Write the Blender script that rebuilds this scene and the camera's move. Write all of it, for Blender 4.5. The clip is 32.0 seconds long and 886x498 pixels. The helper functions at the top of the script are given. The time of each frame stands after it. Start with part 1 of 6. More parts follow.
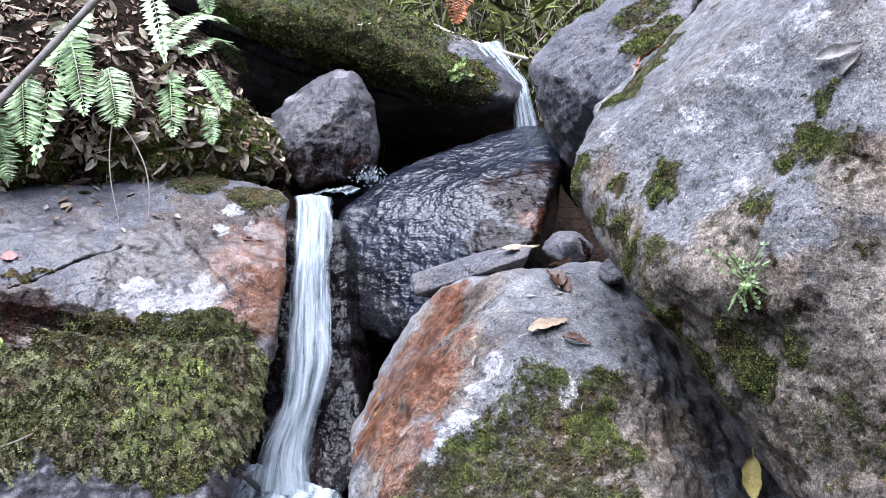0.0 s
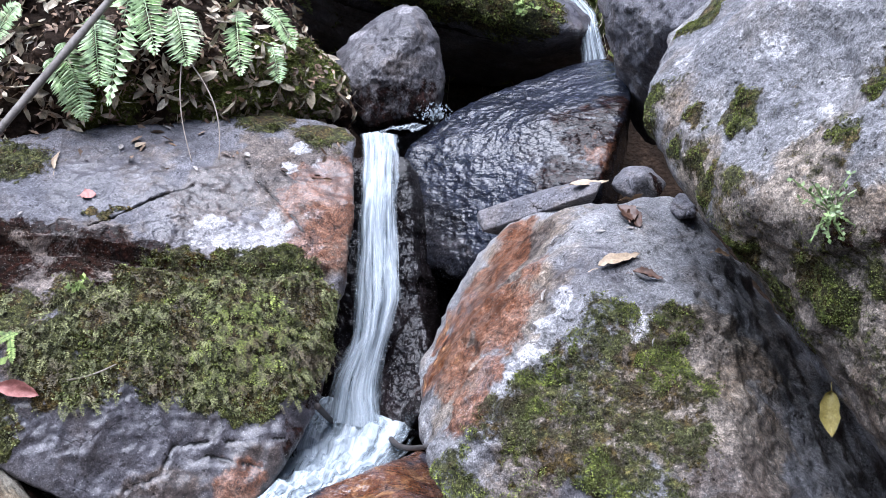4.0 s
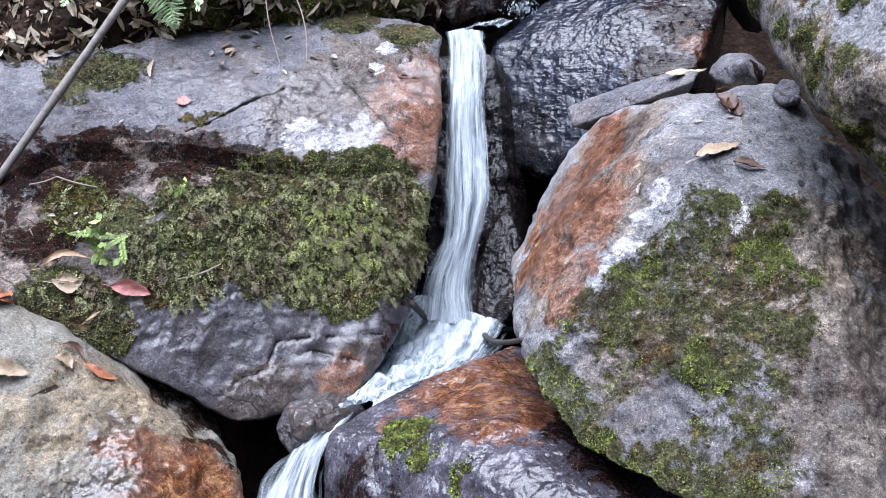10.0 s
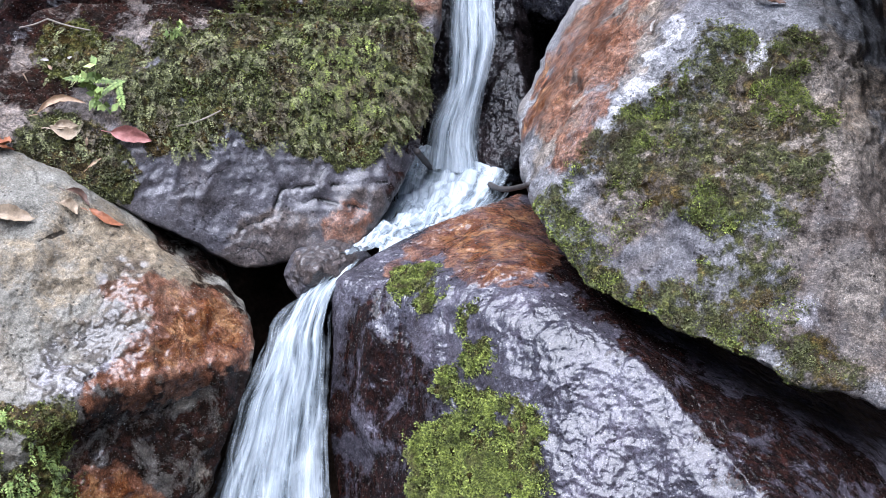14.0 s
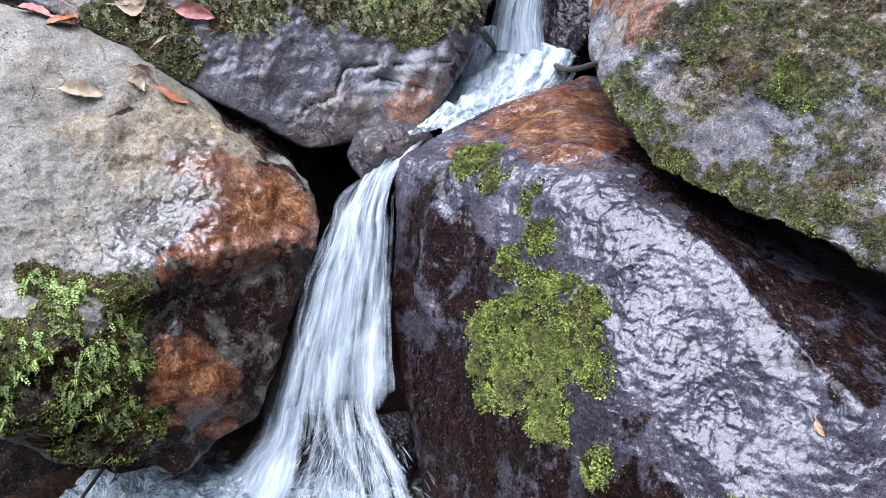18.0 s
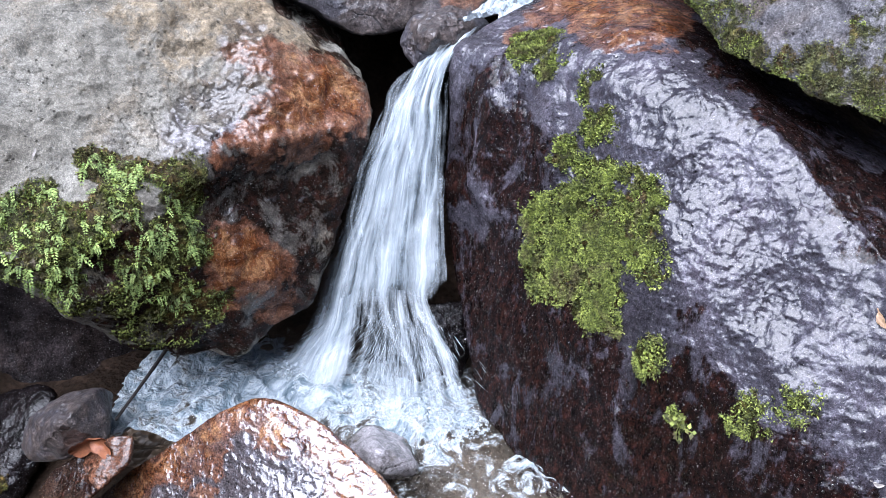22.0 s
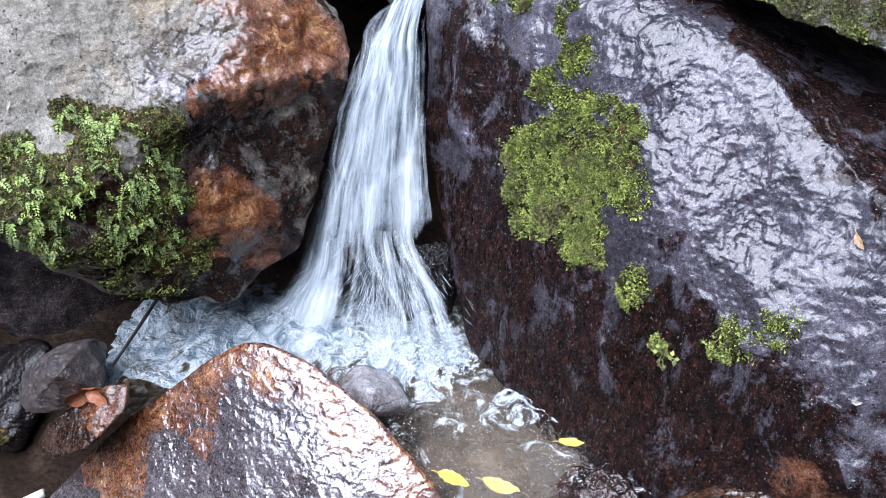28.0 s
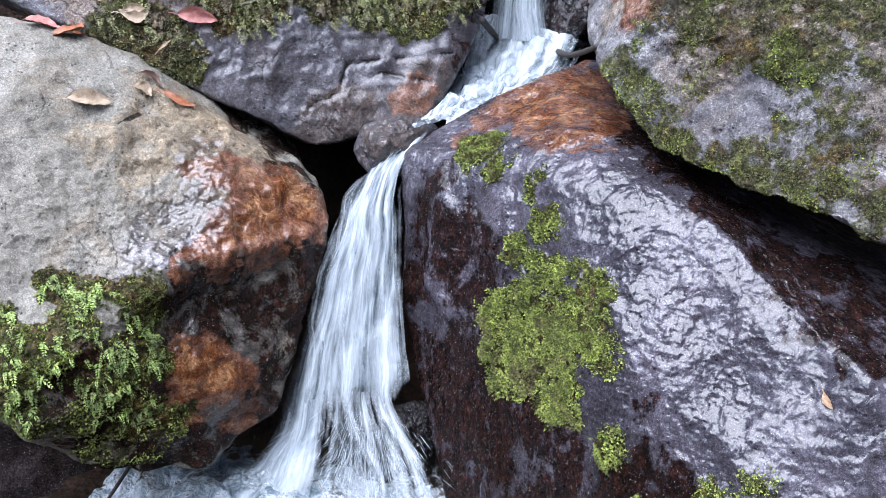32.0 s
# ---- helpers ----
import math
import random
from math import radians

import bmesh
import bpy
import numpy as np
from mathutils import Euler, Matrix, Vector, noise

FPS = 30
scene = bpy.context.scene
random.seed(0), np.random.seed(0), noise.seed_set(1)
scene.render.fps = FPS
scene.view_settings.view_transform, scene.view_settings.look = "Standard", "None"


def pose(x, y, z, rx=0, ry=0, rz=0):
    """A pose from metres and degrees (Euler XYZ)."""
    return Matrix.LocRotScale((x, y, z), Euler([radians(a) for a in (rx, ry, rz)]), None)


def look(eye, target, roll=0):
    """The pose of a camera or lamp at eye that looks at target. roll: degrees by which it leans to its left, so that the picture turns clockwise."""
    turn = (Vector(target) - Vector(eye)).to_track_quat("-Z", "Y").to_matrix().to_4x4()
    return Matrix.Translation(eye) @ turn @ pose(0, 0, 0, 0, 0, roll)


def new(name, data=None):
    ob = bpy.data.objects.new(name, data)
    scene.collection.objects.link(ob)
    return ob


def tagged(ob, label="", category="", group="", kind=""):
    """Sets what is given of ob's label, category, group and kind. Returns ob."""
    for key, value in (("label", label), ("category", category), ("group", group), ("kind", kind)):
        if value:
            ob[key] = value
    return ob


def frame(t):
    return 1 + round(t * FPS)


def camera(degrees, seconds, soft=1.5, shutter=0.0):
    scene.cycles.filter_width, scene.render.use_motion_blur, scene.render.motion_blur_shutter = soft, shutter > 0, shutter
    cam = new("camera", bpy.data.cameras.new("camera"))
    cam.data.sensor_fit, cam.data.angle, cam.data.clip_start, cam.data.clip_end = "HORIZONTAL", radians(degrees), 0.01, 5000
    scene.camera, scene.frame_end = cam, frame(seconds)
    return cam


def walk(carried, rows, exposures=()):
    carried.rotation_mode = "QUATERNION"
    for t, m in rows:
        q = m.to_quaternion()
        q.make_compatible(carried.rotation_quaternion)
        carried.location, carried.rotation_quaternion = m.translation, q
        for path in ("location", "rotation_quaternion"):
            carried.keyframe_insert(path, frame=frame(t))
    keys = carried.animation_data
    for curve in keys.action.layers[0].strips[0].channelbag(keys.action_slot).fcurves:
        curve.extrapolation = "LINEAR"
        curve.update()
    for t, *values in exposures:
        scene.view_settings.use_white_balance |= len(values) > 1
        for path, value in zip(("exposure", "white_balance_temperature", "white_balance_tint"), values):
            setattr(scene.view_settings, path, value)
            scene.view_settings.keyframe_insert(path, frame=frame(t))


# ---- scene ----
cam = camera(55.50, 32.0, soft=0.6)
# seconds, eye (m), yaw to the left, pitch up, roll (degrees)
PATH = [
    (0, 0.000, 0.000, 1.750, 3.20, 4.62, 2.37),
    (0.5, -0.004, 0.004, 1.747, 4.19, 3.99, 2.42),
    (1, -0.008, 0.002, 1.744, 4.97, 3.44, 2.49),
    (1.5, -0.010, 0.004, 1.741, 5.74, 2.85, 2.47),
    (2, -0.009, 0.004, 1.740, 6.26, 2.40, 2.39),
    (2.5, -0.010, 0.003, 1.738, 6.70, 1.96, 2.36),
    (3, -0.013, 0.003, 1.738, 6.89, 1.54, 2.34),
    (3.5, -0.016, 0.005, 1.734, 7.06, 1.03, 2.35),
    (5.5, -0.025, 0.008, 1.723, 7.78, -0.78, 2.33),
    (6, -0.024, 0.005, 1.725, 8.07, -1.24, 2.28),
    (6.5, -0.024, 0.006, 1.718, 8.40, -1.72, 2.15),
    (7, -0.028, 0.006, 1.716, 8.91, -2.58, 1.99),
    (7.5, -0.032, 0.007, 1.711, 9.58, -3.07, 1.98),
    (8, -0.041, 0.008, 1.707, 10.23, -3.78, 1.75),
    (8.5, -0.047, 0.007, 1.704, 10.83, -4.39, 1.58),
    (9, -0.053, 0.004, 1.701, 11.45, -4.86, 1.41),
    (9.5, -0.051, 0.001, 1.703, 12.35, -5.39, 1.12),
    (10, -0.047, 0.000, 1.698, 12.58, -5.89, 0.98),
    (10.5, -0.044, 0.002, 1.688, 12.79, -6.85, 0.77),
    (11, -0.044, 0.004, 1.681, 12.73, -8.35, 0.66),
    (11.5, -0.042, 0.008, 1.671, 12.73, -10.08, 0.55),
    (12, -0.042, 0.011, 1.666, 12.73, -11.35, 0.53),
    (12.5, -0.048, 0.009, 1.657, 12.65, -12.23, 0.58),
    (13, -0.053, 0.011, 1.649, 12.57, -13.27, 0.67),
    (13.5, -0.058, 0.012, 1.644, 12.54, -14.18, 0.72),
    (14, -0.062, 0.012, 1.639, 12.51, -15.00, 0.86),
    (14.5, -0.068, 0.012, 1.632, 12.61, -15.92, 1.00),
    (15, -0.068, 0.011, 1.624, 13.06, -16.88, 1.17),
    (15.5, -0.068, 0.011, 1.620, 13.71, -17.95, 1.07),
    (17.5, -0.078, 0.004, 1.601, 15.77, -21.36, 0.42),
    (18, -0.077, 0.004, 1.595, 16.50, -22.04, 0.40),
    (18.5, -0.080, 0.005, 1.591, 17.14, -22.79, 0.36),
    (19, -0.080, 0.005, 1.588, 17.91, -23.50, 0.07),
    (19.5, -0.083, 0.005, 1.583, 18.35, -24.19, 0.11),
    (20, -0.087, 0.008, 1.580, 18.76, -25.04, -0.01),
    (20.5, -0.093, 0.006, 1.573, 19.13, -25.98, -0.09),
    (21, -0.089, 0.005, 1.564, 19.74, -26.83, -0.32),
    (21.5, -0.088, 0.000, 1.558, 19.83, -27.62, -0.35),
    (22, -0.085, 0.002, 1.554, 20.27, -28.53, -0.58),
    (22.5, -0.081, 0.002, 1.552, 20.78, -29.51, -0.86),
    (23, -0.079, -0.001, 1.547, 21.44, -30.41, -1.24),
    (23.5, -0.078, -0.003, 1.542, 21.82, -31.40, -1.56),
    (24, -0.078, -0.004, 1.537, 21.85, -32.30, -1.69),
    (24.5, -0.076, -0.005, 1.534, 21.92, -33.04, -1.82),
    (25, -0.074, -0.005, 1.527, 22.05, -33.66, -2.14),
    (25.5, -0.072, -0.004, 1.523, 22.00, -34.34, -2.40),
    (27.5, -0.059, 0.005, 1.536, 20.18, -33.60, -2.44),
    (28, -0.049, 0.005, 1.546, 20.21, -32.41, -2.70),
    (28.5, -0.046, 0.005, 1.559, 20.06, -30.99, -2.83),
    (29, -0.040, 0.006, 1.566, 19.86, -29.13, -2.73),
    (29.5, -0.036, 0.006, 1.572, 19.30, -27.72, -2.61),
    (30, -0.036, 0.003, 1.579, 18.79, -26.48, -2.70),
    (30.5, -0.036, 0.003, 1.588, 18.59, -25.50, -2.70),
    (31, -0.036, 0.001, 1.593, 18.50, -24.65, -2.82),
    (31.5, -0.032, -0.004, 1.599, 18.45, -23.54, -2.76),
    (32, -0.036, -0.007, 1.605, 18.11, -22.72, -2.63),
]


def gaze(x, y, z, yaw, pitch, roll):
    a, p = radians(yaw), radians(pitch)
    ahead = Vector((-math.sin(a) * math.cos(p), math.cos(a) * math.cos(p), math.sin(p)))
    return look((x, y, z), Vector((x, y, z)) + ahead, roll)


walk(cam, [(t, gaze(*row)) for t, *row in PATH], exposures=[(0, 1.46, 5600, 15), (32, 1.46, 5600, 15)])

# ---- light ----
world = bpy.data.worlds.new("world")
scene.world = world
world.use_nodes = True
wn = world.node_tree.nodes
sky = wn.new("ShaderNodeTexSky")
sky.sky_type, sky.sun_disc = "NISHITA", False
sky.sun_elevation, sky.sun_rotation, sky.dust_density = radians(66), radians(203), 2.5
world.node_tree.links.new(sky.outputs[0], wn["Background"].inputs[0])
wn["Background"].inputs[1].default_value = 0.08
sun = new("sun", bpy.data.lights.new("sun", "SUN"))
sun.data.energy, sun.data.angle, sun.data.color = 3.8, radians(66), (1.0, 0.985, 0.97)
sun.matrix_world = look((-0.8, -1.87, 4.56), (0, 0, 0))


# ---- materials ----
class Nodes:
    """Short hand for building a node material."""

    def __init__(self, name):
        self.mat = bpy.data.materials.new(name)
        self.mat.use_nodes = True
        self.tree = self.mat.node_tree
        self.bsdf = self.tree.nodes["Principled BSDF"]
        self.out = self.tree.nodes["Material Output"]
        co = self.tree.nodes.new("ShaderNodeTexCoord")
        self.co = co.outputs["Object"]

    def put(self, socket, value):
        if isinstance(value, bpy.types.NodeSocket):
            self.tree.links.new(value, socket)
        else:
            if socket.type == "RGBA":
                value = (*value, 1) if isinstance(value, tuple) else (value, value, value, 1)
            socket.default_value = value

    def noise(self, scale, detail=4, rough=0.6, stretch=None, warp=0.0, kind="fac", co=None):
        n = self.tree.nodes.new("ShaderNodeTexNoise")
        co = co or self.co
        if stretch:
            m = self.tree.nodes.new("ShaderNodeMapping")
            m.inputs["Scale"].default_value = stretch
            self.put(m.inputs["Vector"], co)
            co = m.outputs[0]
        self.put(n.inputs["Vector"], co)
        n.inputs["Scale"].default_value, n.inputs["Detail"].default_value = scale, detail
        n.inputs["Roughness"].default_value, n.inputs["Distortion"].default_value = rough, warp
        return n.outputs[0 if kind == "fac" else 1]

    def ridges(self, scale, detail=6, rough=0.6, stretch=None):
        out = self.noise(scale, detail, rough, stretch)
        out.node.noise_type = "RIDGED_MULTIFRACTAL"
        out.node.inputs["Offset"].default_value, out.node.inputs["Gain"].default_value = 0.9, 1.6
        return out

    def cells(self, scale, feature="DISTANCE_TO_EDGE", out=0):
        n = self.tree.nodes.new("ShaderNodeTexVoronoi")
        n.feature = feature
        self.put(n.inputs["Vector"], self.co)
        n.inputs["Scale"].default_value = scale
        return n.outputs[out]

    def ramp(self, value, *stops):
        n = self.tree.nodes.new("ShaderNodeValToRGB")
        e = n.color_ramp.elements
        while len(e) < len(stops):
            e.new(0.5)
        for k, (p, c) in enumerate(stops):
            e[k].position = p
            e[k].color = (c, c, c, 1) if isinstance(c, (int, float)) else (*c, 1)
        self.put(n.inputs[0], value)
        return n.outputs[0]

    def mix(self, fac, a, b, how="MIX"):
        n = self.tree.nodes.new("ShaderNodeMix")
        n.data_type, n.blend_type = "RGBA", how
        self.put(n.inputs[0], fac), self.put(n.inputs[6], a), self.put(n.inputs[7], b)
        return n.outputs[2]

    def math(self, op, a, b=0.0, clamp=False):
        n = self.tree.nodes.new("ShaderNodeMath")
        n.operation, n.use_clamp = op, clamp
        self.put(n.inputs[0], a), self.put(n.inputs[1], b)
        return n.outputs[0]

    def attr(self, name):
        n = self.tree.nodes.new("ShaderNodeAttribute")
        n.attribute_name = name
        return n.outputs["Fac"]

    def edge(self, name, amount=0.5, scale=30, soft=0.1, at=0.5, stretch=None):
        """A patch attribute with a ragged edge."""
        n = self.math("SUBTRACT", self.noise(scale, 9, 0.74, stretch), 0.5)
        v = self.math("ADD", self.attr(name), self.math("MULTIPLY", n, amount * 2))
        return self.ramp(v, (at - soft, 0.0), (at + soft, 1.0))

    def warped(self, amount, scale):
        """The place, shifted by noise."""
        n = self.tree.nodes.new("ShaderNodeVectorMath")
        n.operation = "MULTIPLY_ADD"
        self.put(n.inputs[0], self.noise(scale, 5, 0.65, kind="color"))
        n.inputs[1].default_value = (amount * 2,) * 3
        self.put(n.inputs[2], self.co)
        return n.outputs[0]

    def bump(self, height, strength, distance, normal=None):
        n = self.tree.nodes.new("ShaderNodeBump")
        n.inputs["Strength"].default_value, n.inputs["Distance"].default_value = strength, distance
        self.put(n.inputs["Height"], height)
        if normal:
            self.put(n.inputs["Normal"], normal)
        return n.outputs[0]

    def finish(self, color, rough, normal=None, **more):
        self.put(self.bsdf.inputs["Base Color"], color)
        self.put(self.bsdf.inputs["Roughness"], rough)
        if normal:
            self.put(self.bsdf.inputs["Normal"], normal)
        for k, v in more.items():
            self.put(self.bsdf.inputs[k.replace("_", " ").title().replace("Ior", "IOR")], v)
        return self.mat


def stone(name, dark, mid, light, dry=0.72, wet=0.2, relief=1.0, strata=None, ripple=90, lichens=0.25, film=0.0005, mottle=0.75, sheen=0.3, web=0, ior=1.5, tint=(0.5, 0.42, 0.34), net=0.4, crimp=None, gleam=0.2):
    """Weathered rock with patches of rust, umber slime and painted shade, brown crust, wet film, pale crust and painted
    sheen, and moss, given by the mesh's patch attributes.
    """
    n = Nodes(name)
    flow = strata and tuple((k / 12) ** 0.6 for k in strata)
    big, mid_, pits = n.noise(2.6, 12, 0.72, flow, warp=0.4), n.noise(17, 10, 0.76, flow, warp=0.5), n.noise(46, 7, 0.75, warp=0.4)
    grain, grit_ = n.noise(130, 5, 0.82), n.noise(330, 2, 0.7)
    c = n.ramp(big, (0.36, dark), (0.5, mid), (0.63, light))
    c = n.mix(n.ramp(n.noise(4.3, 12, 0.74, warp=0.8), (0.5, 0.0), (0.6, 0.5)), c, n.mix(1.0, c, tuple(1.6 * k for k in tint), "MULTIPLY"))
    c = n.mix(mottle, c, n.ramp(mid_, (0.38, 0.25), (0.48, 0.9), (0.54, 1.06), (0.65, 1.95)), "MULTIPLY")
    lichen = n.ramp(n.noise(21, 10, 0.82, warp=0.5), (0.6, 0.0), (0.63, 1.0))
    c = n.mix(n.math("MULTIPLY", lichen, min(1.0, 2.2 * lichens)), c, n.mix(grain, (0.3, 0.31, 0.3), (0.56, 0.56, 0.53)))
    b = n.edge("brown", 0.7, 11, 0.12, 0.42)
    bc = n.ramp(pits, (0.36, (0.38, 0.3, 0.23)), (0.47, (0.95, 0.8, 0.62)), (0.6, (1.45, 1.22, 0.95)))
    c = n.mix(n.math("MULTIPLY", b, 0.85), c, n.mix(1.0, c, bc, "MULTIPLY"))
    # pale patches: crust, and on two boulders sheen painted into the colour
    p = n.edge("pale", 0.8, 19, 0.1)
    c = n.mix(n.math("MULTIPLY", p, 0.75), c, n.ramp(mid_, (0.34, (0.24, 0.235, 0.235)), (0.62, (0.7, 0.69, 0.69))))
    w = n.edge("wet", 0.4, 9, 0.16, 0.42)
    c = n.mix(w, c, n.mix(1.0, c, (0.5, 0.48, 0.5), "MULTIPLY"))
    # umber patches: slime, and in places shade painted into the colour
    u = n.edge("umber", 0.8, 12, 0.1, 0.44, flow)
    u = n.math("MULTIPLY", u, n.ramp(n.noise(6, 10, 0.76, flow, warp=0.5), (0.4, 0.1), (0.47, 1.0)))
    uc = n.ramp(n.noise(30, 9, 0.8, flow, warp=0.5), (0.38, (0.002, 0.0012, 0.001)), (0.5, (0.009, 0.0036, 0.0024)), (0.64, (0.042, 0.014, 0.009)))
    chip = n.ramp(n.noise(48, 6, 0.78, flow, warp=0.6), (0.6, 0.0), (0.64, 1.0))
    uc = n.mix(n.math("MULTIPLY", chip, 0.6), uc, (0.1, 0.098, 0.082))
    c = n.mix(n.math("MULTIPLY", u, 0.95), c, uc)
    r = n.edge("rust", 0.6, 15, 0.1, 0.38)
    tone = n.noise(18, 11, 0.78, warp=0.6)
    rc = n.ramp(tone, (0.36, (0.03, 0.013, 0.008)), (0.5, (0.14, 0.058, 0.03)), (0.63, (0.28, 0.15, 0.095)))
    vivid = n.ramp(tone, (0.36, (0.055, 0.012, 0.004)), (0.49, (0.14, 0.05, 0.016)), (0.63, (0.4, 0.21, 0.09)))
    rc = n.mix(n.ramp(n.math("ADD", n.attr("rust"), n.math("MULTIPLY", n.math("SUBTRACT", mid_, 0.5), 1.2)), (0.82, 0.0), (0.96, 1.0)), rc, vivid)
    c = n.mix(n.math("MULTIPLY", r, n.ramp(n.noise(7, 9, 0.75, warp=0.5), (0.42, 0.5), (0.52, 0.92))), c, rc)
    m = n.edge("moss", 0.8, 30, 0.07)
    mc = n.ramp(n.noise(58, 7, 0.8), (0.34, (0.008, 0.008, 0.004)), (0.5, (0.04, 0.042, 0.013)), (0.64, (0.15, 0.155, 0.045)))
    mc = n.mix(n.ramp(n.noise(9, 8, 0.7), (0.48, 0.0), (0.56, 0.85)), mc, n.mix(1.0, mc, (1.15, 0.72, 0.8), "MULTIPLY"))
    c = n.mix(n.math("MULTIPLY", m, 0.94), c, mc)
    n.co, plain_co = n.warped(0.05, 7), n.co
    seam = n.cells(5.5)
    n.co = plain_co
    seam = n.math("MULTIPLY", n.ramp(seam, (0.0, 1.0), (0.016, 0.0)), n.ramp(n.noise(5, 4, 0.6), (0.5, 0.0), (0.56, net)))
    seam = n.math("MAXIMUM", seam, n.edge("seam", 0.5, 40, 0.12, 0.55))
    hole = n.math("MULTIPLY", n.ramp(n.cells(62, "F1"), (0.14, 1.0), (0.24, 0.0)), n.ramp(n.noise(13, 6, 0.7), (0.5, 0.0), (0.56, 0.8)))
    # seams drawn dark, and pits with dark shading put into the colour
    c = n.mix(n.math("MAXIMUM", seam, hole), c, n.mix(1.0, c, (0.14, 0.13, 0.12), "MULTIPLY"))
    c = n.mix(mottle, c, n.ramp(grain, (0.38, 0.12), (0.5, 0.95), (0.62, 2.1)), "MULTIPLY")
    c = n.mix(mottle, c, n.ramp(grit_, (0.36, 0.2), (0.5, 0.95), (0.64, 2.0)), "MULTIPLY")
    # pale specks, which also paint the glints on umber patches
    glint_speck = n.ramp(n.noise(190, 3, 0.7), (0.655, 0.0), (0.68, 1.0))
    c = n.mix(n.math("MULTIPLY", glint_speck, n.math("SUBTRACT", 0.55, n.math("MULTIPLY", m, 0.35))), c, (0.5, 0.49, 0.46))
    rough = n.mix(m, n.ramp(grain, (0.35, dry - 0.15), (0.65, dry + 0.15)), 0.95)
    h = n.math("ADD", n.math("MULTIPLY", mid_, 0.5), n.math("MULTIPLY", n.ridges(26, 8, 0.65), 0.1))
    h = n.math("ADD", h, n.math("ADD", n.math("MULTIPLY", pits, n.math("ADD", 0.22, n.math("MULTIPLY", b, 0.2))), n.math("MULTIPLY", grain, 0.16)))
    if strata:
        h = n.math("ADD", h, n.math("MULTIPLY", n.noise(1.0, 9, 0.72, strata, warp=0.7), 0.42))
    h = n.math("SUBTRACT", h, n.math("MULTIPLY", n.math("MAXIMUM", seam, hole), 0.4))
    h = n.math("ADD", h, n.math("MULTIPLY", m, n.math("MULTIPLY", n.noise(150, 3, 0.7), 0.6)))
    n.put(n.bsdf.inputs["Coat Weight"], n.math("MULTIPLY", n.math("MULTIPLY", w, n.math("SUBTRACT", 1.0, n.math("MULTIPLY", u, 0.6))), n.math("SUBTRACT", 1.0, n.math("MULTIPLY", m, 0.95))))
    n.put(n.bsdf.inputs["Coat Roughness"], wet)
    wrinkle = n.math("ADD", n.noise(ripple, 2, 0.5, crimp, warp=0.8), n.math("MULTIPLY", n.noise(ripple * 0.33, 3, 0.5, crimp), 1.6))
    if web:
        wrinkle = n.math("ADD", n.ridges(web, 3, 0.55), n.math("MULTIPLY", wrinkle, 0.5))
    n.put(n.bsdf.inputs["Coat Normal"], n.bump(wrinkle, 1.0, film, n.bump(h, sheen, 0.02)))
    n.put(n.bsdf.inputs["Coat IOR"], ior)
    return n.finish(c, rough, n.bump(h, 0.8 * relief, 0.028), specular_ior_level=n.math("MULTIPLY", gleam, n.math("SUBTRACT", 1.0, n.math("MULTIPLY", n.math("MAXIMUM", u, w), 0.95))))


grey_stone = stone("grey_stone", (0.135, 0.135, 0.143), (0.2, 0.197, 0.2), (0.29, 0.284, 0.276), lichens=0.06, mottle=0.5, net=0.25, wet=0.4, ripple=30, film=0.005, sheen=0.15, tint=(0.52, 0.43, 0.34), ior=1.25)
brown_stone = stone("brown_stone", (0.085, 0.084, 0.095), (0.143, 0.139, 0.15), (0.22, 0.21, 0.215), wet=0.36, lichens=0.06, mottle=0.48, net=0.6, ripple=30, film=0.0012, sheen=0.15)
buff_stone = stone("buff_stone", (0.14, 0.128, 0.104), (0.195, 0.183, 0.152), (0.25, 0.238, 0.204), wet=0.2, relief=0.8, lichens=0.1, mottle=0.36, net=0.5, ripple=30, film=0.004, sheen=0.15)
slate_stone = stone("slate_stone", (0.056, 0.053, 0.062), (0.122, 0.116, 0.136), (0.24, 0.229, 0.265), wet=0.17, strata=(34, 34, 11), lichens=0.06, film=0.0062, ripple=34, mottle=0.4, sheen=0.12, ior=1.5, relief=1.25, tint=(0.56, 0.5, 0.52), net=0.2, crimp=(1.0, 1.0, 0.55))
wet_slate = stone("wet_slate", (0.015, 0.02, 0.032), (0.038, 0.046, 0.068), (0.095, 0.104, 0.132), wet=0.12, strata=(11, 11, 36), lichens=0.05, ripple=46, film=0.0055, mottle=0.6, sheen=0.18, ior=1.5, relief=1.2, net=0.1, crimp=(0.8, 0.8, 1.5))
# near-black wet rock; the hollows' deep shade is darkened into its colour
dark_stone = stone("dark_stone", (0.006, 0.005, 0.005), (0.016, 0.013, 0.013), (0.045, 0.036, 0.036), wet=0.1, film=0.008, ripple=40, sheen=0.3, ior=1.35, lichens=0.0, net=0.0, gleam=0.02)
rusty_stone = stone("rusty_stone", (0.07, 0.058, 0.058), (0.14, 0.124, 0.125), (0.25, 0.23, 0.235), wet=0.17, strata=(14, 14, 30), lichens=0.06, ripple=60, film=0.002, mottle=0.6, sheen=0.06, web=30, ior=1.9, net=0.1)
ruddy_stone = stone("ruddy_stone", (0.035, 0.02, 0.014), (0.075, 0.045, 0.03), (0.13, 0.085, 0.06), wet=0.2, lichens=0.03, ripple=30, film=0.005, mottle=0.6, sheen=0.12, net=0.2)
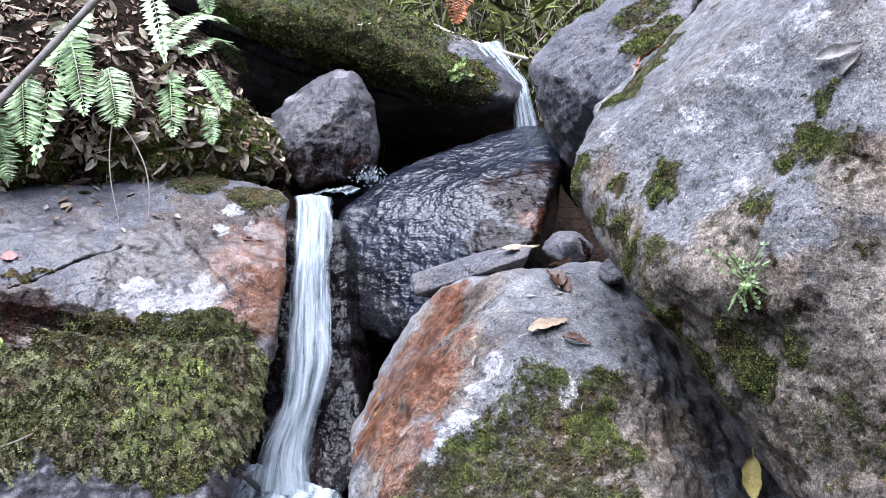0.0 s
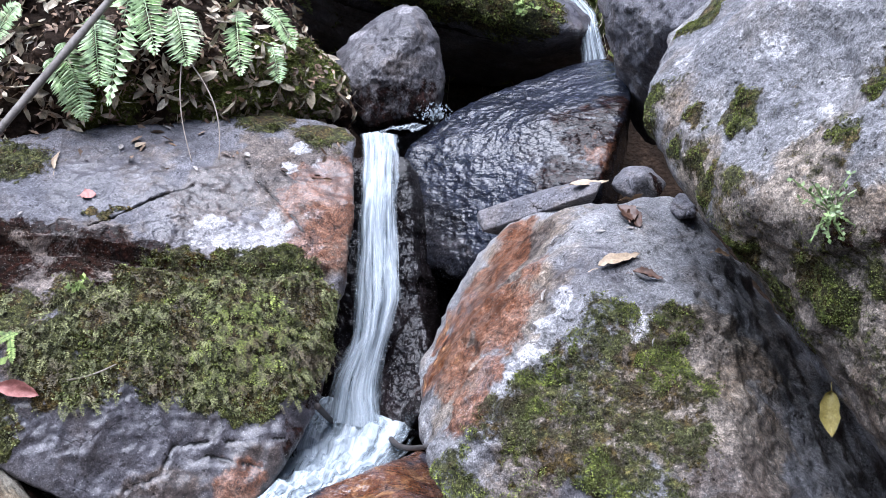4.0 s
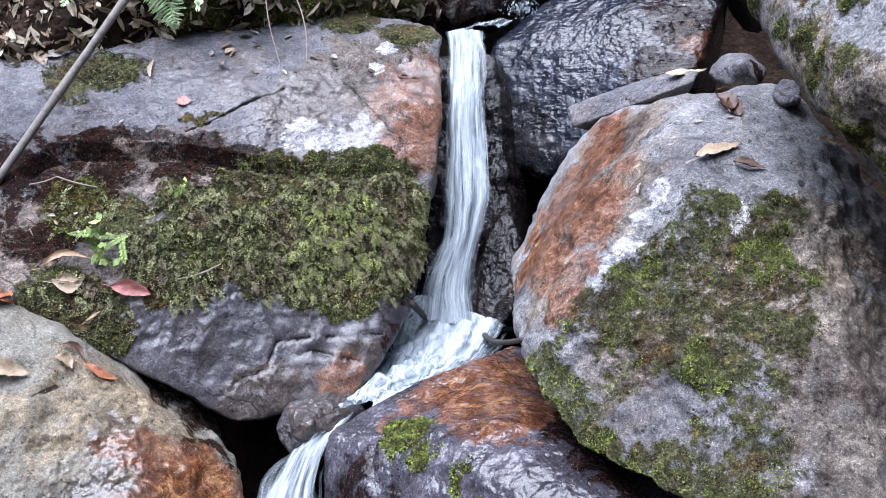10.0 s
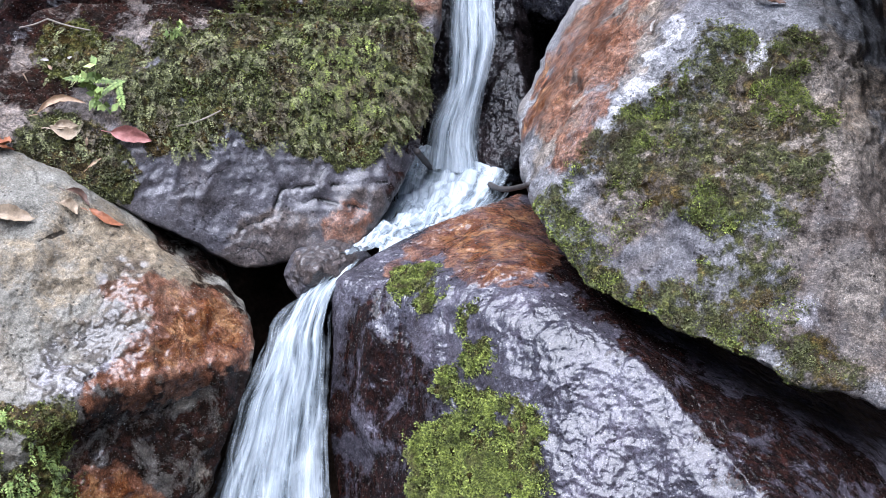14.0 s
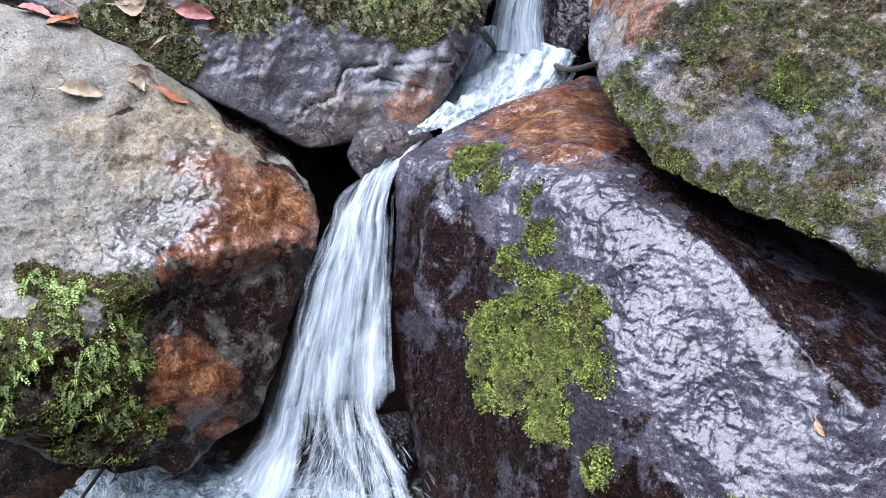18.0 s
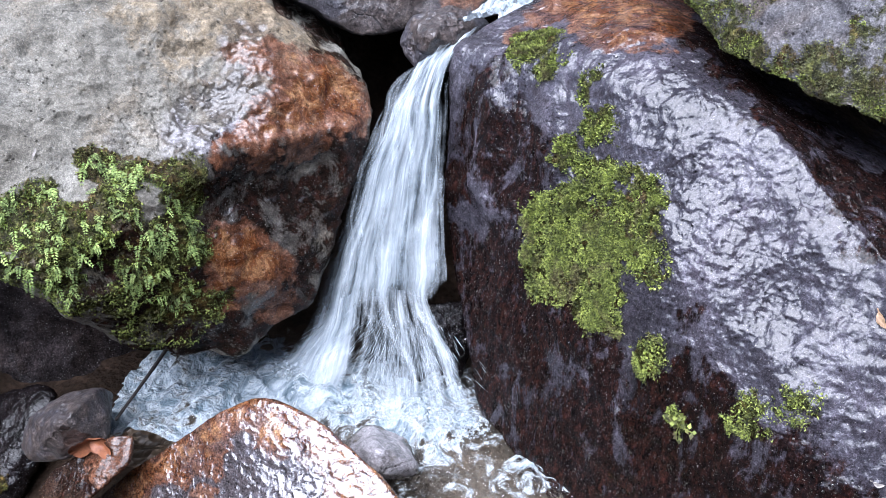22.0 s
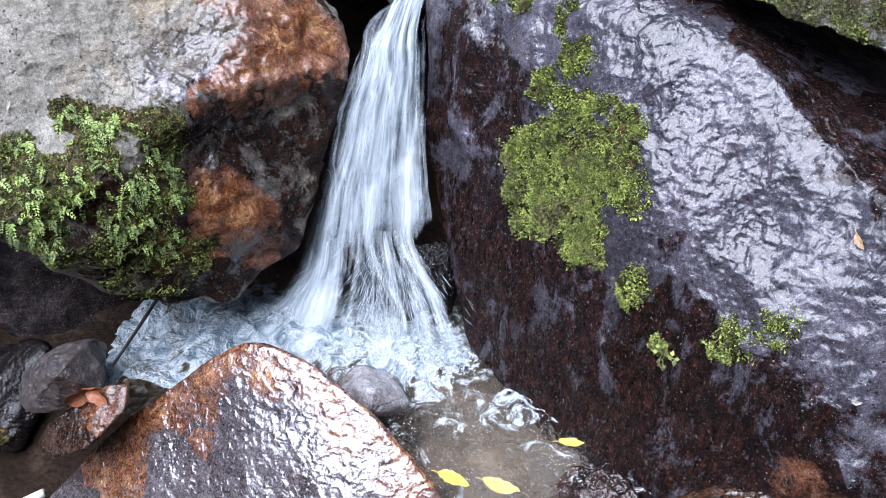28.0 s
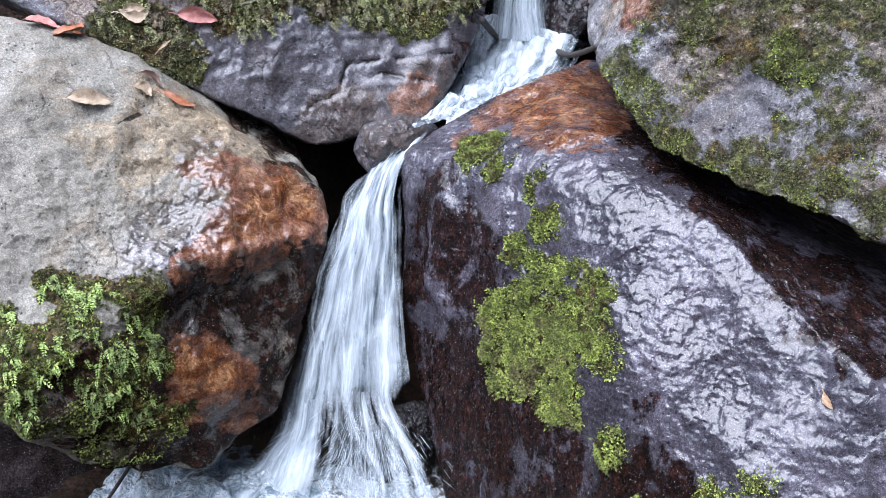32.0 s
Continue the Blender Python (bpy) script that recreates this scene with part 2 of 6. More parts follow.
sodden_wood = stone("sodden_wood", (0.014, 0.009, 0.008), (0.05, 0.026, 0.02), (0.2, 0.13, 0.1), wet=0.14, strata=(50, 50, 9), lichens=0.04, ripple=40, film=0.006, mottle=0.7, sheen=0.2, net=0.0)


def soil_material():
    n = Nodes("soil")
    c = n.ramp(n.noise(7, 8, 0.7), (0.3, (0.008, 0.006, 0.004)), (0.55, (0.028, 0.018, 0.012)), (0.75, (0.075, 0.05, 0.034)))
    c = n.mix(0.6, c, n.ramp(n.noise(70, 5, 0.7), (0.3, 0.4), (0.7, 1.4)), "MULTIPLY")
    c = n.mix(n.edge("moss", 0.6, 26), c, n.ramp(n.noise(34, 6, 0.7), (0.3, (0.025, 0.03, 0.008)), (0.7, (0.13, 0.15, 0.03))))
    h = n.math("ADD", n.noise(18, 8, 0.7), n.math("MULTIPLY", n.cells(45, "F1"), 0.4))
    return n.finish(c, 0.9, n.bump(h, 0.9, 0.04), specular_ior_level=0.08)


soil = soil_material()


def white_water():
    """Falling water: streaks of white foam along the flow, clear between them."""
    n = Nodes("white_water")
    uv = n.tree.nodes.new("ShaderNodeUVMap").outputs[0]
    long = n.noise(1.0, 5, 0.6, (34, 2.2, 1), warp=0.5, co=uv)
    fine = n.noise(1.0, 4, 0.65, (120, 5.0, 1), warp=0.4, co=uv)
    clot = n.noise(1.0, 3, 0.6, (22, 9, 1), warp=0.8, co=uv)
    streak = n.math("ADD", n.math("MULTIPLY", long, 0.5), n.math("ADD", n.math("MULTIPLY", fine, 0.28), n.math("MULTIPLY", clot, 0.22)))
    dens = n.math("ADD", n.attr("foam"), n.math("MULTIPLY", n.math("SUBTRACT", streak, 0.5), 2.6))
    alpha = n.ramp(dens, (0.15, 0.0), (0.95, 0.92))
    n.finish(n.ramp(streak, (0.38, (0.26, 0.32, 0.36)), (0.63, (0.58, 0.63, 0.66))), 0.35, n.bump(streak, 0.5, 0.01), alpha=alpha)
    n.bsdf.inputs["Subsurface Weight"].default_value = 0.0
    return n.mat


def pool_water():
    n = Nodes("pool_water")
    lace = n.noise(12, 5, 0.62, warp=1.8)
    f = n.ramp(n.math("ADD", n.attr("foam"), n.math("MULTIPLY", n.math("SUBTRACT", lace, 0.5), 2.4)), (0.35, 0.0), (0.75, 1.0))
    h = n.math("ADD", n.noise(15, 3, 0.5, warp=0.8), n.math("ADD", n.math("MULTIPLY", n.noise(42, 4, 0.6, warp=0.8), 0.45), n.math("MULTIPLY", n.noise(110, 2), 0.12)))
    c = n.mix(f, (0.86, 0.92, 0.93), n.ramp(n.noise(15, 5, 0.6, warp=1.5), (0.36, (0.1, 0.14, 0.165)), (0.5, (0.24, 0.285, 0.315)), (0.64, (0.44, 0.49, 0.52))))
    n.finish(c, n.mix(f, 0.03, 0.45), n.bump(h, 1.0, 0.045), ior=1.33)
    n.put(n.bsdf.inputs["Transmission Weight"], n.math("SUBTRACT", 1.0, f))
    return n.mat


falling, pool_mat = white_water(), pool_water()


# ---- shaping ----
def hash3(ix, iy, iz, seed):
    h = (ix * 374761393 + iy * 668265263 + iz * 2147483647 + seed * 974634777) & 0xFFFFFFFF
    h = ((h ^ (h >> 13)) * 1274126177) & 0xFFFFFFFF
    return ((h ^ (h >> 16)) & 0xFFFF) / 32767.5 - 1.0


def vnoise(p, seed=0):
    """Smooth value noise, -1 to 1, at rows of points."""
    f = np.floor(p)
    i = f.astype(np.int64)
    u = p - f
    u = u * u * u * (u * (u * 6 - 15) + 10)
    out = 0
    for dx in (0, 1):
        for dy in (0, 1):
            for dz in (0, 1):
                w = (u[:, 0] if dx else 1 - u[:, 0]) * (u[:, 1] if dy else 1 - u[:, 1]) * (u[:, 2] if dz else 1 - u[:, 2])
                out = out + w * hash3(i[:, 0] + dx, i[:, 1] + dy, i[:, 2] + dz, seed)
    return out


def fractal(p, scale, octaves, seed=0, gain=0.5, ridged=False):
    out, amp = 0, 1.0
    for k in range(octaves):
        v = vnoise(p * scale * 2.03**k + 17.3 * k, seed + k)
        out = out + amp * (1 - 2 * np.abs(v) if ridged else v)
        amp *= gain
    return out


SPHERES = {}


def sphere(sub):
    if sub not in SPHERES:
        bm = bmesh.new()
        bmesh.ops.create_icosphere(bm, subdivisions=sub, radius=1)
        bm.verts.index_update()
        v = np.array([x.co[:] for x in bm.verts])
        t = np.array([[x.index for x in f.verts] for f in bm.faces])
        e = np.array([[x.index for x in d.verts] for d in bm.edges])
        bm.free()
        SPHERES[sub] = v, t, e
    return SPHERES[sub]


def planes(corners):
    bm = bmesh.new()
    for c in corners:
        bm.verts.new(c)
    bmesh.ops.convex_hull(bm, input=bm.verts)
    bm.normal_update()
    out = [(*f.normal, f.normal.dot(f.verts[0].co)) for f in bm.faces if f.calc_area() > 1e-7]
    bm.free()
    return np.array(out)


def unit(a):
    return a / np.maximum(np.linalg.norm(a, axis=-1, keepdims=True), 1e-9)


def smooth(v, e, rounds):
    count = np.bincount(e.ravel(), minlength=len(v))[:, None]
    for _ in range(rounds):
        s = np.zeros_like(v)
        for k in range(3):
            s[:, k] = np.bincount(e[:, 0], v[e[:, 1], k], len(v)) + np.bincount(e[:, 1], v[e[:, 0], k], len(v))
        v = 0.4 * v + 0.6 * s / count
    return v


def normals(v, t):
    n = np.cross(v[t[:, 1]] - v[t[:, 0]], v[t[:, 2]] - v[t[:, 0]])
    out = np.zeros_like(v)
    for k in range(3):
        for c in range(3):
            out[:, c] += np.bincount(t[:, k], n[:, c], len(v))
    return out / np.maximum(np.linalg.norm(out, axis=1, keepdims=True), 1e-12)


def mesh(name, v, faces, material, uv=None, flat=False, **attrs):
    me = bpy.data.meshes.new(name)
    faces = np.asarray(faces)
    me.vertices.add(len(v))
    me.vertices.foreach_set("co", np.asarray(v, np.float32).ravel())
    k = faces.shape[1]
    me.loops.add(faces.size)
    me.loops.foreach_set("vertex_index", faces.ravel().astype(np.int32))
    me.polygons.add(len(faces))
    me.polygons.foreach_set("loop_start", np.arange(0, faces.size, k, dtype=np.int32))
    me.update(calc_edges=True)
    me.polygons.foreach_set("use_smooth", np.full(len(faces), not flat))
    for a, values in attrs.items():
        me.attributes.new(a, "FLOAT", "POINT").data.foreach_set("value", np.asarray(values, np.float32))
    if uv is not None:
        me.uv_layers.new(name="UVMap").data.foreach_set("uv", np.asarray(uv, np.float32)[faces.ravel()].ravel())
    me.materials.append(material)
    return me


ROCKS, GROWTH = {}, {}
WIDE = {"moss": 1.25, "rust": 1.45, "umber": 1.4, "brown": 1.4, "wet": 1.4}
CHANNELS = ("moss", "rust", "wet", "pale", "umber", "brown")


def grow(key, channel, spots):
    """Spots of growth, stain, painted shade or sheen on a boulder: place, radius and strength."""
    GROWTH.setdefault((key, channel), []).extend(spots)


def along(w, line):
    """The distance of points from a chain of segments."""
    best = np.full(len(w), 9.0)
    for a, b in zip(np.array(line[:-1], float), np.array(line[1:], float)):
        k = np.clip(((w - a) @ (b - a)) / ((b - a) @ (b - a)), 0, 1)[:, None]
        best = np.minimum(best, np.linalg.norm(w - (a + k * (b - a)), axis=1))
    return best


def rock(key, name, corners, material, label, sub=6, soft=4, lumps=(2.2, 0.016), grit=(10, 0.010), chips=9, steps=0.009, seed=1, cracks=(), mossy=1.0, cushion=0.008, category="boulder"):
    """A boulder: the hull of a few corners, chipped, rounded, lumpy and pitted, with its spots of growth, stain and
    painted light.
    """
    rng = np.random.default_rng(seed + len(ROCKS))
    c = np.array(corners, float)
    mid, half = c.mean(0), (c.max(0) - c.min(0)) / 2
    cs = (c - mid) / half
    pl = planes([tuple(p) for p in cs])
    cut = rng.normal(size=(chips, 3))
    cut /= np.linalg.norm(cut, axis=1, keepdims=True)
    pl = np.r_[pl, np.c_[cut, (cs @ cut.T).max(0) * (1 - rng.uniform(0.0, 0.05, chips))]]
    v, t, e = sphere(sub)
    v = unit(v + 0.68 * unit(unit(np.array((-0.1, 0.0, 1.65)) - mid) / half))
    dots = v @ pl[:, :3].T
    r = np.where(dots > 1e-6, pl[:, 3] / np.maximum(dots, 1e-6), 1e9).min(1)
    v = smooth(v * r[:, None] * half, e, soft)
    n = normals(v, t)
    w = v + mid
    big = min(1.0, half.max() / 0.5)
    d = lumps[1] * fractal(w, lumps[0] / max(big, 0.3), 3, seed) + 0.7 * grit[1] * fractal(w, grit[0] / max(big, 0.4), 5, seed + 9, 0.6, True)
    d = d + 0.5 * grit[1] * fractal(w, 30, 3, seed + 19, 0.6)
    d = d + steps * np.tanh(7 * vnoise(w * 3.1 + 0.3 * fractal(w, 6, 2, 8)[:, None], seed + 40)) + 0.15 * steps * np.tanh(9 * vnoise(w * 13 + 5 + 0.5 * fractal(w, 20, 3, 9)[:, None], seed + 41))
    v = v + n * (d * big)[:, None]
    crack_dark = np.zeros(len(v))
    for line, wide, deep in cracks:
        wide, deep = (wide * 0.6, deep * 0.7) if wide < 0.016 else (wide, deep)
        w = v + mid
        off = along(w + 0.004 * np.c_[fractal(w, 14, 3, 3), fractal(w, 14, 3, 4), fractal(w, 14, 3, 5)], line) / wide
        v = v - n * (deep * np.clip(1.2 - off, 0, 1))[:, None]
        # thin cracks are also drawn as a dark line
        crack_dark = np.maximum(crack_dark, np.clip(1.5 - 1.3 * off, 0, 1) * (wide < 0.016))
    n, w = normals(v, t), v + mid
    values = {}
    rag = 0.9 * fractal(w, 7, 5, seed + 30, 0.65)
    bent = w + 0.017 * np.c_[fractal(w, 15, 4, seed + 50, 0.7), fractal(w, 15, 4, seed + 60, 0.7), fractal(w, 15, 4, seed + 70, 0.7)]
    for ch in CHANNELS:
        a = np.zeros(len(v))
        for x, y, z, rad, power in GROWTH.get((key, ch), ()):
            q = np.linalg.norm(bent - (x, y, z), axis=1) / (rad * WIDE.get(ch, 1.1))
            a = a + (power * np.clip(1.25 * (1.42 - q) + (0.25 if ch == "moss" else 0.45) * rag, 0, 1)) ** 8
        values[ch] = np.minimum(a ** 0.125, 1) * (mossy if ch == "moss" else 1)
    values["seam"] = crack_dark
    clump = np.clip(0.5 + fractal(w, 17, 3, seed + 80, 0.6), 0, 1.4)
    v = v + n * (cushion * np.clip(2 * values["moss"] - 0.4, 0, 1) * clump + 0.002 * values["brown"] * fractal(w, 45, 2, seed + 90))[:, None]
    n, w = normals(v, t), v + mid
    ob = new(name, mesh(name, v, t, material, **values))
    ob.location = mid
    ROCKS[key] = dict(ob=ob, v=w, t=t, n=n, mid=mid, clump=clump, **values)
    return tagged(ob, label, category)


# ---- ground ----
def ground_height(x, y):
    z = -0.28 + np.clip(y - 2.3, 0, 2.7) * 1.2 + np.clip(y - 5.0, 0, 6) * 0.85
    z = z + np.clip(-x - 2.6, 0, 4) * 0.9 + np.clip(x - 1.6, 0, 4) * 0.9
    return z - 0.5 * np.clip((1.3 - y) / 0.1, 0, 1) * np.clip((-x - 1.45) / 0.1, 0, 1) * np.clip((2.7 + x) / 0.4, 0, 1) * np.clip((y - 0.3) / 0.2, 0, 1)


def build_ground():
    g = np.concatenate([-np.geomspace(2000, 6, 24), np.linspace(-5.5, 5.5, 111), np.geomspace(6, 2000, 24)])
    X, Y = np.meshgrid(g, g + 1.0, indexing="ij")
    p = np.stack([X.ravel(), Y.ravel(), 0 * X.ravel()], 1)
    near = np.exp(-(np.hypot(p[:, 0], p[:, 1] - 2) / 8) ** 2)
    p[:, 2] = ground_height(p[:, 0], p[:, 1]) + near * 0.06 * fractal(p, 2.5, 4, 5)
    k = len(g)
    i = np.arange(k * k).reshape(k, k)
    f = np.stack([i[:-1, :-1], i[1:, :-1], i[1:, 1:], i[:-1, 1:]], -1).reshape(-1, 4)
    tagged(new("ground", mesh("ground", p, f, soil)), "dark damp earth of the ravine under the boulders", "ground", kind="structure")


build_ground()


def backdrop_ring():
    """A wooded ring added all round, mostly unseen, to block the low sky."""
    n = Nodes("far_foliage")
    c = n.ramp(n.noise(3, 8, 0.75), (0.35, (0.008, 0.012, 0.005)), (0.55, (0.03, 0.045, 0.014)), (0.7, (0.09, 0.12, 0.035)))
    mat = n.finish(c, 0.9, n.bump(n.noise(5, 8, 0.75), 1.0, 0.3))
    a, h = np.linspace(0, 2 * np.pi, 181), np.linspace(-1, 10, 41)
    A, H = np.meshgrid(a, h, indexing="ij")
    # lower behind and to the left, to let in more sky light
    H = np.where(H > 0, H * (1 - 0.64 * np.clip(-0.9 * np.cos(A) - 1.2 * np.sin(A) + 0.05, 0, 1)), H)
    r = 7.5 + 0.12 * H
    p = np.stack([r * np.cos(A) - 0.5, r * np.sin(A) + 1.0, H], -1).reshape(-1, 3)
    q = p.copy()
    q[-41:] = q[:41]
    p = p + np.c_[np.cos(A.ravel()), np.sin(A.ravel()), 0.3 + 0 * A.ravel()] * (0.7 * fractal(q, 0.7, 5, 11, 0.6))[:, None] * np.clip(H.ravel() + 1, 0, 1)[:, None]
    i = np.arange(181 * 41).reshape(181, 41)
    f = np.stack([i[:-1, :-1], i[:-1, 1:], i[1:, 1:], i[1:, :-1]], -1).reshape(-1, 4)
    tagged(new("backdrop", mesh("backdrop", p, f, mat)), "dark wooded ring, mostly unseen, added to block low sky light", "backdrop", kind="structure")


backdrop_ring()

# ---- boulders ----
grow("centre", "moss", [(0.13, 2.12, 1.6, 0.06, 1), (0.11, 2.08, 1.53, 0.063, 1), (0.05, 2.08, 1.47, 0.063, 1), (0.16, 2.08, 1.5, 0.07, 1), (0.28, 2.12, 1.59, 0.052, 1), (0.24, 2.06, 1.48, 0.063, 1), (0.18, 2.01, 1.39, 0.095, 1), (0.05, 2.02, 1.38, 0.082, 1), (-0.05, 2.08, 1.4, 0.059, 1), (-0.15, 2.05, 1.35, 0.062, 1), (-0.08, 2.04, 1.32, 0.069, 1), (0.03, 1.99, 1.3, 0.081, 1), (0.13, 1.96, 1.31, 0.08, 1), (0.22, 1.98, 1.36, 0.081, 1), (0.31, 2.03, 1.45, 0.066, 1), (0.29, 1.96, 1.34, 0.067, 1), (0.19, 1.92, 1.24, 0.066, 1), (0.1, 1.93, 1.25, 0.048, 1), (0.27, 1.9, 1.25, 0.053, 1)])
grow("centre", "moss", [(-0.2, 1.99, 1.14, 0.05, 1.3), (-0.1, 1.92, 1.07, 0.05, 1.3), (0.03, 1.86, 1.03, 0.05, 1.3), (0.2, 1.8, 1.03, 0.05, 1.2), (-0.24, 2.04, 1.22, 0.049, 1), (-0.21, 2, 1.16, 0.062, 1), (-0.14, 1.95, 1.12, 0.054, 1), (-0.06, 1.98, 1.2, 0.054, 0.7), (-0.09, 1.9, 1.06, 0.056, 1), (-0.01, 1.87, 1.03, 0.053, 1), (0.13, 1.87, 1.12, 0.042, 1), (0.08, 1.83, 1.04, 0.058, 1), (0.17, 1.8, 1.05, 0.057, 1), (0.25, 1.84, 1.14, 0.058, 0.8), (0.28, 1.77, 1.05, 0.057, 0.7), (0.23, 1.82, 1.1, 0.058, 1), (0.32, 1.73, 0.99, 0.051, 1), (0.38, 1.71, 0.97, 0.044, 1), (0.21, 1.87, 1.17, 0.047, 1)])
grow("centre", "rust", [(-0.12, 2.71, 1.81, 0.073, 0.6), (-0.18, 2.6, 1.7, 0.087, 0.65), (-0.24, 2.58, 1.61, 0.087, 0.65), (-0.07, 2.38, 1.71, 0.048, 0.55), (-0.14, 2.32, 1.6, 0.07, 0.6), (-0.26, 2.44, 1.52, 0.075, 0.7), (-0.17, 2.25, 1.51, 0.069, 0.65), (-0.25, 2.29, 1.41, 0.062, 0.75), (-0.18, 2.16, 1.44, 0.051, 0.6), (-0.21, 2.11, 1.36, 0.051, 0.6), (-0.34, 2.49, 1.41, 0.068, 1), (-0.35, 2.68, 1.48, 0.051, 1), (-0.29, 2.61, 1.55, 0.035, 0.95), (-0.34, 2.43, 1.37, 0.037, 1)])
# the first five spots serve to darken the lower front
grow("centre", "wet", [(0.02, 1.93, 1.12, 0.11, 0.55), (0.14, 1.86, 1.08, 0.1, 0.52), (0.3, 1.8, 1.08, 0.1, 0.55), (-0.12, 1.98, 1.18, 0.1, 0.52), (0.4, 1.9, 1.25, 0.1, 0.5), (-0.26, 2.44, 1.52, 0.149, 0.6), (-0.33, 2.44, 1.4, 0.075, 0.9), (-0.11, 2.58, 1.75, 0.104, 0.55), (0.32, 1.77, 1.06, 0.064, 0.6), (0.35, 1.91, 1.29, 0.053, 0.55), (0.09, 2.25, 1.71, 0.09, 0.5)])
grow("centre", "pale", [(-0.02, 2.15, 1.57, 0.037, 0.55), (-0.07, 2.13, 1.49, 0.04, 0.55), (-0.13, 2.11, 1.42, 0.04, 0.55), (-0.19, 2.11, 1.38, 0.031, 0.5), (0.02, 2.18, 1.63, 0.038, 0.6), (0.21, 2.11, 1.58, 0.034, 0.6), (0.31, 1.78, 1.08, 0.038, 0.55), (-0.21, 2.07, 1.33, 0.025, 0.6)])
grow("centre", "umber", [(0.01, 2.44, 1.8, 0.057, 0.45), (-0.13, 2.62, 1.75, 0.097, 0.5), (-0.16, 2.39, 1.62, 0.073, 0.45)])
grow("centre", "brown", [(0.33, 2.01, 1.4, 0.151, 0.8), (0.4, 2.11, 1.52, 0.115, 0.8), (0.41, 1.95, 1.35, 0.135, 0.75), (0.35, 1.86, 1.21, 0.105, 0.7), (0.44, 1.89, 1.26, 0.093, 0.7), (0.38, 1.79, 1.08, 0.09, 0.7), (0.44, 1.82, 1.14, 0.078, 0.7), (-0.06, 1.99, 1.23, 0.068, 0.6), (-0.01, 2.03, 1.34, 0.082, 0.7), (-0.11, 2.58, 1.75, 0.156, 0.7), (-0.18, 2.35, 1.56, 0.143, 0.8), (-0.24, 2.25, 1.39, 0.092, 0.7)])
grow("right", "moss", [(0.34, 2.29, 2.38, 0.055, 1), (0.41, 2.32, 2.46, 0.049, 1), (0.49, 2.35, 2.55, 0.051, 1), (0.38, 1.91, 2.05, 0.037, 1), (0.39, 1.91, 2.1, 0.029, 0.8), (0.31, 2, 2.08, 0.033, 0.8), (0.3, 1.96, 1.98, 0.032, 1), (0.33, 1.92, 1.92, 0.034, 1), (0.38, 1.83, 1.92, 0.033, 0.8), (0.62, 1.65, 2.12, 0.036, 1), (0.59, 1.67, 2.09, 0.027, 1), (0.65, 1.66, 2.21, 0.025, 1), (0.65, 1.61, 2.1, 0.019, 1), (0.54, 1.68, 1.98, 0.033, 1), (0.54, 1.66, 1.94, 0.024, 1), (0.5, 1.71, 1.71, 0.041, 0.9), (0.53, 1.68, 1.68, 0.04, 1), (0.48, 1.72, 1.74, 0.029, 1), (0.57, 1.6, 1.72, 0.03, 0.8)])
grow("right", "moss", [(0.46, 1.84, 1.68, 0.038, 0.8), (0.41, 1.86, 1.77, 0.036, 1), (0.71, 2.24, 1.65, 0.051, 0.9), (0.62, 2.22, 1.73, 0.04, 1), (0.77, 2.21, 1.56, 0.054, 1), (0.83, 2.18, 1.47, 0.057, 1), (0.56, 1.62, 1.91, 0.025, 0.7), (0.68, 1.53, 1.92, 0.028, 0.7), (0.23, 2.13, 2.15, 0.038, 0.75), (0.21, 2.13, 2.08, 0.038, 0.7), (0.27, 2.03, 2.02, 0.025, 0.9)])
grow("right", "moss", [(0.3, 2, 2, 0.1, 0.46), (0.4, 1.86, 1.85, 0.11, 0.5), (0.52, 1.68, 1.75, 0.12, 0.5), (0.62, 1.6, 1.6, 0.13, 0.52), (0.55, 1.7, 1.95, 0.11, 0.46), (0.62, 1.62, 2.1, 0.11, 0.46), (0.43, 1.86, 2.05, 0.1, 0.42), (0.5, 1.85, 1.62, 0.1, 0.55), (0.25, 2.1, 2.15, 0.08, 0.48)])
# the first five spots paint the highlight along the boulder's top
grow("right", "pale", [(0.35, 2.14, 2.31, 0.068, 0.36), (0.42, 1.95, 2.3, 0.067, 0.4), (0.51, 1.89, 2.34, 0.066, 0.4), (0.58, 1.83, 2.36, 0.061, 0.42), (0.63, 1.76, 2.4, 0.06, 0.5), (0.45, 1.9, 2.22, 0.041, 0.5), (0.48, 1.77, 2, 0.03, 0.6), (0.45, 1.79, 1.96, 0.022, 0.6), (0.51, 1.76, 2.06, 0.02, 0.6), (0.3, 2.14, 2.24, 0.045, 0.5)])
# the first two spots darken a recess in the boulder's face
grow("right", "umber", [(0.44, 1.74, 1.87, 0.029, 0.55), (0.5, 1.65, 1.8, 0.035, 0.5), (0.68, 1.56, 2.09, 0.042, 0.5), (0.6, 1.57, 1.78, 0.041, 0.42)])
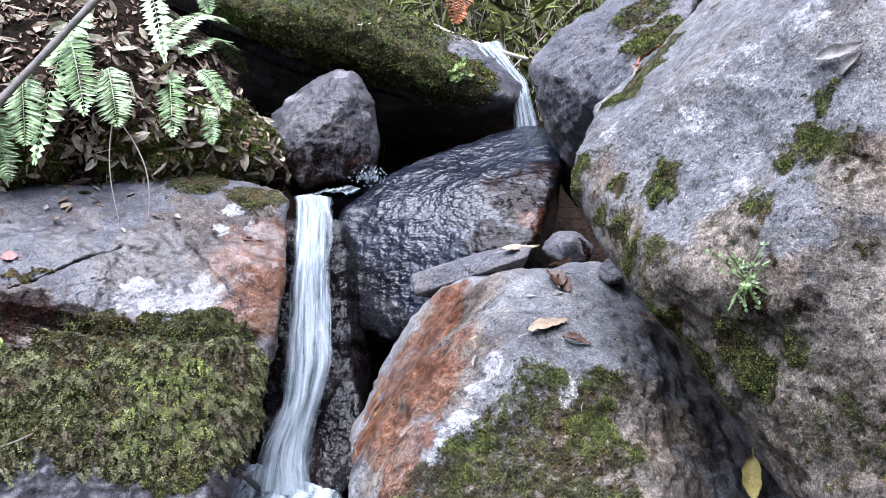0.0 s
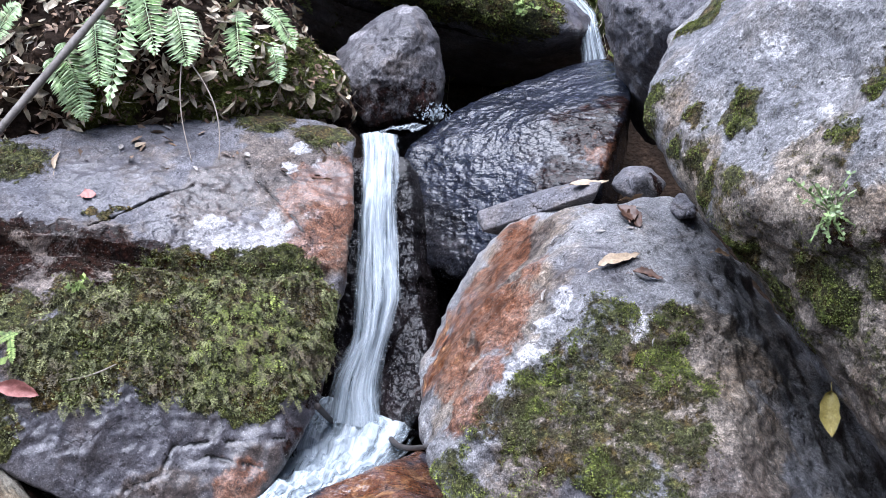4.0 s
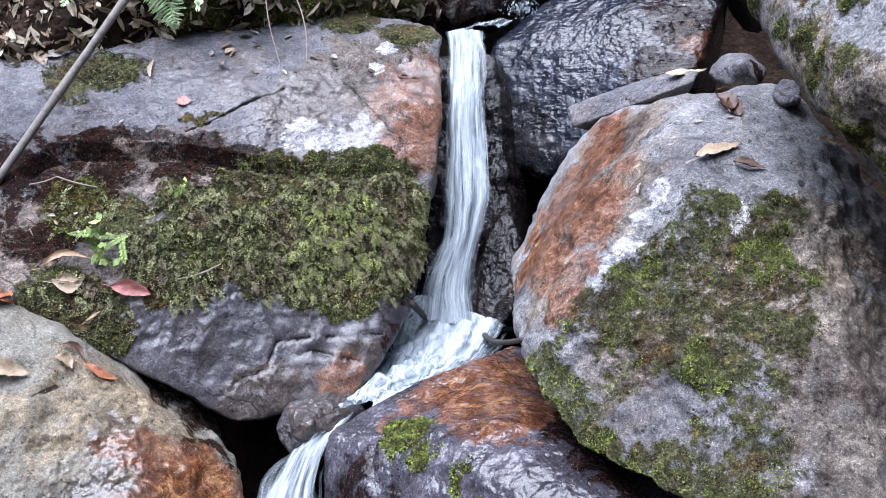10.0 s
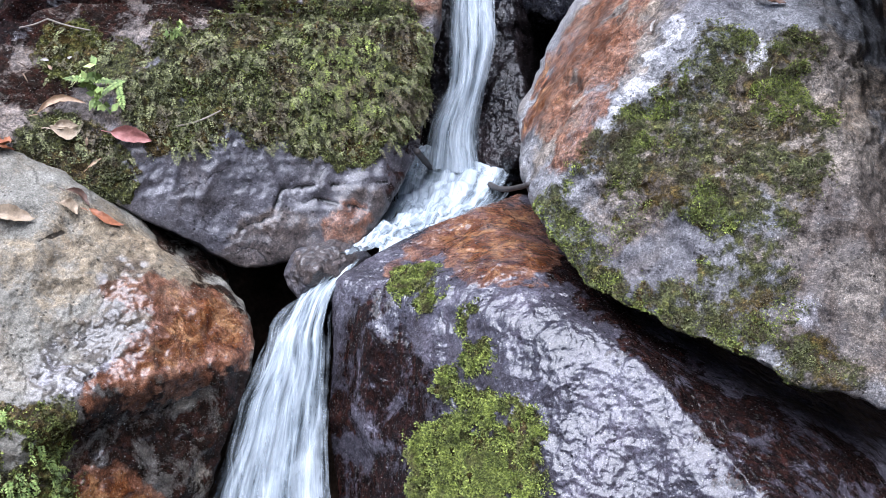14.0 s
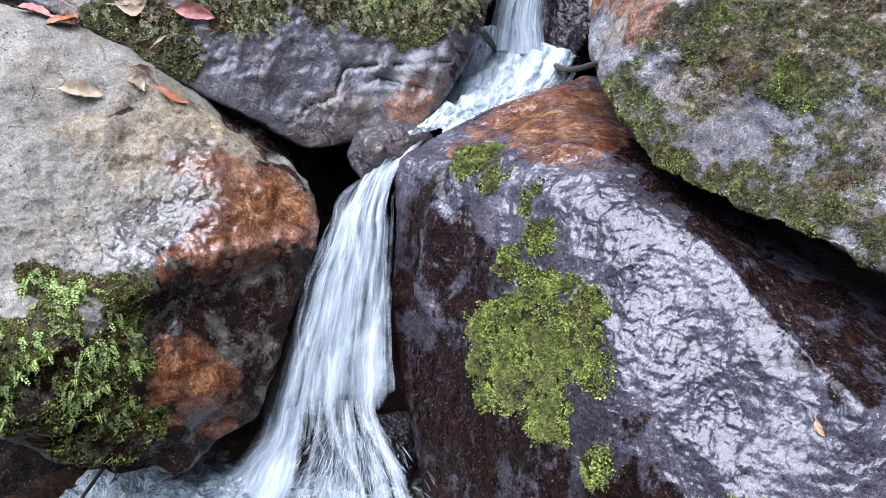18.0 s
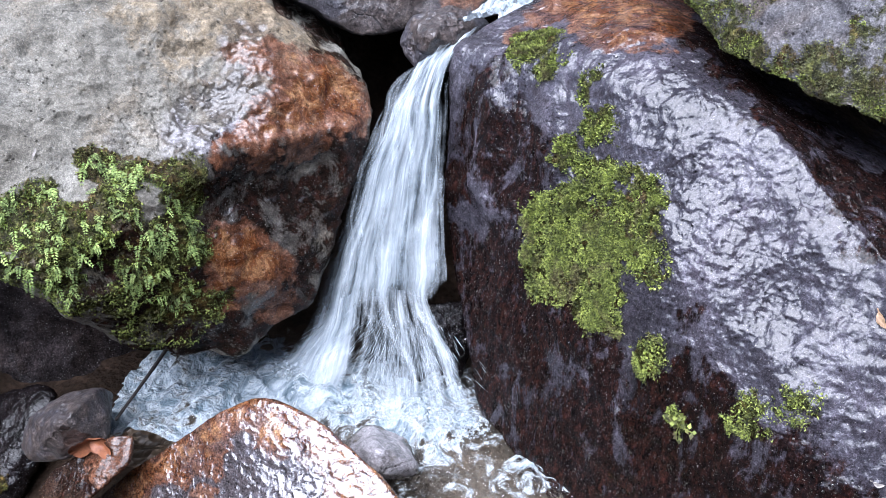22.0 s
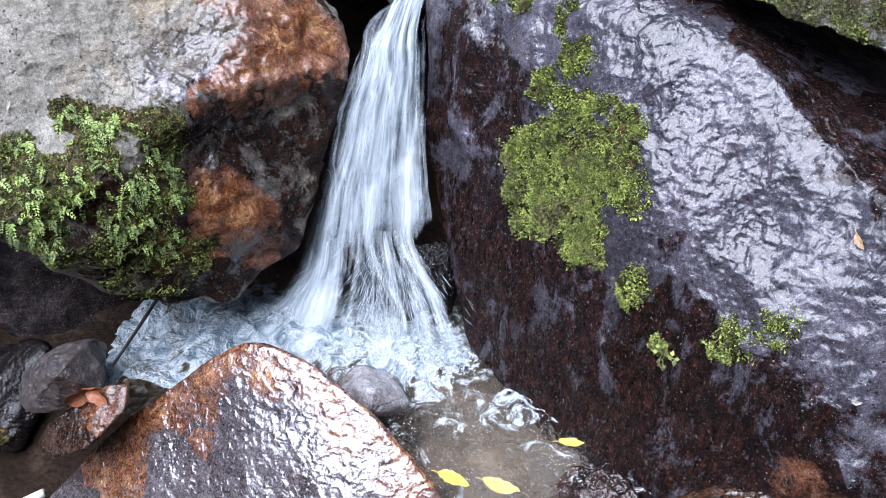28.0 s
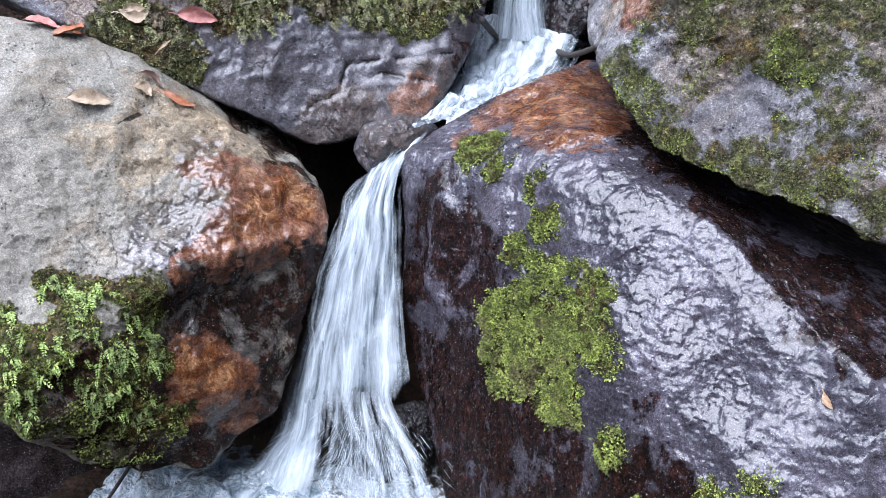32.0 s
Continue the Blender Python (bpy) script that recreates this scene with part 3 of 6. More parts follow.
grow("right", "brown", [(0.44, 1.74, 1.82, 0.096, 0.8), (0.52, 1.63, 1.78, 0.103, 0.8), (0.46, 1.8, 1.7, 0.1, 0.8), (0.61, 1.58, 1.7, 0.125, 0.8), (0.66, 1.53, 1.84, 0.089, 0.8), (0.56, 1.64, 1.61, 0.117, 0.8), (0.65, 1.57, 1.56, 0.115, 0.8), (0.68, 1.54, 2.05, 0.069, 0.7), (0.5, 1.73, 1.64, 0.097, 0.8), (0.38, 1.83, 1.87, 0.063, 0.7), (0.3, 1.97, 1.95, 0.067, 0.6), (0.26, 2.07, 2.13, 0.057, 0.5), (0.51, 1.69, 1.92, 0.059, 0.6), (0.64, 1.58, 2.02, 0.058, 0.6)])
grow("left", "moss", [(-1.16, 2.51, 1.68, 0.051, 1), (-1.03, 2.54, 1.67, 0.051, 1), (-0.89, 2.62, 1.68, 0.052, 1), (-1.25, 2.46, 1.67, 0.051, 1), (-1.28, 2.36, 1.58, 0.071, 1), (-1.4, 2.32, 1.57, 0.072, 0.8), (-0.96, 2.56, 1.63, 0.082, 1), (-0.83, 2.6, 1.65, 0.073, 1), (-0.76, 2.61, 1.54, 0.081, 1), (-0.88, 2.53, 1.51, 0.089, 1), (-1.01, 2.5, 1.56, 0.089, 1), (-1.11, 2.47, 1.61, 0.081, 1), (-1.23, 2.41, 1.61, 0.081, 1), (-0.73, 2.59, 1.42, 0.065, 1), (-0.79, 2.52, 1.37, 0.071, 1), (-0.91, 2.5, 1.36, 0.089, 1), (-1, 2.46, 1.44, 0.088, 1), (-1.12, 2.4, 1.48, 0.088, 1), (-1.24, 2.34, 1.49, 0.088, 1)])
grow("left", "moss", [(-1.33, 2.28, 1.5, 0.079, 1), (-1.15, 2.34, 1.38, 0.087, 1), (-1.04, 2.41, 1.34, 0.079, 1), (-0.92, 2.44, 1.27, 0.052, 1), (-0.86, 2.47, 1.27, 0.044, 1), (-1.41, 2.21, 1.43, 0.078, 1), (-1.55, 2.25, 1.52, 0.081, 0.8), (-1.66, 2.22, 1.54, 0.101, 0.7), (-1.54, 2.07, 1.22, 0.086, 1), (-1.62, 2.06, 1.28, 0.087, 1), (-1.48, 2.09, 1.19, 0.052, 1), (-1.38, 2.19, 1.34, 0.078, 0.7), (-1.29, 2.25, 1.35, 0.078, 0.8), (-1.41, 2.58, 1.84, 0.027, 1), (-1.43, 2.53, 1.81, 0.027, 1), (-1.48, 2.53, 1.82, 0.019, 1), (-1.91, 2.56, 1.96, 0.106, 0.7), (-1.78, 2.62, 1.99, 0.095, 0.7), (-0.88, 3.08, 2.17, 0.087, 1)])
grow("left", "moss", [(-1.11, 3.11, 2.23, 0.09, 1)])
grow("left", "rust", [(-0.8, 2.95, 2.01, 0.082, 0.6), (-0.76, 2.71, 1.76, 0.076, 0.6), (-0.72, 2.84, 1.88, 0.071, 0.62), (-0.87, 2.79, 1.89, 0.059, 0.5), (-0.87, 2.34, 1.05, 0.048, 0.55)])
grow("left", "wet", [(-1.11, 2.63, 1.82, 0.211, 0.5), (-0.77, 2.92, 1.99, 0.081, 0.9), (-1.42, 2.67, 1.96, 0.203, 0.45), (-1.28, 2.21, 1.2, 0.2, 0.62), (-1.1, 2.26, 1.1, 0.2, 0.62), (-1.4, 2.15, 1.2, 0.15, 0.6), (-0.86, 2.35, 1.05, 0.085, 0.9), (-0.81, 2.47, 1.22, 0.088, 0.9)])
# pale crust on the lip, with the wet highlight painted into it
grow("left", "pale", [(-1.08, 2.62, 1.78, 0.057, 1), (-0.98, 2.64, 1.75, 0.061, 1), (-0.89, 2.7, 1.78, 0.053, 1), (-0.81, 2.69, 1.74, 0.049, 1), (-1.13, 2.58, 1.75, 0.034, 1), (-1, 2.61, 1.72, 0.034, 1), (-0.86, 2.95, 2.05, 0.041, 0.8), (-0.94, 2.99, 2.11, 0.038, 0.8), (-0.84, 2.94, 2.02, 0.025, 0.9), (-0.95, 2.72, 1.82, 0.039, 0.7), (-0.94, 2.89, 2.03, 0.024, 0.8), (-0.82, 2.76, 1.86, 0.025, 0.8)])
# soil under the lip, with the overhang's shade painted into it
grow("left", "umber", [(-1.51, 2.41, 1.7, 0.072, 1), (-1.36, 2.42, 1.68, 0.077, 1), (-1.26, 2.48, 1.7, 0.052, 1), (-1.64, 2.34, 1.66, 0.104, 1), (-1.75, 2.27, 1.64, 0.114, 1), (-1.87, 2.3, 1.69, 0.098, 1), (-1.75, 2.15, 1.5, 0.11, 0.8), (-1.12, 2.51, 1.67, 0.046, 0.8), (-0.71, 2.59, 1.28, 0.054, 0.9), (-0.76, 2.49, 1.15, 0.039, 0.8), (-0.72, 2.62, 1.49, 0.045, 0.7)])
grow("left", "brown", [(-0.91, 2.96, 2.07, 0.125, 0.8), (-0.79, 2.91, 1.98, 0.112, 0.8), (-0.92, 2.79, 1.91, 0.118, 0.8), (-0.79, 2.74, 1.8, 0.115, 0.9), (-1.03, 2.81, 1.99, 0.121, 0.7), (-1.14, 2.69, 1.88, 0.118, 0.6), (-0.84, 3.13, 2.2, 0.066, 0.8), (-1.36, 2.74, 2.01, 0.124, 0.4), (-1.4, 2.39, 1.65, 0.129, 0.9), (-1.16, 2.47, 1.62, 0.109, 0.8), (-1.61, 2.27, 1.58, 0.166, 0.8), (-1.69, 2.14, 1.45, 0.163, 0.8), (-1.04, 2.26, 1.01, 0.077, 0.8), (-0.83, 2.37, 1.05, 0.069, 0.8), (-1.11, 2.22, 1, 0.068, 0.8), (-1.43, 2.19, 1.39, 0.105, 0.6)])
grow("slab", "moss", [(-0.59, 2.07, 0.97, 0.06, 1), (-0.53, 2.01, 0.95, 0.035, 1), (-0.41, 1.95, 0.91, 0.042, 1), (-0.38, 1.9, 0.86, 0.047, 1), (-0.44, 1.88, 0.79, 0.034, 1), (-0.29, 1.83, 0.79, 0.03, 1), (-0.37, 1.83, 0.75, 0.038, 1), (-0.5, 1.84, 0.62, 0.057, 1), (-0.41, 1.79, 0.62, 0.076, 1), (-0.29, 1.76, 0.67, 0.067, 1), (-0.22, 1.76, 0.72, 0.053, 1), (-0.22, 1.71, 0.64, 0.059, 1), (-0.32, 1.72, 0.59, 0.074, 1), (-0.46, 1.78, 0.52, 0.068, 1), (-0.32, 1.69, 0.51, 0.057, 1), (-0.17, 1.68, 0.63, 0.039, 1), (-0.17, 1.61, 0.45, 0.042, 0.8), (0.05, 1.49, 0.42, 0.045, 0.56), (0.12, 1.49, 0.47, 0.04, 0.52)])
grow("slab", "moss", [(-0.11, 1.54, 0.34, 0.025, 0.5), (-0.24, 1.79, 0.76, 0.033, 1)])
grow("slab", "rust", [(0.22, 1.35, 0.2, 0.06, 0.42), (-0.5, 2.29, 1.07, 0.08, 1), (-0.41, 2.33, 1.09, 0.081, 1), (-0.61, 2.21, 1.02, 0.057, 0.7), (-0.41, 2.16, 1.03, 0.068, 1), (-0.33, 2.08, 1.01, 0.061, 1), (-0.34, 2.23, 1.06, 0.065, 1), (-0.3, 2.01, 0.98, 0.034, 1), (-0.67, 2.14, 0.99, 0.034, 0.6), (-0.54, 2.32, 1.08, 0.059, 0.65), (-0.42, 2.38, 1.11, 0.083, 1), (-0.29, 2.28, 1.07, 0.055, 0.7)])
grow("slab", "wet", [(-0.43, 2.23, 1.05, 0.14, 1), (-0.17, 1.88, 0.92, 0.12, 1), (-0.06, 1.8, 0.87, 0.104, 1), (-0.02, 1.72, 0.77, 0.114, 1), (0.09, 1.71, 0.81, 0.101, 1), (0.1, 1.64, 0.72, 0.1, 0.9), (0.21, 1.58, 0.69, 0.098, 0.7), (-0.26, 1.93, 0.94, 0.082, 1), (-0.49, 2.2, 1.03, 0.186, 1), (-0.72, 2.04, 0.91, 0.121, 1), (-0.63, 1.95, 0.79, 0.117, 1), (-0.51, 1.92, 0.81, 0.1, 1), (-0.41, 1.83, 0.71, 0.083, 1), (-0.18, 1.64, 0.54, 0.078, 0.8), (-0.76, 1.97, 0.52, 0.095, 1), (-0.65, 1.83, 0.26, 0.125, 0.8), (-0.29, 1.6, 0.22, 0.141, 0.7), (-0.01, 1.66, 0.69, 0.101, 1), (-0.27, 1.6, 0.28, 0.137, 0.7)])
grow("slab", "wet", [(-0.3, 1.8, 0.6, 0.8, 1), (0.2, 1.7, 0.7, 0.4, 0.6), (0, 1.45, 0.23, 0.158, 0.7)])
# first eight spots paint the shade in the gap under the centre boulder
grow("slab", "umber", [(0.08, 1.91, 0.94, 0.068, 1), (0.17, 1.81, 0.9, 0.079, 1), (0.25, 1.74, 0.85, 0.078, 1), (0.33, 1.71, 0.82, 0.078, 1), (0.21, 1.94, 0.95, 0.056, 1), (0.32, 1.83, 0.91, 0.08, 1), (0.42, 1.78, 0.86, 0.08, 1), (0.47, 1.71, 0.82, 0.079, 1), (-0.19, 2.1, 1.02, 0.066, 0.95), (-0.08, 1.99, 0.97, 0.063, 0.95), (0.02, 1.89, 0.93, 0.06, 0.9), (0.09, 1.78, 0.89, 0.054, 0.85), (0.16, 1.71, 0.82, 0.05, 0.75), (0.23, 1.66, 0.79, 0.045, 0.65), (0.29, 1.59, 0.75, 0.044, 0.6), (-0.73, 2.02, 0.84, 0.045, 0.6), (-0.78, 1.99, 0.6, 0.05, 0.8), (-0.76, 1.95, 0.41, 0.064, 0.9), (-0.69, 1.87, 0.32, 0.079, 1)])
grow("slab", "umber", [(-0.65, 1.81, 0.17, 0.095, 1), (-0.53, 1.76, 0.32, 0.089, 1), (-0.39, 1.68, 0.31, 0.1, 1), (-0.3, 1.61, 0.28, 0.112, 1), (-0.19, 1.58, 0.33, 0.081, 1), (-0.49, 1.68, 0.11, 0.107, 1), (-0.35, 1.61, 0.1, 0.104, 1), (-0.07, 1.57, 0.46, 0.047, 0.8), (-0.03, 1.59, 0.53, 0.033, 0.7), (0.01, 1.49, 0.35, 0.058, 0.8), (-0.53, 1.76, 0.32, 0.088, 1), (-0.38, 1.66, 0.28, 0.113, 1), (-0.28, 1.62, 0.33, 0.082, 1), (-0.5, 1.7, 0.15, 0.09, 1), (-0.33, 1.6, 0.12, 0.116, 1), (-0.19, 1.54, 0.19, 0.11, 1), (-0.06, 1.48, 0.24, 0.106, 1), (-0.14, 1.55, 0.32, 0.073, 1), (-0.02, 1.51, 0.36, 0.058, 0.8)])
# adds a darker side by the fall, and painted shade under the centre boulder
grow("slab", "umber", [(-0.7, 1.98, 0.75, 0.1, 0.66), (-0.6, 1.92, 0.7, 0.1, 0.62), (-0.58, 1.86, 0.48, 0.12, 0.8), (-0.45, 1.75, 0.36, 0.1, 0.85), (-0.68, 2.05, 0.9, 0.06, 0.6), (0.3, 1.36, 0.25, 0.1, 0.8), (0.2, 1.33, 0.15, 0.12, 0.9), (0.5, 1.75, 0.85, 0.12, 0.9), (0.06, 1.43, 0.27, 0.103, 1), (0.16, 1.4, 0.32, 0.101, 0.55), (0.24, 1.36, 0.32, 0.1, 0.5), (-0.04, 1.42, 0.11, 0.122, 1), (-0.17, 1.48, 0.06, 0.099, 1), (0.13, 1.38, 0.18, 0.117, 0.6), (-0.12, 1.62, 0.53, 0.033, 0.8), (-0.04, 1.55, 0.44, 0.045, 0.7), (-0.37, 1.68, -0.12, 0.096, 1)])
grow("ochre", "moss", [(-1.48, 1.44, 0.79, 0.04, 1), (-1.42, 1.43, 0.74, 0.04, 1), (-1.41, 1.48, 0.77, 0.04, 1), (-1.31, 1.52, 0.74, 0.054, 1), (-1.36, 1.5, 0.76, 0.034, 1), (-1.3, 1.53, 0.68, 0.036, 1), (-1.56, 1.31, 0.7, 0.065, 1), (-1.5, 1.32, 0.66, 0.06, 1), (-1.6, 1.29, 0.72, 0.041, 1), (-1.45, 1.36, 0.68, 0.051, 1), (-1.4, 1.41, 0.69, 0.04, 1), (-1.5, 1.3, 0.58, 0.036, 1), (-1.36, 1.45, 0.63, 0.029, 0.8), (-1.36, 1.44, 0.54, 0.041, 1), (-1.3, 1.52, 0.56, 0.041, 0.9), (-1.35, 1.48, 0.42, 0.058, 0.7), (-1.31, 1.53, 0.38, 0.058, 0.65)])
grow("ochre", "moss", [(-1.52, 1.28, 0.5, 0.07, 0.5), (-1.45, 1.36, 0.46, 0.07, 0.52), (-1.4, 1.4, 0.55, 0.06, 0.55), (-1.37, 1.46, 0.4, 0.06, 0.52), (-1.42, 1.42, 0.33, 0.07, 0.5), (-1.62, 1.22, 0.62, 0.08, 0.6), (-1.34, 1.48, 0.65, 0.045, 0.7), (-1.35, 1.5, 0.3, 0.05, 0.45)])
grow("ochre", "rust", [(-1.22, 1.9, 0.93, 0.05, 0.8), (-1.16, 1.86, 0.85, 0.069, 1), (-1.19, 1.78, 0.83, 0.054, 1), (-1.13, 1.94, 0.87, 0.063, 1), (-1.08, 1.95, 0.82, 0.057, 0.9), (-1.22, 1.7, 0.78, 0.048, 0.7), (-1.25, 1.62, 0.77, 0.032, 0.6), (-1.12, 1.79, 0.78, 0.054, 0.8), (-1.3, 1.83, 0.94, 0.04, 0.55), (-1.23, 1.63, 0.48, 0.064, 1), (-1.2, 1.65, 0.44, 0.052, 1), (-1.27, 1.59, 0.41, 0.052, 1), (-1.27, 1.57, 0.53, 0.037, 1), (-1.19, 1.67, 0.33, 0.039, 0.7)])
grow("ochre", "wet", [(-1.22, 1.79, 0.87, 0.12, 1), (-1.11, 1.88, 0.79, 0.091, 1), (-1.2, 1.65, 0.64, 0.177, 1), (-1.22, 1.62, 0.4, 0.123, 1), (-1.33, 1.52, 0.39, 0.092, 0.6)])
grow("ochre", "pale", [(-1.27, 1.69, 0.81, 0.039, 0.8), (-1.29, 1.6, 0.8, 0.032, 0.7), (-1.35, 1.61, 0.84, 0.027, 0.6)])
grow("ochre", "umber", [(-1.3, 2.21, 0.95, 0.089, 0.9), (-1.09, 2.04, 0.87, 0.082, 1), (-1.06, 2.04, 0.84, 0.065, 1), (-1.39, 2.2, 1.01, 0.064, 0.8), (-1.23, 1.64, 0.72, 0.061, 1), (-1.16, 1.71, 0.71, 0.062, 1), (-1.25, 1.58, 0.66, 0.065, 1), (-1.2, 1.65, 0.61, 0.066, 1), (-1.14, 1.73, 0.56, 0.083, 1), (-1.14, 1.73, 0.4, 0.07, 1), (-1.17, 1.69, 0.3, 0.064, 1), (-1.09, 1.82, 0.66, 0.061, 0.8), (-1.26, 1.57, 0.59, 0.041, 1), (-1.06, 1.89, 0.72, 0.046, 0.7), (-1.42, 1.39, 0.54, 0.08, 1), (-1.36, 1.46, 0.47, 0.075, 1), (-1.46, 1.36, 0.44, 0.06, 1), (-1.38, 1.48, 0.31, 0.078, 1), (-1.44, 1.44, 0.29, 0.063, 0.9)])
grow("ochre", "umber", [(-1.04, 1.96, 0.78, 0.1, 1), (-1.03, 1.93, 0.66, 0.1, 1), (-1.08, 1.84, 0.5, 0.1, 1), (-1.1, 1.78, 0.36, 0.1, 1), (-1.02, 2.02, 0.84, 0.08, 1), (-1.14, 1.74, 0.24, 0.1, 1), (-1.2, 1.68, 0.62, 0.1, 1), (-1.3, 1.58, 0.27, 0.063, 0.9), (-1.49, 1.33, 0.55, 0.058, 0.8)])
grow("ochre", "brown", [(-1.42, 1.86, 1.05, 0.177, 0.45), (-1.28, 1.89, 0.98, 0.143, 0.5), (-1.16, 1.95, 0.9, 0.096, 0.7), (-1.44, 1.34, 0.63, 0.085, 0.7), (-1.32, 1.49, 0.57, 0.073, 0.7), (-1.39, 1.83, 1.02, 0.078, 0.5), (-1.32, 1.96, 1.03, 0.073, 0.6)])
grow("front", "rust", [(-1.15, 1.47, 0.06, 0.071, 1), (-1.17, 1.42, 0.17, 0.06, 1), (-1.26, 1.38, 0.09, 0.063, 1), (-1.37, 1.35, 0.01, 0.058, 1), (-1.47, 1.31, -0.09, 0.061, 1), (-1.58, 1.27, -0.18, 0.063, 1), (-1.46, 1.23, -0.16, 0.061, 1), (-1.47, 1.18, -0.23, 0.051, 1), (-1.01, 1.44, 0.2, 0.053, 1), (-0.91, 1.4, 0.18, 0.051, 1), (-0.82, 1.36, 0.13, 0.051, 1), (-0.74, 1.33, 0.11, 0.053, 1), (-0.65, 1.31, 0.06, 0.055, 1), (-0.6, 1.28, 0.02, 0.05, 1), (-1.21, 1.34, 0.07, 0.04, 0.8), (-1.22, 1.28, -0.02, 0.028, 0.8), (-1.05, 1.39, 0.16, 0.037, 1)])
grow("front", "wet", [(-1.13, 1.28, 0.02, 0.633, 1)])
grow("wet", "rust", [(0.15, 3.18, 2.13, 0.06, 0.42)])
grow("wet", "wet", [(-0.37, 3.3, 2.06, 0.672, 1), (0.02, 3.27, 2.27, 0.444, 1)])
grow("wet", "umber", [(0.17, 3.32, 2.35, 0.077, 0.9), (-0.02, 3.14, 2.03, 0.085, 0.6), (0.13, 3.14, 2.06, 0.076, 0.7), (0.13, 3.22, 2.2, 0.087, 0.75), (0.04, 3.27, 2.27, 0.067, 0.6)])
grow("wet", "brown", [(-0.49, 3.3, 1.76, 0.134, 0.7), (0.02, 3.24, 2.22, 0.132, 0.8)])
grow("round", "umber", [(-0.62, 3.46, 2.33, 0.13, 0.7), (-0.85, 3.45, 2.3, 0.1, 0.5)])
grow("round", "wet", [(-0.75, 3.5, 2.6, 0.3, 0.85), (-0.64, 3.45, 2.37, 0.192, 1)])
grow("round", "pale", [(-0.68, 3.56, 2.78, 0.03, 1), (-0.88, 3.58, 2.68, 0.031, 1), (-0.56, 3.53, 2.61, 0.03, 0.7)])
grow("log", "moss", [(-0.59, 3.68, 2.98, 0.211, 1), (-0.31, 3.73, 2.93, 0.184, 1), (-0.13, 3.74, 2.88, 0.131, 1), (-0.82, 3.68, 3.05, 0.214, 1), (-1.12, 3.72, 3.12, 0.166, 1), (-0.51, 4.04, 3.22, 0.262, 1), (-0.79, 4, 3.29, 0.263, 1)])
grow("log", "wet", [(0.03, 3.91, 2.91, 0.123, 1)])
grow("upper", "moss", [(0.53, 2.78, 2.72, 0.1, 0.7), (0.5, 2.96, 2.85, 0.107, 0.6)])
grow("bank", "moss", [(-1.03, 3.15, 2.37, 0.158, 1), (-0.95, 3.32, 2.5, 0.119, 1), (-1.14, 3.1, 2.31, 0.113, 0.8), (-1.59, 2.81, 2.24, 0.131, 0.7), (-1.3, 3.01, 2.31, 0.134, 0.7)])
grow("dark", "wet", [(-2.39, 1.71, -0.35, 0.12, 0.42), (-2.5, 1.64, -0.54, 0.1, 0.42)])
grow("cap", "umber", [(0.32, 2.79, 1.99, 0.038, 0.8)])
grow("lipstone", "wet", [(-0.86, 2.16, 0.98, 0.145, 1)])
grow("lipstone", "brown", [(-0.88, 2.16, 1, 0.097, 0.6)])
grow("redstone", "wet", [(-0.81, 2.41, 1.01, 0.07, 1)])
grow("stump", "wet", [(-0.42, 2.72, 1.21, 0.112, 1)])
grow("backrock", "wet", [(-0.49, 2.91, 1.34, 0.298, 1)])
grow("fallback", "wet", [(-0.54, 3.07, 1.48, 0.628, 1)])
grow("gst", "wet", [(-1.6, 1.24, 0.04, 0.083, 0.8), (-1.63, 1.22, 0.1, 0.066, 1)])
grow("gst", "wet", [(-1.65, 1.28, 0.05, 0.2, 0.9)])
grow("gst", "brown", [(-1.57, 1.24, 0.15, 0.24, 0.5)])
grow("gst2", "rust", [(-1.5, 1.27, 0.06, 0.065, 0.6)])
grow("gst2", "wet", [(-1.53, 1.23, 0.01, 0.197, 1)])
grow("gst2", "umber", [(-1.53, 1.23, 0.01, 0.131, 0.45)])
grow("wetstone", "moss", [(-2, 1.27, -0.21, 0.058, 1)])
grow("wetstone", "wet", [(-2, 1.32, -0.18, 0.291, 1)])
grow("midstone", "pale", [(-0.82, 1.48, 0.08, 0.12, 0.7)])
grow("midstone", "wet", [(-0.81, 1.47, 0.05, 0.119, 1)])
grow("splash", "wet", [(-0.9, 1.84, 0.07, 0.252, 1)])
grow("stub", "wet", [(-0.21, 1.37, 0.01, 0.207, 1)])
grow("lowstone", "wet", [(0.09, 1.33, 0.12, 0.157, 0.7)])
grow("lowstone", "brown", [(0.09, 1.33, 0.12, 0.262, 1)])
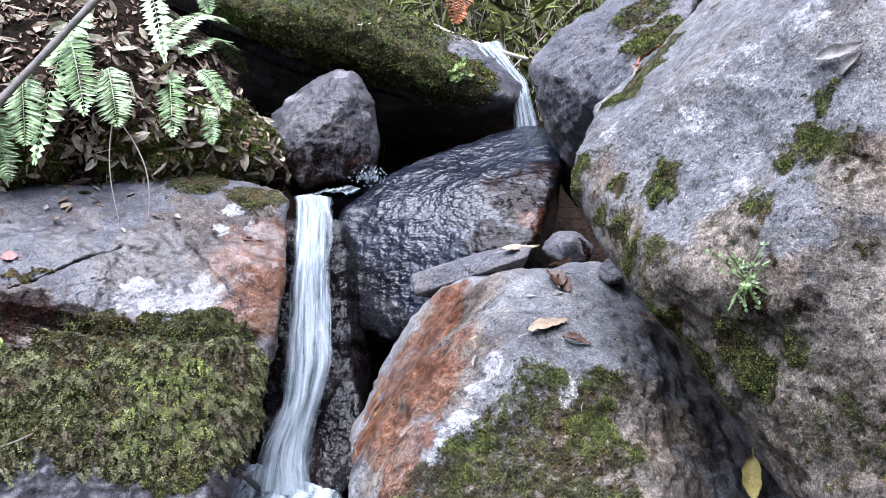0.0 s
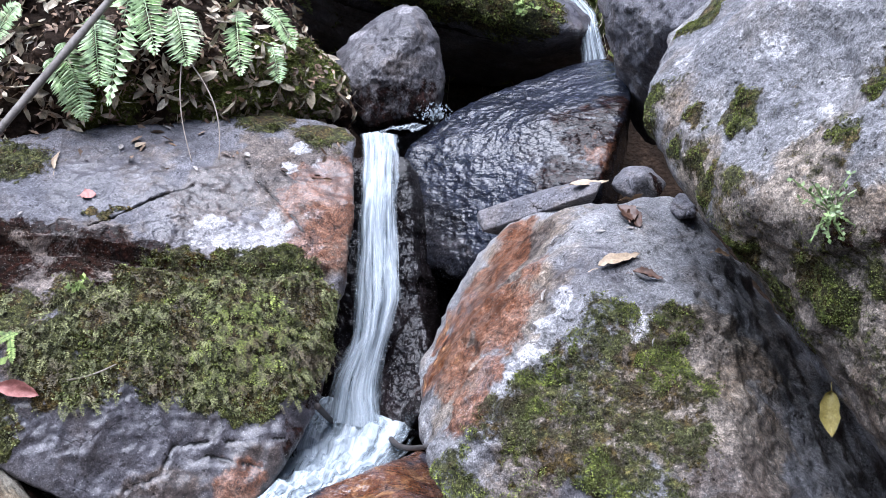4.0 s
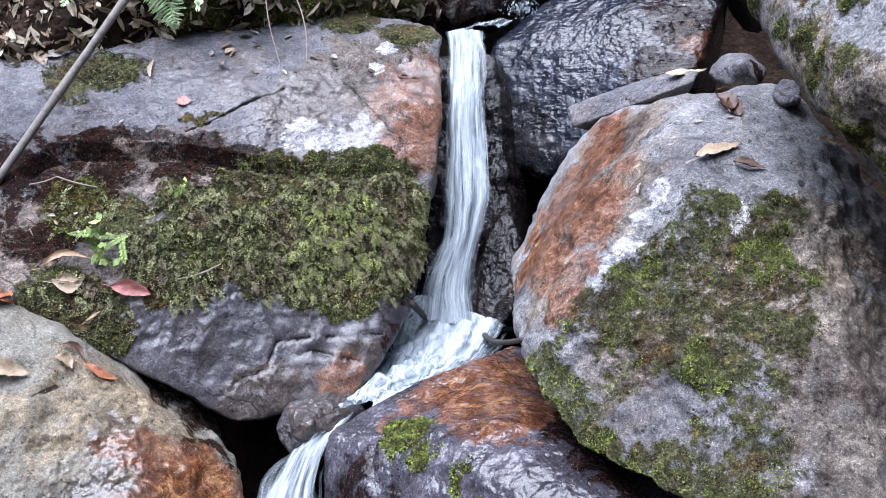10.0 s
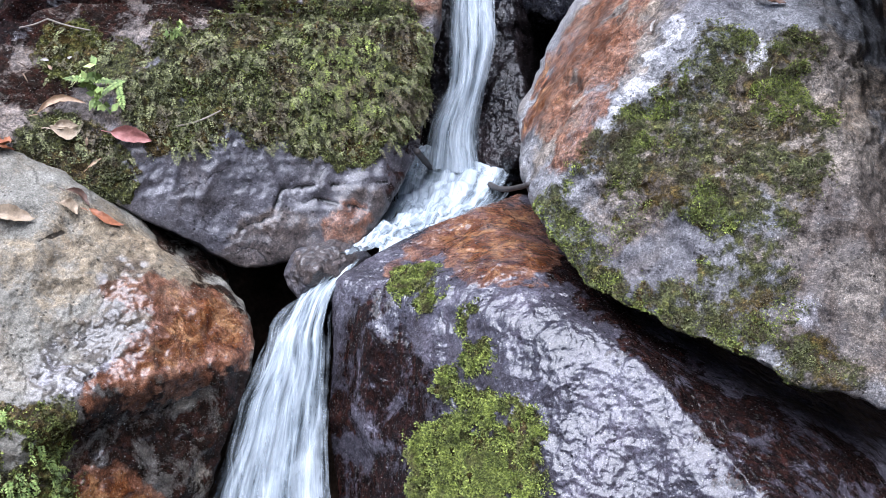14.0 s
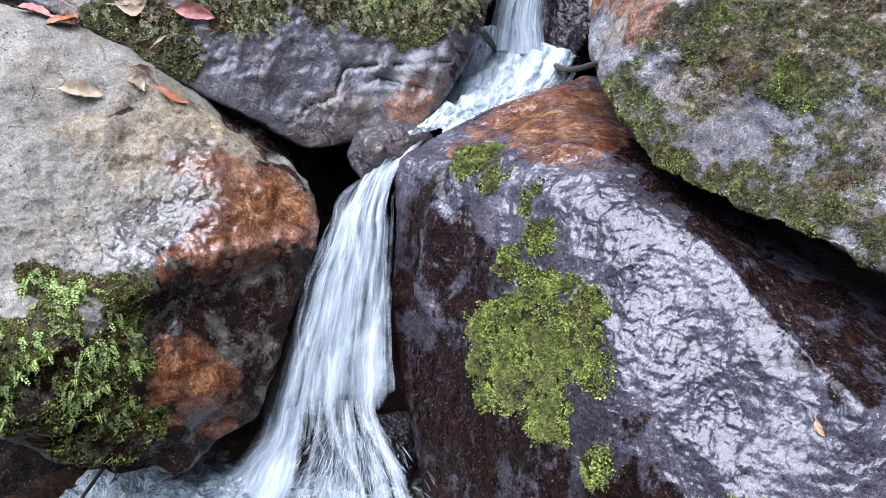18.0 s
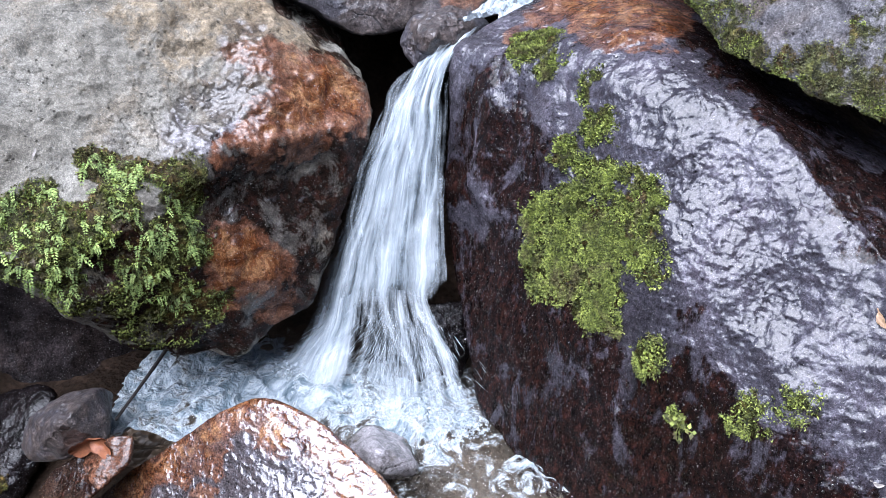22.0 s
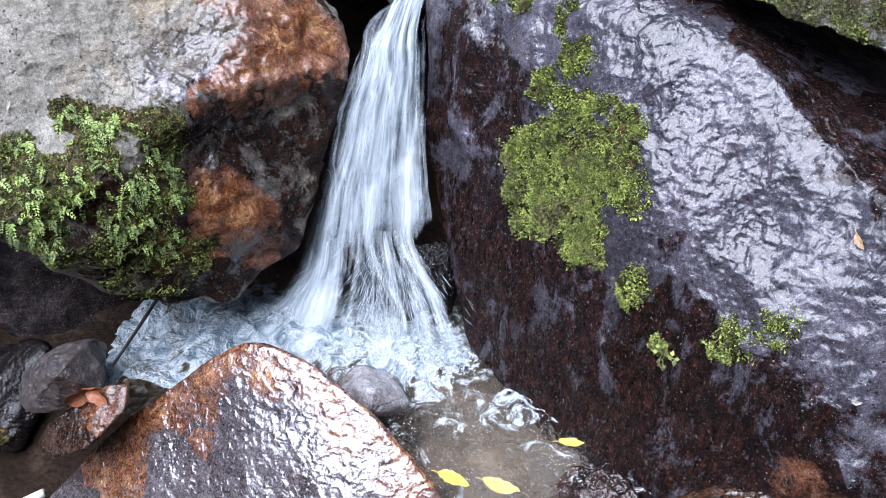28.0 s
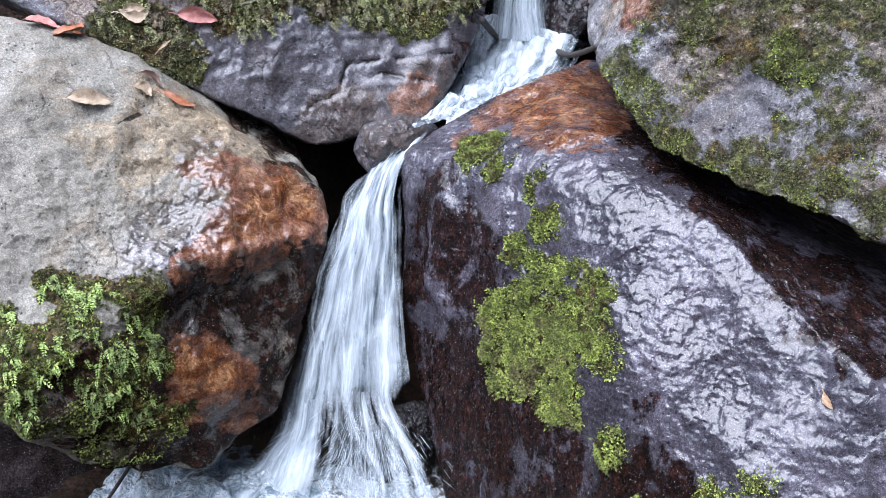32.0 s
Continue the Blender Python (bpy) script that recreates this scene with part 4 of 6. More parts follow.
CRACKS_LEFT = [([(-1.1, 2.515, 1.655), (-0.95, 2.57, 1.66), (-0.74, 2.67, 1.655)], 0.03, 0.028), ([(-1.86, 2.265, 1.655), (-1.762, 2.344, 1.71), (-1.479, 2.421, 1.721), (-1.221, 2.481, 1.678), (-1.046, 2.516, 1.661)], 0.035, 0.045), ([(-1.175, 2.966, 2.15), (-1.05, 2.805, 1.991), (-0.971, 2.783, 1.922), (-0.879, 2.749, 1.845), (-0.784, 2.697, 1.751)], 0.011, 0.02), ([(-1.461, 2.493, 1.785), (-1.399, 2.544, 1.817), (-1.323, 2.61, 1.877), (-1.216, 2.708, 1.942)], 0.01, 0.016), ([(-1.28, 2.35, 0.896), (-1.156, 2.227, 1.049), (-1.07, 2.258, 1.09), (-1.065, 2.314, 1.161), (-0.917, 2.395, 1.161), (-0.784, 2.458, 1.168)], 0.011, 0.02), ([(-1.07, 2.258, 1.09), (-0.972, 2.348, 1.125), (-0.828, 2.394, 1.09)], 0.012, 0.014)]
CRACKS_OCHRE = [([(-1.27, 1.58, 0.65), (-1.2, 1.65, 0.65), (-1.12, 1.76, 0.66)], 0.11, 0.045), ([(-1.25, 1.61, 0.46), (-1.2, 1.66, 0.42)], 0.08, -0.025), ([(-1.306, 1.842, 0.955), (-1.224, 1.826, 0.888), (-1.23, 1.698, 0.796), (-1.274, 1.576, 0.752)], 0.09, -0.02), ([(-1.446, 1.88, 1.074), (-1.364, 1.904, 1.033)], 0.02, 0.01), ([(-1.489, 1.871, 1.1), (-1.507, 1.799, 1.092)], 0.012, 0.006)]
CRACKS_SLAB = [([(-0.392, 2.05, 0.983), (-0.251, 1.871, 0.879), (-0.169, 1.764, 0.762), (-0.092, 1.67, 0.649), (-0.019, 1.589, 0.537), (0.071, 1.514, 0.46)], 0.24, -0.05), ([(-0.108, 1.756, 0.786), (-0.015, 1.676, 0.712), (0.05, 1.618, 0.642)], 0.1, 0.025), ([(-0.516, 1.96, 0.873), (-0.476, 1.851, 0.692)], 0.05, -0.012), ([(-0.681, 2.016, 0.889), (-0.681, 1.931, 0.601)], 0.06, -0.014), ([(-0.16, 1.759, 0.757), (-0.091, 1.662, 0.636), (0.032, 1.559, 0.513)], 0.02, 0.03), ([(-0.213, 1.681, 0.602), (-0.114, 1.585, 0.446), (-0.094, 1.567, 0.418)], 0.015, 0.02)]
CRACKS_RIGHT = [([(0.367, 1.877, 1.845), (0.446, 1.76, 1.908), (0.515, 1.686, 1.921), (0.586, 1.612, 1.949)], 0.13, -0.03), ([(0.38, 1.829, 1.877), (0.434, 1.776, 1.915), (0.493, 1.716, 1.928)], 0.02, 0.03), ([(0.38, 1.829, 1.877), (0.366, 1.866, 1.854), (0.42, 1.84, 1.777)], 0.02, 0.02)]


rock("left", "boulder", [(-0.75, 3.1, 2.18), (-0.7, 2.88, 1.91), (-0.7, 2.72, 1.7), (-1.15, 2.58, 1.71), (-1.51, 2.48, 1.76), (-1.79, 2.38, 1.75), (-2.23, 2.3, 1.69), (-0.8, 3.2, 2.23), (-1.21, 3.15, 2.28), (-1.51, 3, 2.18), (-1.77, 2.85, 2.13), (-2.07, 2.65, 2.05), (-2.41, 2.5, 2.01), (-1.47, 2.12, 1.17), (-1.29, 2.14, 1.02), (-1.15, 2.2, 0.93), (-0.84, 2.36, 0.98), (-0.77, 2.46, 1.08), (-0.72, 2.6, 1.28), (-1.76, 2, 1.31), (-2.1, 2, 1.45), (-2.5, 3.3, 1.5), (-1.2, 3.6, 1.2), (-1.2, 3.6, 2), (-2.6, 3.3, 0.9)], brown_stone, "huge cracked boulder with a mossy overhung face", 8, 8, grit=(10, 0.0055), steps=0.006, cracks=CRACKS_LEFT)
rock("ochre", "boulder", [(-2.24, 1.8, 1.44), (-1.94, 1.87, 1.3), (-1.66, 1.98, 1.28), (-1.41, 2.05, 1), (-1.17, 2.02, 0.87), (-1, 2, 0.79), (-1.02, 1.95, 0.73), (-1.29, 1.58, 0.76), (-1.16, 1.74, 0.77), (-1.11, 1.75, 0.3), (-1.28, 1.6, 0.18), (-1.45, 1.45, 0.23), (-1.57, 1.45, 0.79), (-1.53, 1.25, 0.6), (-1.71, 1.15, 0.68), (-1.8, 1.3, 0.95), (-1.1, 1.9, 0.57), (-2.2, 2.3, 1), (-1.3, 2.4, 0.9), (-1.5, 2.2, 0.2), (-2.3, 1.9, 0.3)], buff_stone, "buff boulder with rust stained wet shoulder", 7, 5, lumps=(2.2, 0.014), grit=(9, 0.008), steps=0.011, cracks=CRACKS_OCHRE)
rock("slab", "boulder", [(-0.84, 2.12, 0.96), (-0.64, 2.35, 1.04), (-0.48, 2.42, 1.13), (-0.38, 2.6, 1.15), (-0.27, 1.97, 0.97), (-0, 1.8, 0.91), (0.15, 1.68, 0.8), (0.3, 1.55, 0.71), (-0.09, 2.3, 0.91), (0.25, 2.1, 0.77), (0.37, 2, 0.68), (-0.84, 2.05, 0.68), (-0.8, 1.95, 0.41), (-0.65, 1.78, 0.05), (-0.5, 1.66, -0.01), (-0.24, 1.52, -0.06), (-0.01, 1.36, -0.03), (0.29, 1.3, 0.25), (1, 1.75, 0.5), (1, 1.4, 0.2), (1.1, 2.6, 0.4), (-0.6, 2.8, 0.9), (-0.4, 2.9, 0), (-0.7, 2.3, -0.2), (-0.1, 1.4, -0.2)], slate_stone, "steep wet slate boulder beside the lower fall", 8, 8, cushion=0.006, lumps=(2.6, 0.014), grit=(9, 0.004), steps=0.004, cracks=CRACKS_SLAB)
rock("centre", "boulder", [(0.04, 2.6, 1.93), (0.33, 2.62, 1.93), (-0.02, 2.28, 1.64), (-0.19, 2.16, 1.35), (-0.28, 2.05, 1.21), (-0.15, 2.86, 1.86), (-0.3, 2.88, 1.74), (-0.45, 2.76, 1.36), (-0.34, 2.5, 1.2), (0.46, 2.42, 1.76), (0.45, 2.26, 1.64), (0.07, 2.18, 1.63), (0.34, 2.16, 1.65), (-0.28, 2.03, 1.18), (-0.14, 1.92, 1.05), (-0.02, 1.86, 1.01), (0.12, 1.77, 0.99), (0.33, 1.7, 0.94), (0.49, 1.66, 0.9), (0.48, 2.08, 1.42), (0.95, 2.5, 1.2), (0.9, 2, 0.9), (0.9, 3, 1.4), (0, 3, 1.7), (-0.2, 2.9, 1.1), (0.8, 2.6, 0.85)], grey_stone, "block shaped boulder with mossy front and rusty side", 7, 5, mossy=0.56, cushion=0.009)
rock("right", "boulder", [(0.18, 2.2, 2.17), (0.22, 2.12, 2.02), (0.32, 2.06, 1.86), (0.42, 2, 1.7), (0.56, 1.95, 1.5), (0.67, 1.85, 1.33), (0.26, 2.45, 2.38), (0.54, 2.45, 2.63), (0.74, 2.45, 2.87), (0.27, 2.15, 2.25), (0.75, 2, 2.53), (0.53, 1.68, 1.83), (0.39, 1.8, 1.88), (0.58, 1.55, 1.75), (0.61, 1.6, 1.43), (0.5, 1.67, 1.86), (1.3, 1.3, 2.2), (1.3, 1.2, 1.5), (1.3, 1.5, 1), (1.5, 2.4, 2.9), (0.7, 2.9, 2.5), (1.5, 2.4, 1), (0.9, 1.55, 2.55)], grey_stone, "leaning grey boulder with lichen and moss spots", 7, 6, lumps=(1.6, 0.02), grit=(9, 0.006), mossy=0.85, cracks=CRACKS_RIGHT)
rock("upper", "boulder", [(0.11, 3.35, 2.79), (0.24, 3.35, 2.95), (0.49, 3.3, 3.13), (0.76, 3, 3.06), (0.61, 2.75, 2.74), (0.35, 2.85, 2.51), (0.28, 3.2, 2.47), (0.2, 3.3, 2.58), (0.53, 2.6, 2.55), (0.9, 3.6, 2.6), (0.4, 3.9, 2.2), (0.4, 4, 2.9)], brown_stone, "dark boulder above the stream", 6, 4)
rock("wet", "boulder", [(-0.63, 3.45, 2.18), (-0.66, 3.4, 1.94), (-0.58, 3.33, 1.73), (-0.37, 3.24, 1.65), (-0.21, 3.15, 1.75), (0.16, 3.12, 2.04), (0.26, 3.3, 2.35), (0.31, 3.6, 2.56), (0.22, 3.92, 2.7), (-0.11, 3.75, 2.55), (-0.56, 3.58, 2.26), (-0.38, 3.65, 2.42), (0.03, 3.1, 1.99), (-0.37, 3.28, 2.03), (-0.05, 3.28, 2.27), (0.1, 4.2, 2), (-0.6, 3.9, 1.5), (0.2, 3.6, 1.5)], wet_slate, "wet blue black boulder between the falls", 7, 5, grit=(10, 0.005), steps=0.005)
rock("round", "boulder", [(-1, 3.58, 2.61), (-0.85, 3.65, 2.77), (-0.7, 3.62, 2.83), (-0.62, 3.62, 2.82), (-0.54, 3.62, 2.68), (-0.51, 3.6, 2.5), (-0.55, 3.5, 2.33), (-0.8, 3.45, 2.26), (-0.95, 3.48, 2.44), (-0.72, 3.38, 2.5), (-0.63, 3.45, 2.64), (-0.9, 4, 2.2), (-0.6, 4, 2.1)], grey_stone, "rounded grey boulder in front of the hollow", 6, 5)
rock("log", "rock_ledge", [(-1.56, 4, 3.44), (-0.82, 4.15, 3.39), (-0.14, 4.15, 3.15), (0.13, 3.95, 2.84), (0.07, 3.78, 2.76), (-0.46, 3.72, 2.84), (-0.83, 3.72, 3.01), (-1.34, 3.72, 3.17), (-1.84, 3.8, 3.35), (-2.24, 4, 3.55), (-0.61, 3.68, 3.03), (-0.12, 3.7, 2.84), (-0.04, 3.75, 2.73), (-1.8, 5.2, 3.4), (-0.2, 5.2, 3.2), (0.3, 4.8, 2.8), (-0.4, 5, 2.7), (-1.8, 5.2, 2.9)], brown_stone, "mossy overhanging ledge above the hollow", 6, 5, category="rock ledge")
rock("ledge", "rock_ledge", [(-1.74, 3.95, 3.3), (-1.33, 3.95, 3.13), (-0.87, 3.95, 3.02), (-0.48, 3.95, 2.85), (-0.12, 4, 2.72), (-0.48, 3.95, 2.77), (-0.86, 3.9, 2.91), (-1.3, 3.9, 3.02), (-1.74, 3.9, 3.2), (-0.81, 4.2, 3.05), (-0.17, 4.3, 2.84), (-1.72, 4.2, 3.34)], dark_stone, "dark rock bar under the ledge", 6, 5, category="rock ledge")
rock("front", "boulder", [(-1.1, 1.45, 0.22), (-1.22, 1.42, 0.17), (-1.5, 1.33, -0.06), (-1.83, 1.22, -0.4), (-1.91, 1.12, -0.58), (-0.94, 1.42, 0.2), (-0.76, 1.36, 0.13), (-0.57, 1.28, 0.01), (-0.48, 1.22, -0.09), (-1.13, 1.27, -0.04), (-1.03, 1.06, -0.21), (-1.41, 1.06, -0.36), (-0.73, 1.1, -0.11), (-1, 1.55, -0.15), (-1.3, 1.5, -0.2), (-0.7, 1.5, -0.2)], rusty_stone, "wet orange boulder in the pool", 7, 9, lumps=(2.2, 0.012), grit=(10, 0.0025), steps=0.002)
rock("bank", "earth_bank", [(-2.42, 2.5, 1.78), (-2.18, 2.62, 1.86), (-1.96, 2.78, 1.97), (-1.83, 2.98, 2.13), (-1.59, 3.15, 2.24), (-1.3, 3.3, 2.32), (-0.81, 3.3, 2.34), (-0.98, 3.38, 2.52), (-1.2, 3.48, 2.8), (-1.41, 3.45, 3.01), (-1.62, 3.35, 3.16), (-1.99, 3.15, 3.14), (-2.25, 2.9, 2.87), (-1.37, 2.9, 2.47), (-1.13, 3.1, 2.49), (-1.58, 2.75, 2.49), (-2.6, 3.9, 2.6), (-1.2, 4.2, 2.4), (-1.4, 4.2, 1.6), (-2.8, 3.5, 1.8)], soil, "earth bank with leaf litter and ferns", 6, 5, grit=(8, 0.02), category="earth bank")
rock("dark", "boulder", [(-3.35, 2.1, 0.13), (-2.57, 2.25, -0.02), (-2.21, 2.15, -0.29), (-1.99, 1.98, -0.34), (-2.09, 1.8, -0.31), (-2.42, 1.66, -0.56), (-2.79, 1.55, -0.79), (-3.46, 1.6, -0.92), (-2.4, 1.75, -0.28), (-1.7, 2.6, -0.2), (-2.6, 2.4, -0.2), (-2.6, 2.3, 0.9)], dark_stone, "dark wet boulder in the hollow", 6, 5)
# out of view; added only to shade the hollow beside the pool
rock("hollow_shader", "boulder", [(-2.45, 1.05, 0.5), (-2.5, 1.8, 0.45), (-2.42, 1.5, 1), (-2.9, 0.8, 0.3), (-3.4, 1, 0.4), (-3.5, 2, 0.5), (-2.9, 2, 0.5), (-3.2, 1.1, 1.2), (-3.3, 1.9, 1.2), (-2.7, 1.9, 1.1)], dark_stone, "unseen dark boulder added to shade the hollow beside the pool", 5, 5)
rock("cap", "stone", [(0.17, 2.8, 1.99), (0.21, 2.85, 2.05), (0.29, 2.9, 2.07), (0.37, 2.9, 2.01), (0.32, 2.78, 1.95), (0.23, 2.75, 1.95), (0.26, 2.72, 2.01), (0.25, 3, 1.95)], brown_stone, "small stone wedged above the mossy boulder", 5, 3, category="stone")
rock("cap2", "stone", [(0.32, 2.5, 1.9), (0.35, 2.55, 1.95), (0.4, 2.55, 1.94), (0.38, 2.45, 1.88), (0.34, 2.45, 1.87), (0.4, 2.7, 1.85)], brown_stone, "small stone wedged beside the leaning boulder", 5, 3, category="stone")
rock("lipstone", "stone", [(-1.03, 2.2, 0.93), (-0.99, 2.22, 1), (-0.88, 2.26, 1.02), (-0.79, 2.3, 0.98), (-0.83, 2.18, 0.93), (-0.96, 2.15, 0.87), (-0.88, 2.1, 0.98), (-1, 2.5, 0.9), (-0.85, 2.4, 0.8)], brown_stone, "rounded wet stone at the lip of the fall", 6, 6, category="stone")
rock("redstone", "stone", [(-0.86, 2.42, 1), (-0.84, 2.45, 1.04), (-0.8, 2.44, 1.03), (-0.78, 2.38, 0.98), (-0.83, 2.36, 0.97), (-0.85, 2.55, 1)], rusty_stone, "small wet reddish stone", 5, 3, category="stone")
rock("stump", "driftwood", [(-0.49, 2.8, 1.21), (-0.47, 2.84, 1.24), (-0.41, 2.86, 1.24), (-0.37, 2.82, 1.2), (-0.38, 2.78, 1.16), (-0.46, 2.77, 1.16), (-0.42, 2.72, 1.22), (-0.42, 3.05, 1.15)], dark_stone, "wet dark end of a wedged log", 5, 4, category="driftwood")
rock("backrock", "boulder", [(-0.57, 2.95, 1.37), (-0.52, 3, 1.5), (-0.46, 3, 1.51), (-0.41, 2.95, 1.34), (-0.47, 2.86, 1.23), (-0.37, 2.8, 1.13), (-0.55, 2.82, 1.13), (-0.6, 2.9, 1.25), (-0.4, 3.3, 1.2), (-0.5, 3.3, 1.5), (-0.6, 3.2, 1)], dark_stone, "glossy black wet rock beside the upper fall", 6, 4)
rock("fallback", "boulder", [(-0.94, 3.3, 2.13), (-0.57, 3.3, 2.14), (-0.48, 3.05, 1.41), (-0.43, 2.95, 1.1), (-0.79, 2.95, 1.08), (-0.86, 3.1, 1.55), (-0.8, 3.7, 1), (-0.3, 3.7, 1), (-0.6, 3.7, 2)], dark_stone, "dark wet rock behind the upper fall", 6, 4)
rock("bar", "stone", [(-0.29, 2.92, 1.89), (-0.25, 2.86, 1.82), (-0.13, 2.82, 1.88), (0.12, 2.66, 1.95), (0.14, 2.68, 1.99), (0.05, 2.78, 1.99), (-0.08, 2.86, 1.96), (-0.15, 3, 1.8), (0.1, 2.85, 1.9)], brown_stone, "long flat grey stone lying across boulders", 6, 1, chips=0, lumps=(4, 0.004), grit=(10, 0.004), steps=0.002, category="stone")
rock("gst", "stone", [(-1.85, 1.28, -0.07), (-1.78, 1.3, 0.06), (-1.68, 1.34, 0.13), (-1.57, 1.36, 0.17), (-1.54, 1.36, 0.1), (-1.51, 1.3, 0.05), (-1.62, 1.24, 0.01), (-1.77, 1.24, -0.05), (-1.57, 1.22, 0.16), (-1.65, 1.5, 0.05)], brown_stone, "grey brown stone beside the pool", 6, 6, category="stone")
rock("gst2", "stone", [(-1.75, 1.2, -0.14), (-1.65, 1.24, -0.03), (-1.5, 1.3, 0.08), (-1.43, 1.32, 0.09), (-1.41, 1.26, 0.05), (-1.49, 1.17, -0.03), (-1.64, 1.16, -0.11), (-1.6, 1.4, -0.15)], ruddy_stone, "wet brown stone under a red leaf", 6, 5, category="stone")
rock("wetstone", "stone", [(-2.48, 1.5, -0.31), (-2.26, 1.5, -0.16), (-2.07, 1.42, -0.23), (-1.89, 1.3, -0.28), (-1.95, 1.25, -0.23), (-2.19, 1.25, -0.26), (-1.9, 1.6, 0)], dark_stone, "dark glistening stone beside the pool", 5, 4, category="stone")
rock("midstone", "stone", [(-0.964, 1.514, 0.02), (-0.887, 1.577, 0.082), (-0.778, 1.577, 0.051), (-0.716, 1.484, 0.051), (-0.794, 1.421, 0.051), (-0.794, 1.437, 0.129), (-0.855, 1.716, -0.166), (-0.701, 1.639, -0.166)], buff_stone, "pale stone washed by the pool", 5, 5, category="stone")
rock("splash", "boulder", [(-1.11, 1.86, -0.13), (-1.05, 1.93, 0.06), (-0.94, 1.97, 0.21), (-0.86, 1.95, 0.11), (-0.76, 1.86, -0.04), (-0.89, 1.8, -0.11), (-0.9, 1.84, 0.09), (-0.9, 2.1, 0), (-0.7, 2.1, 0.2)], dark_stone, "dark rock under the lower fall", 6, 5)
rock("stub", "driftwood", [(-0.32, 1.34, -0.08), (-0.3, 1.4, -0.05), (-0.27, 1.44, 0.01), (-0.24, 1.45, -0.02), (-0.14, 1.42, 0.03), (-0.08, 1.35, 0), (-0.19, 1.36, 0.01), (-0.18, 1.3, -0.09), (-0.2, 1.5, -0.15)], sodden_wood, "splintered wet driftwood stub in the pool", 6, 2, grit=(14, 0.03), category="driftwood")
rock("curlstone", "stone", [(0.02, 1.44, 0.09), (0.06, 1.46, 0.11), (0.1, 1.46, 0.12), (0.14, 1.42, 0.1), (0.11, 1.4, 0.1), (0.05, 1.4, 0.1), (0.08, 1.5, 0.1)], brown_stone, "small pale brown stone on the bank", 5, 4, category="stone")
rock("lowstone", "stone", [(-0.09, 1.3, 0.05), (0.02, 1.38, 0.09), (0.14, 1.38, 0.11), (0.3, 1.34, 0.19), (0.42, 1.3, 0.23), (0.14, 1.2, 0.15), (-0.01, 1.2, 0.07), (0.1, 1.5, 0), (0.4, 1.5, 0.1)], ruddy_stone, "low brown stone at the edge of the pool", 6, 6, category="stone")


# ---- growth on the rocks ----
def leafy(name, low, high, rough=0.6, dead=None, share=0.55):
    """Leaves whose tint differs from one to the next, and from patch to patch, where some have died off."""
    n = Nodes(name)
    g = n.tree.nodes.new("ShaderNodeNewGeometry")
    c = n.ramp(g.outputs["Random Per Island"], (0.0, low), (1.0, high))
    c = n.mix(0.8, c, n.ramp(n.noise(24, 5, 0.7), (0.36, 0.3), (0.5, 0.95), (0.65, 1.85)), "MULTIPLY")
    if dead:
        c = n.mix(n.ramp(n.noise(10, 7, 0.72, warp=0.5), (share - 0.05, 0.0), (share + 0.06, 0.85)), c, n.mix(g.outputs["Random Per Island"], dead, tuple(2.6 * k for k in dead)))
    return n.finish(c, rough)


moss_mat = leafy("moss_leaf", (0.05, 0.055, 0.015), (0.22, 0.26, 0.05), 0.8, (0.05, 0.035, 0.02))
bright_moss = leafy("bright_moss", (0.03, 0.042, 0.008), (0.31, 0.36, 0.075), 0.85, (0.06, 0.05, 0.022), 0.56)
dull_moss = leafy("dull_moss", (0.05, 0.052, 0.02), (0.23, 0.24, 0.1), 0.85, (0.055, 0.042, 0.028), 0.53)
fern_mat = leafy("fern_leaf", (0.22, 0.34, 0.13), (0.46, 0.58, 0.32), 0.5)
green_mat = leafy("young_leaf", (0.1, 0.16, 0.035), (0.3, 0.38, 0.11), 0.75)
herb_mat = leafy("herb_leaf", (0.1, 0.16, 0.05), (0.27, 0.36, 0.14), 0.5)
litter_mat = leafy("litter", (0.045, 0.026, 0.017), (0.33, 0.22, 0.14), 0.75)
straw_mat = leafy("straw", (0.2, 0.16, 0.1), (0.5, 0.44, 0.33), 0.7)


def blades(base, way, side, length, width, bend=0.0):
    """Pointed leaf blades, five corners each, as vertices and faces."""
    k = len(base)
    up = np.cross(side, way)
    L, W = length[:, None], width[:, None]
    p = np.stack([base, base + way * L * 0.45 + side * W + up * L * bend, base + way * L, base + way * L * 0.45 - side * W + up * L * bend], 1).reshape(-1, 3)
    return p, np.arange(4 * k).reshape(k, 4)


def folded(base, way, side, length, width, fold=0.25, curl=0.2):
    """Fallen leaves: two halves each along a midrib, folded and curled."""
    k = len(base)
    up = np.cross(side, way)
    L, W = length[:, None], width[:, None]
    rows = [base]
    for q, wq in ((0.3, 1.0), (0.7, 0.85)):
        rows.append(base + way * L * q + side * W * wq + up * (W * fold + L * curl * q * q))
    rows.append(base + way * L + up * L * curl)
    for q, wq in ((0.7, 0.85), (0.3, 1.0)):
        rows.append(base + way * L * q - side * W * wq + up * (W * fold + L * curl * q * q))
    i = np.arange(k)[:, None] * 6
    return np.stack(rows, 1).reshape(-1, 3), np.concatenate([i + [0, 1, 2, 3], i + [0, 3, 4, 5]])


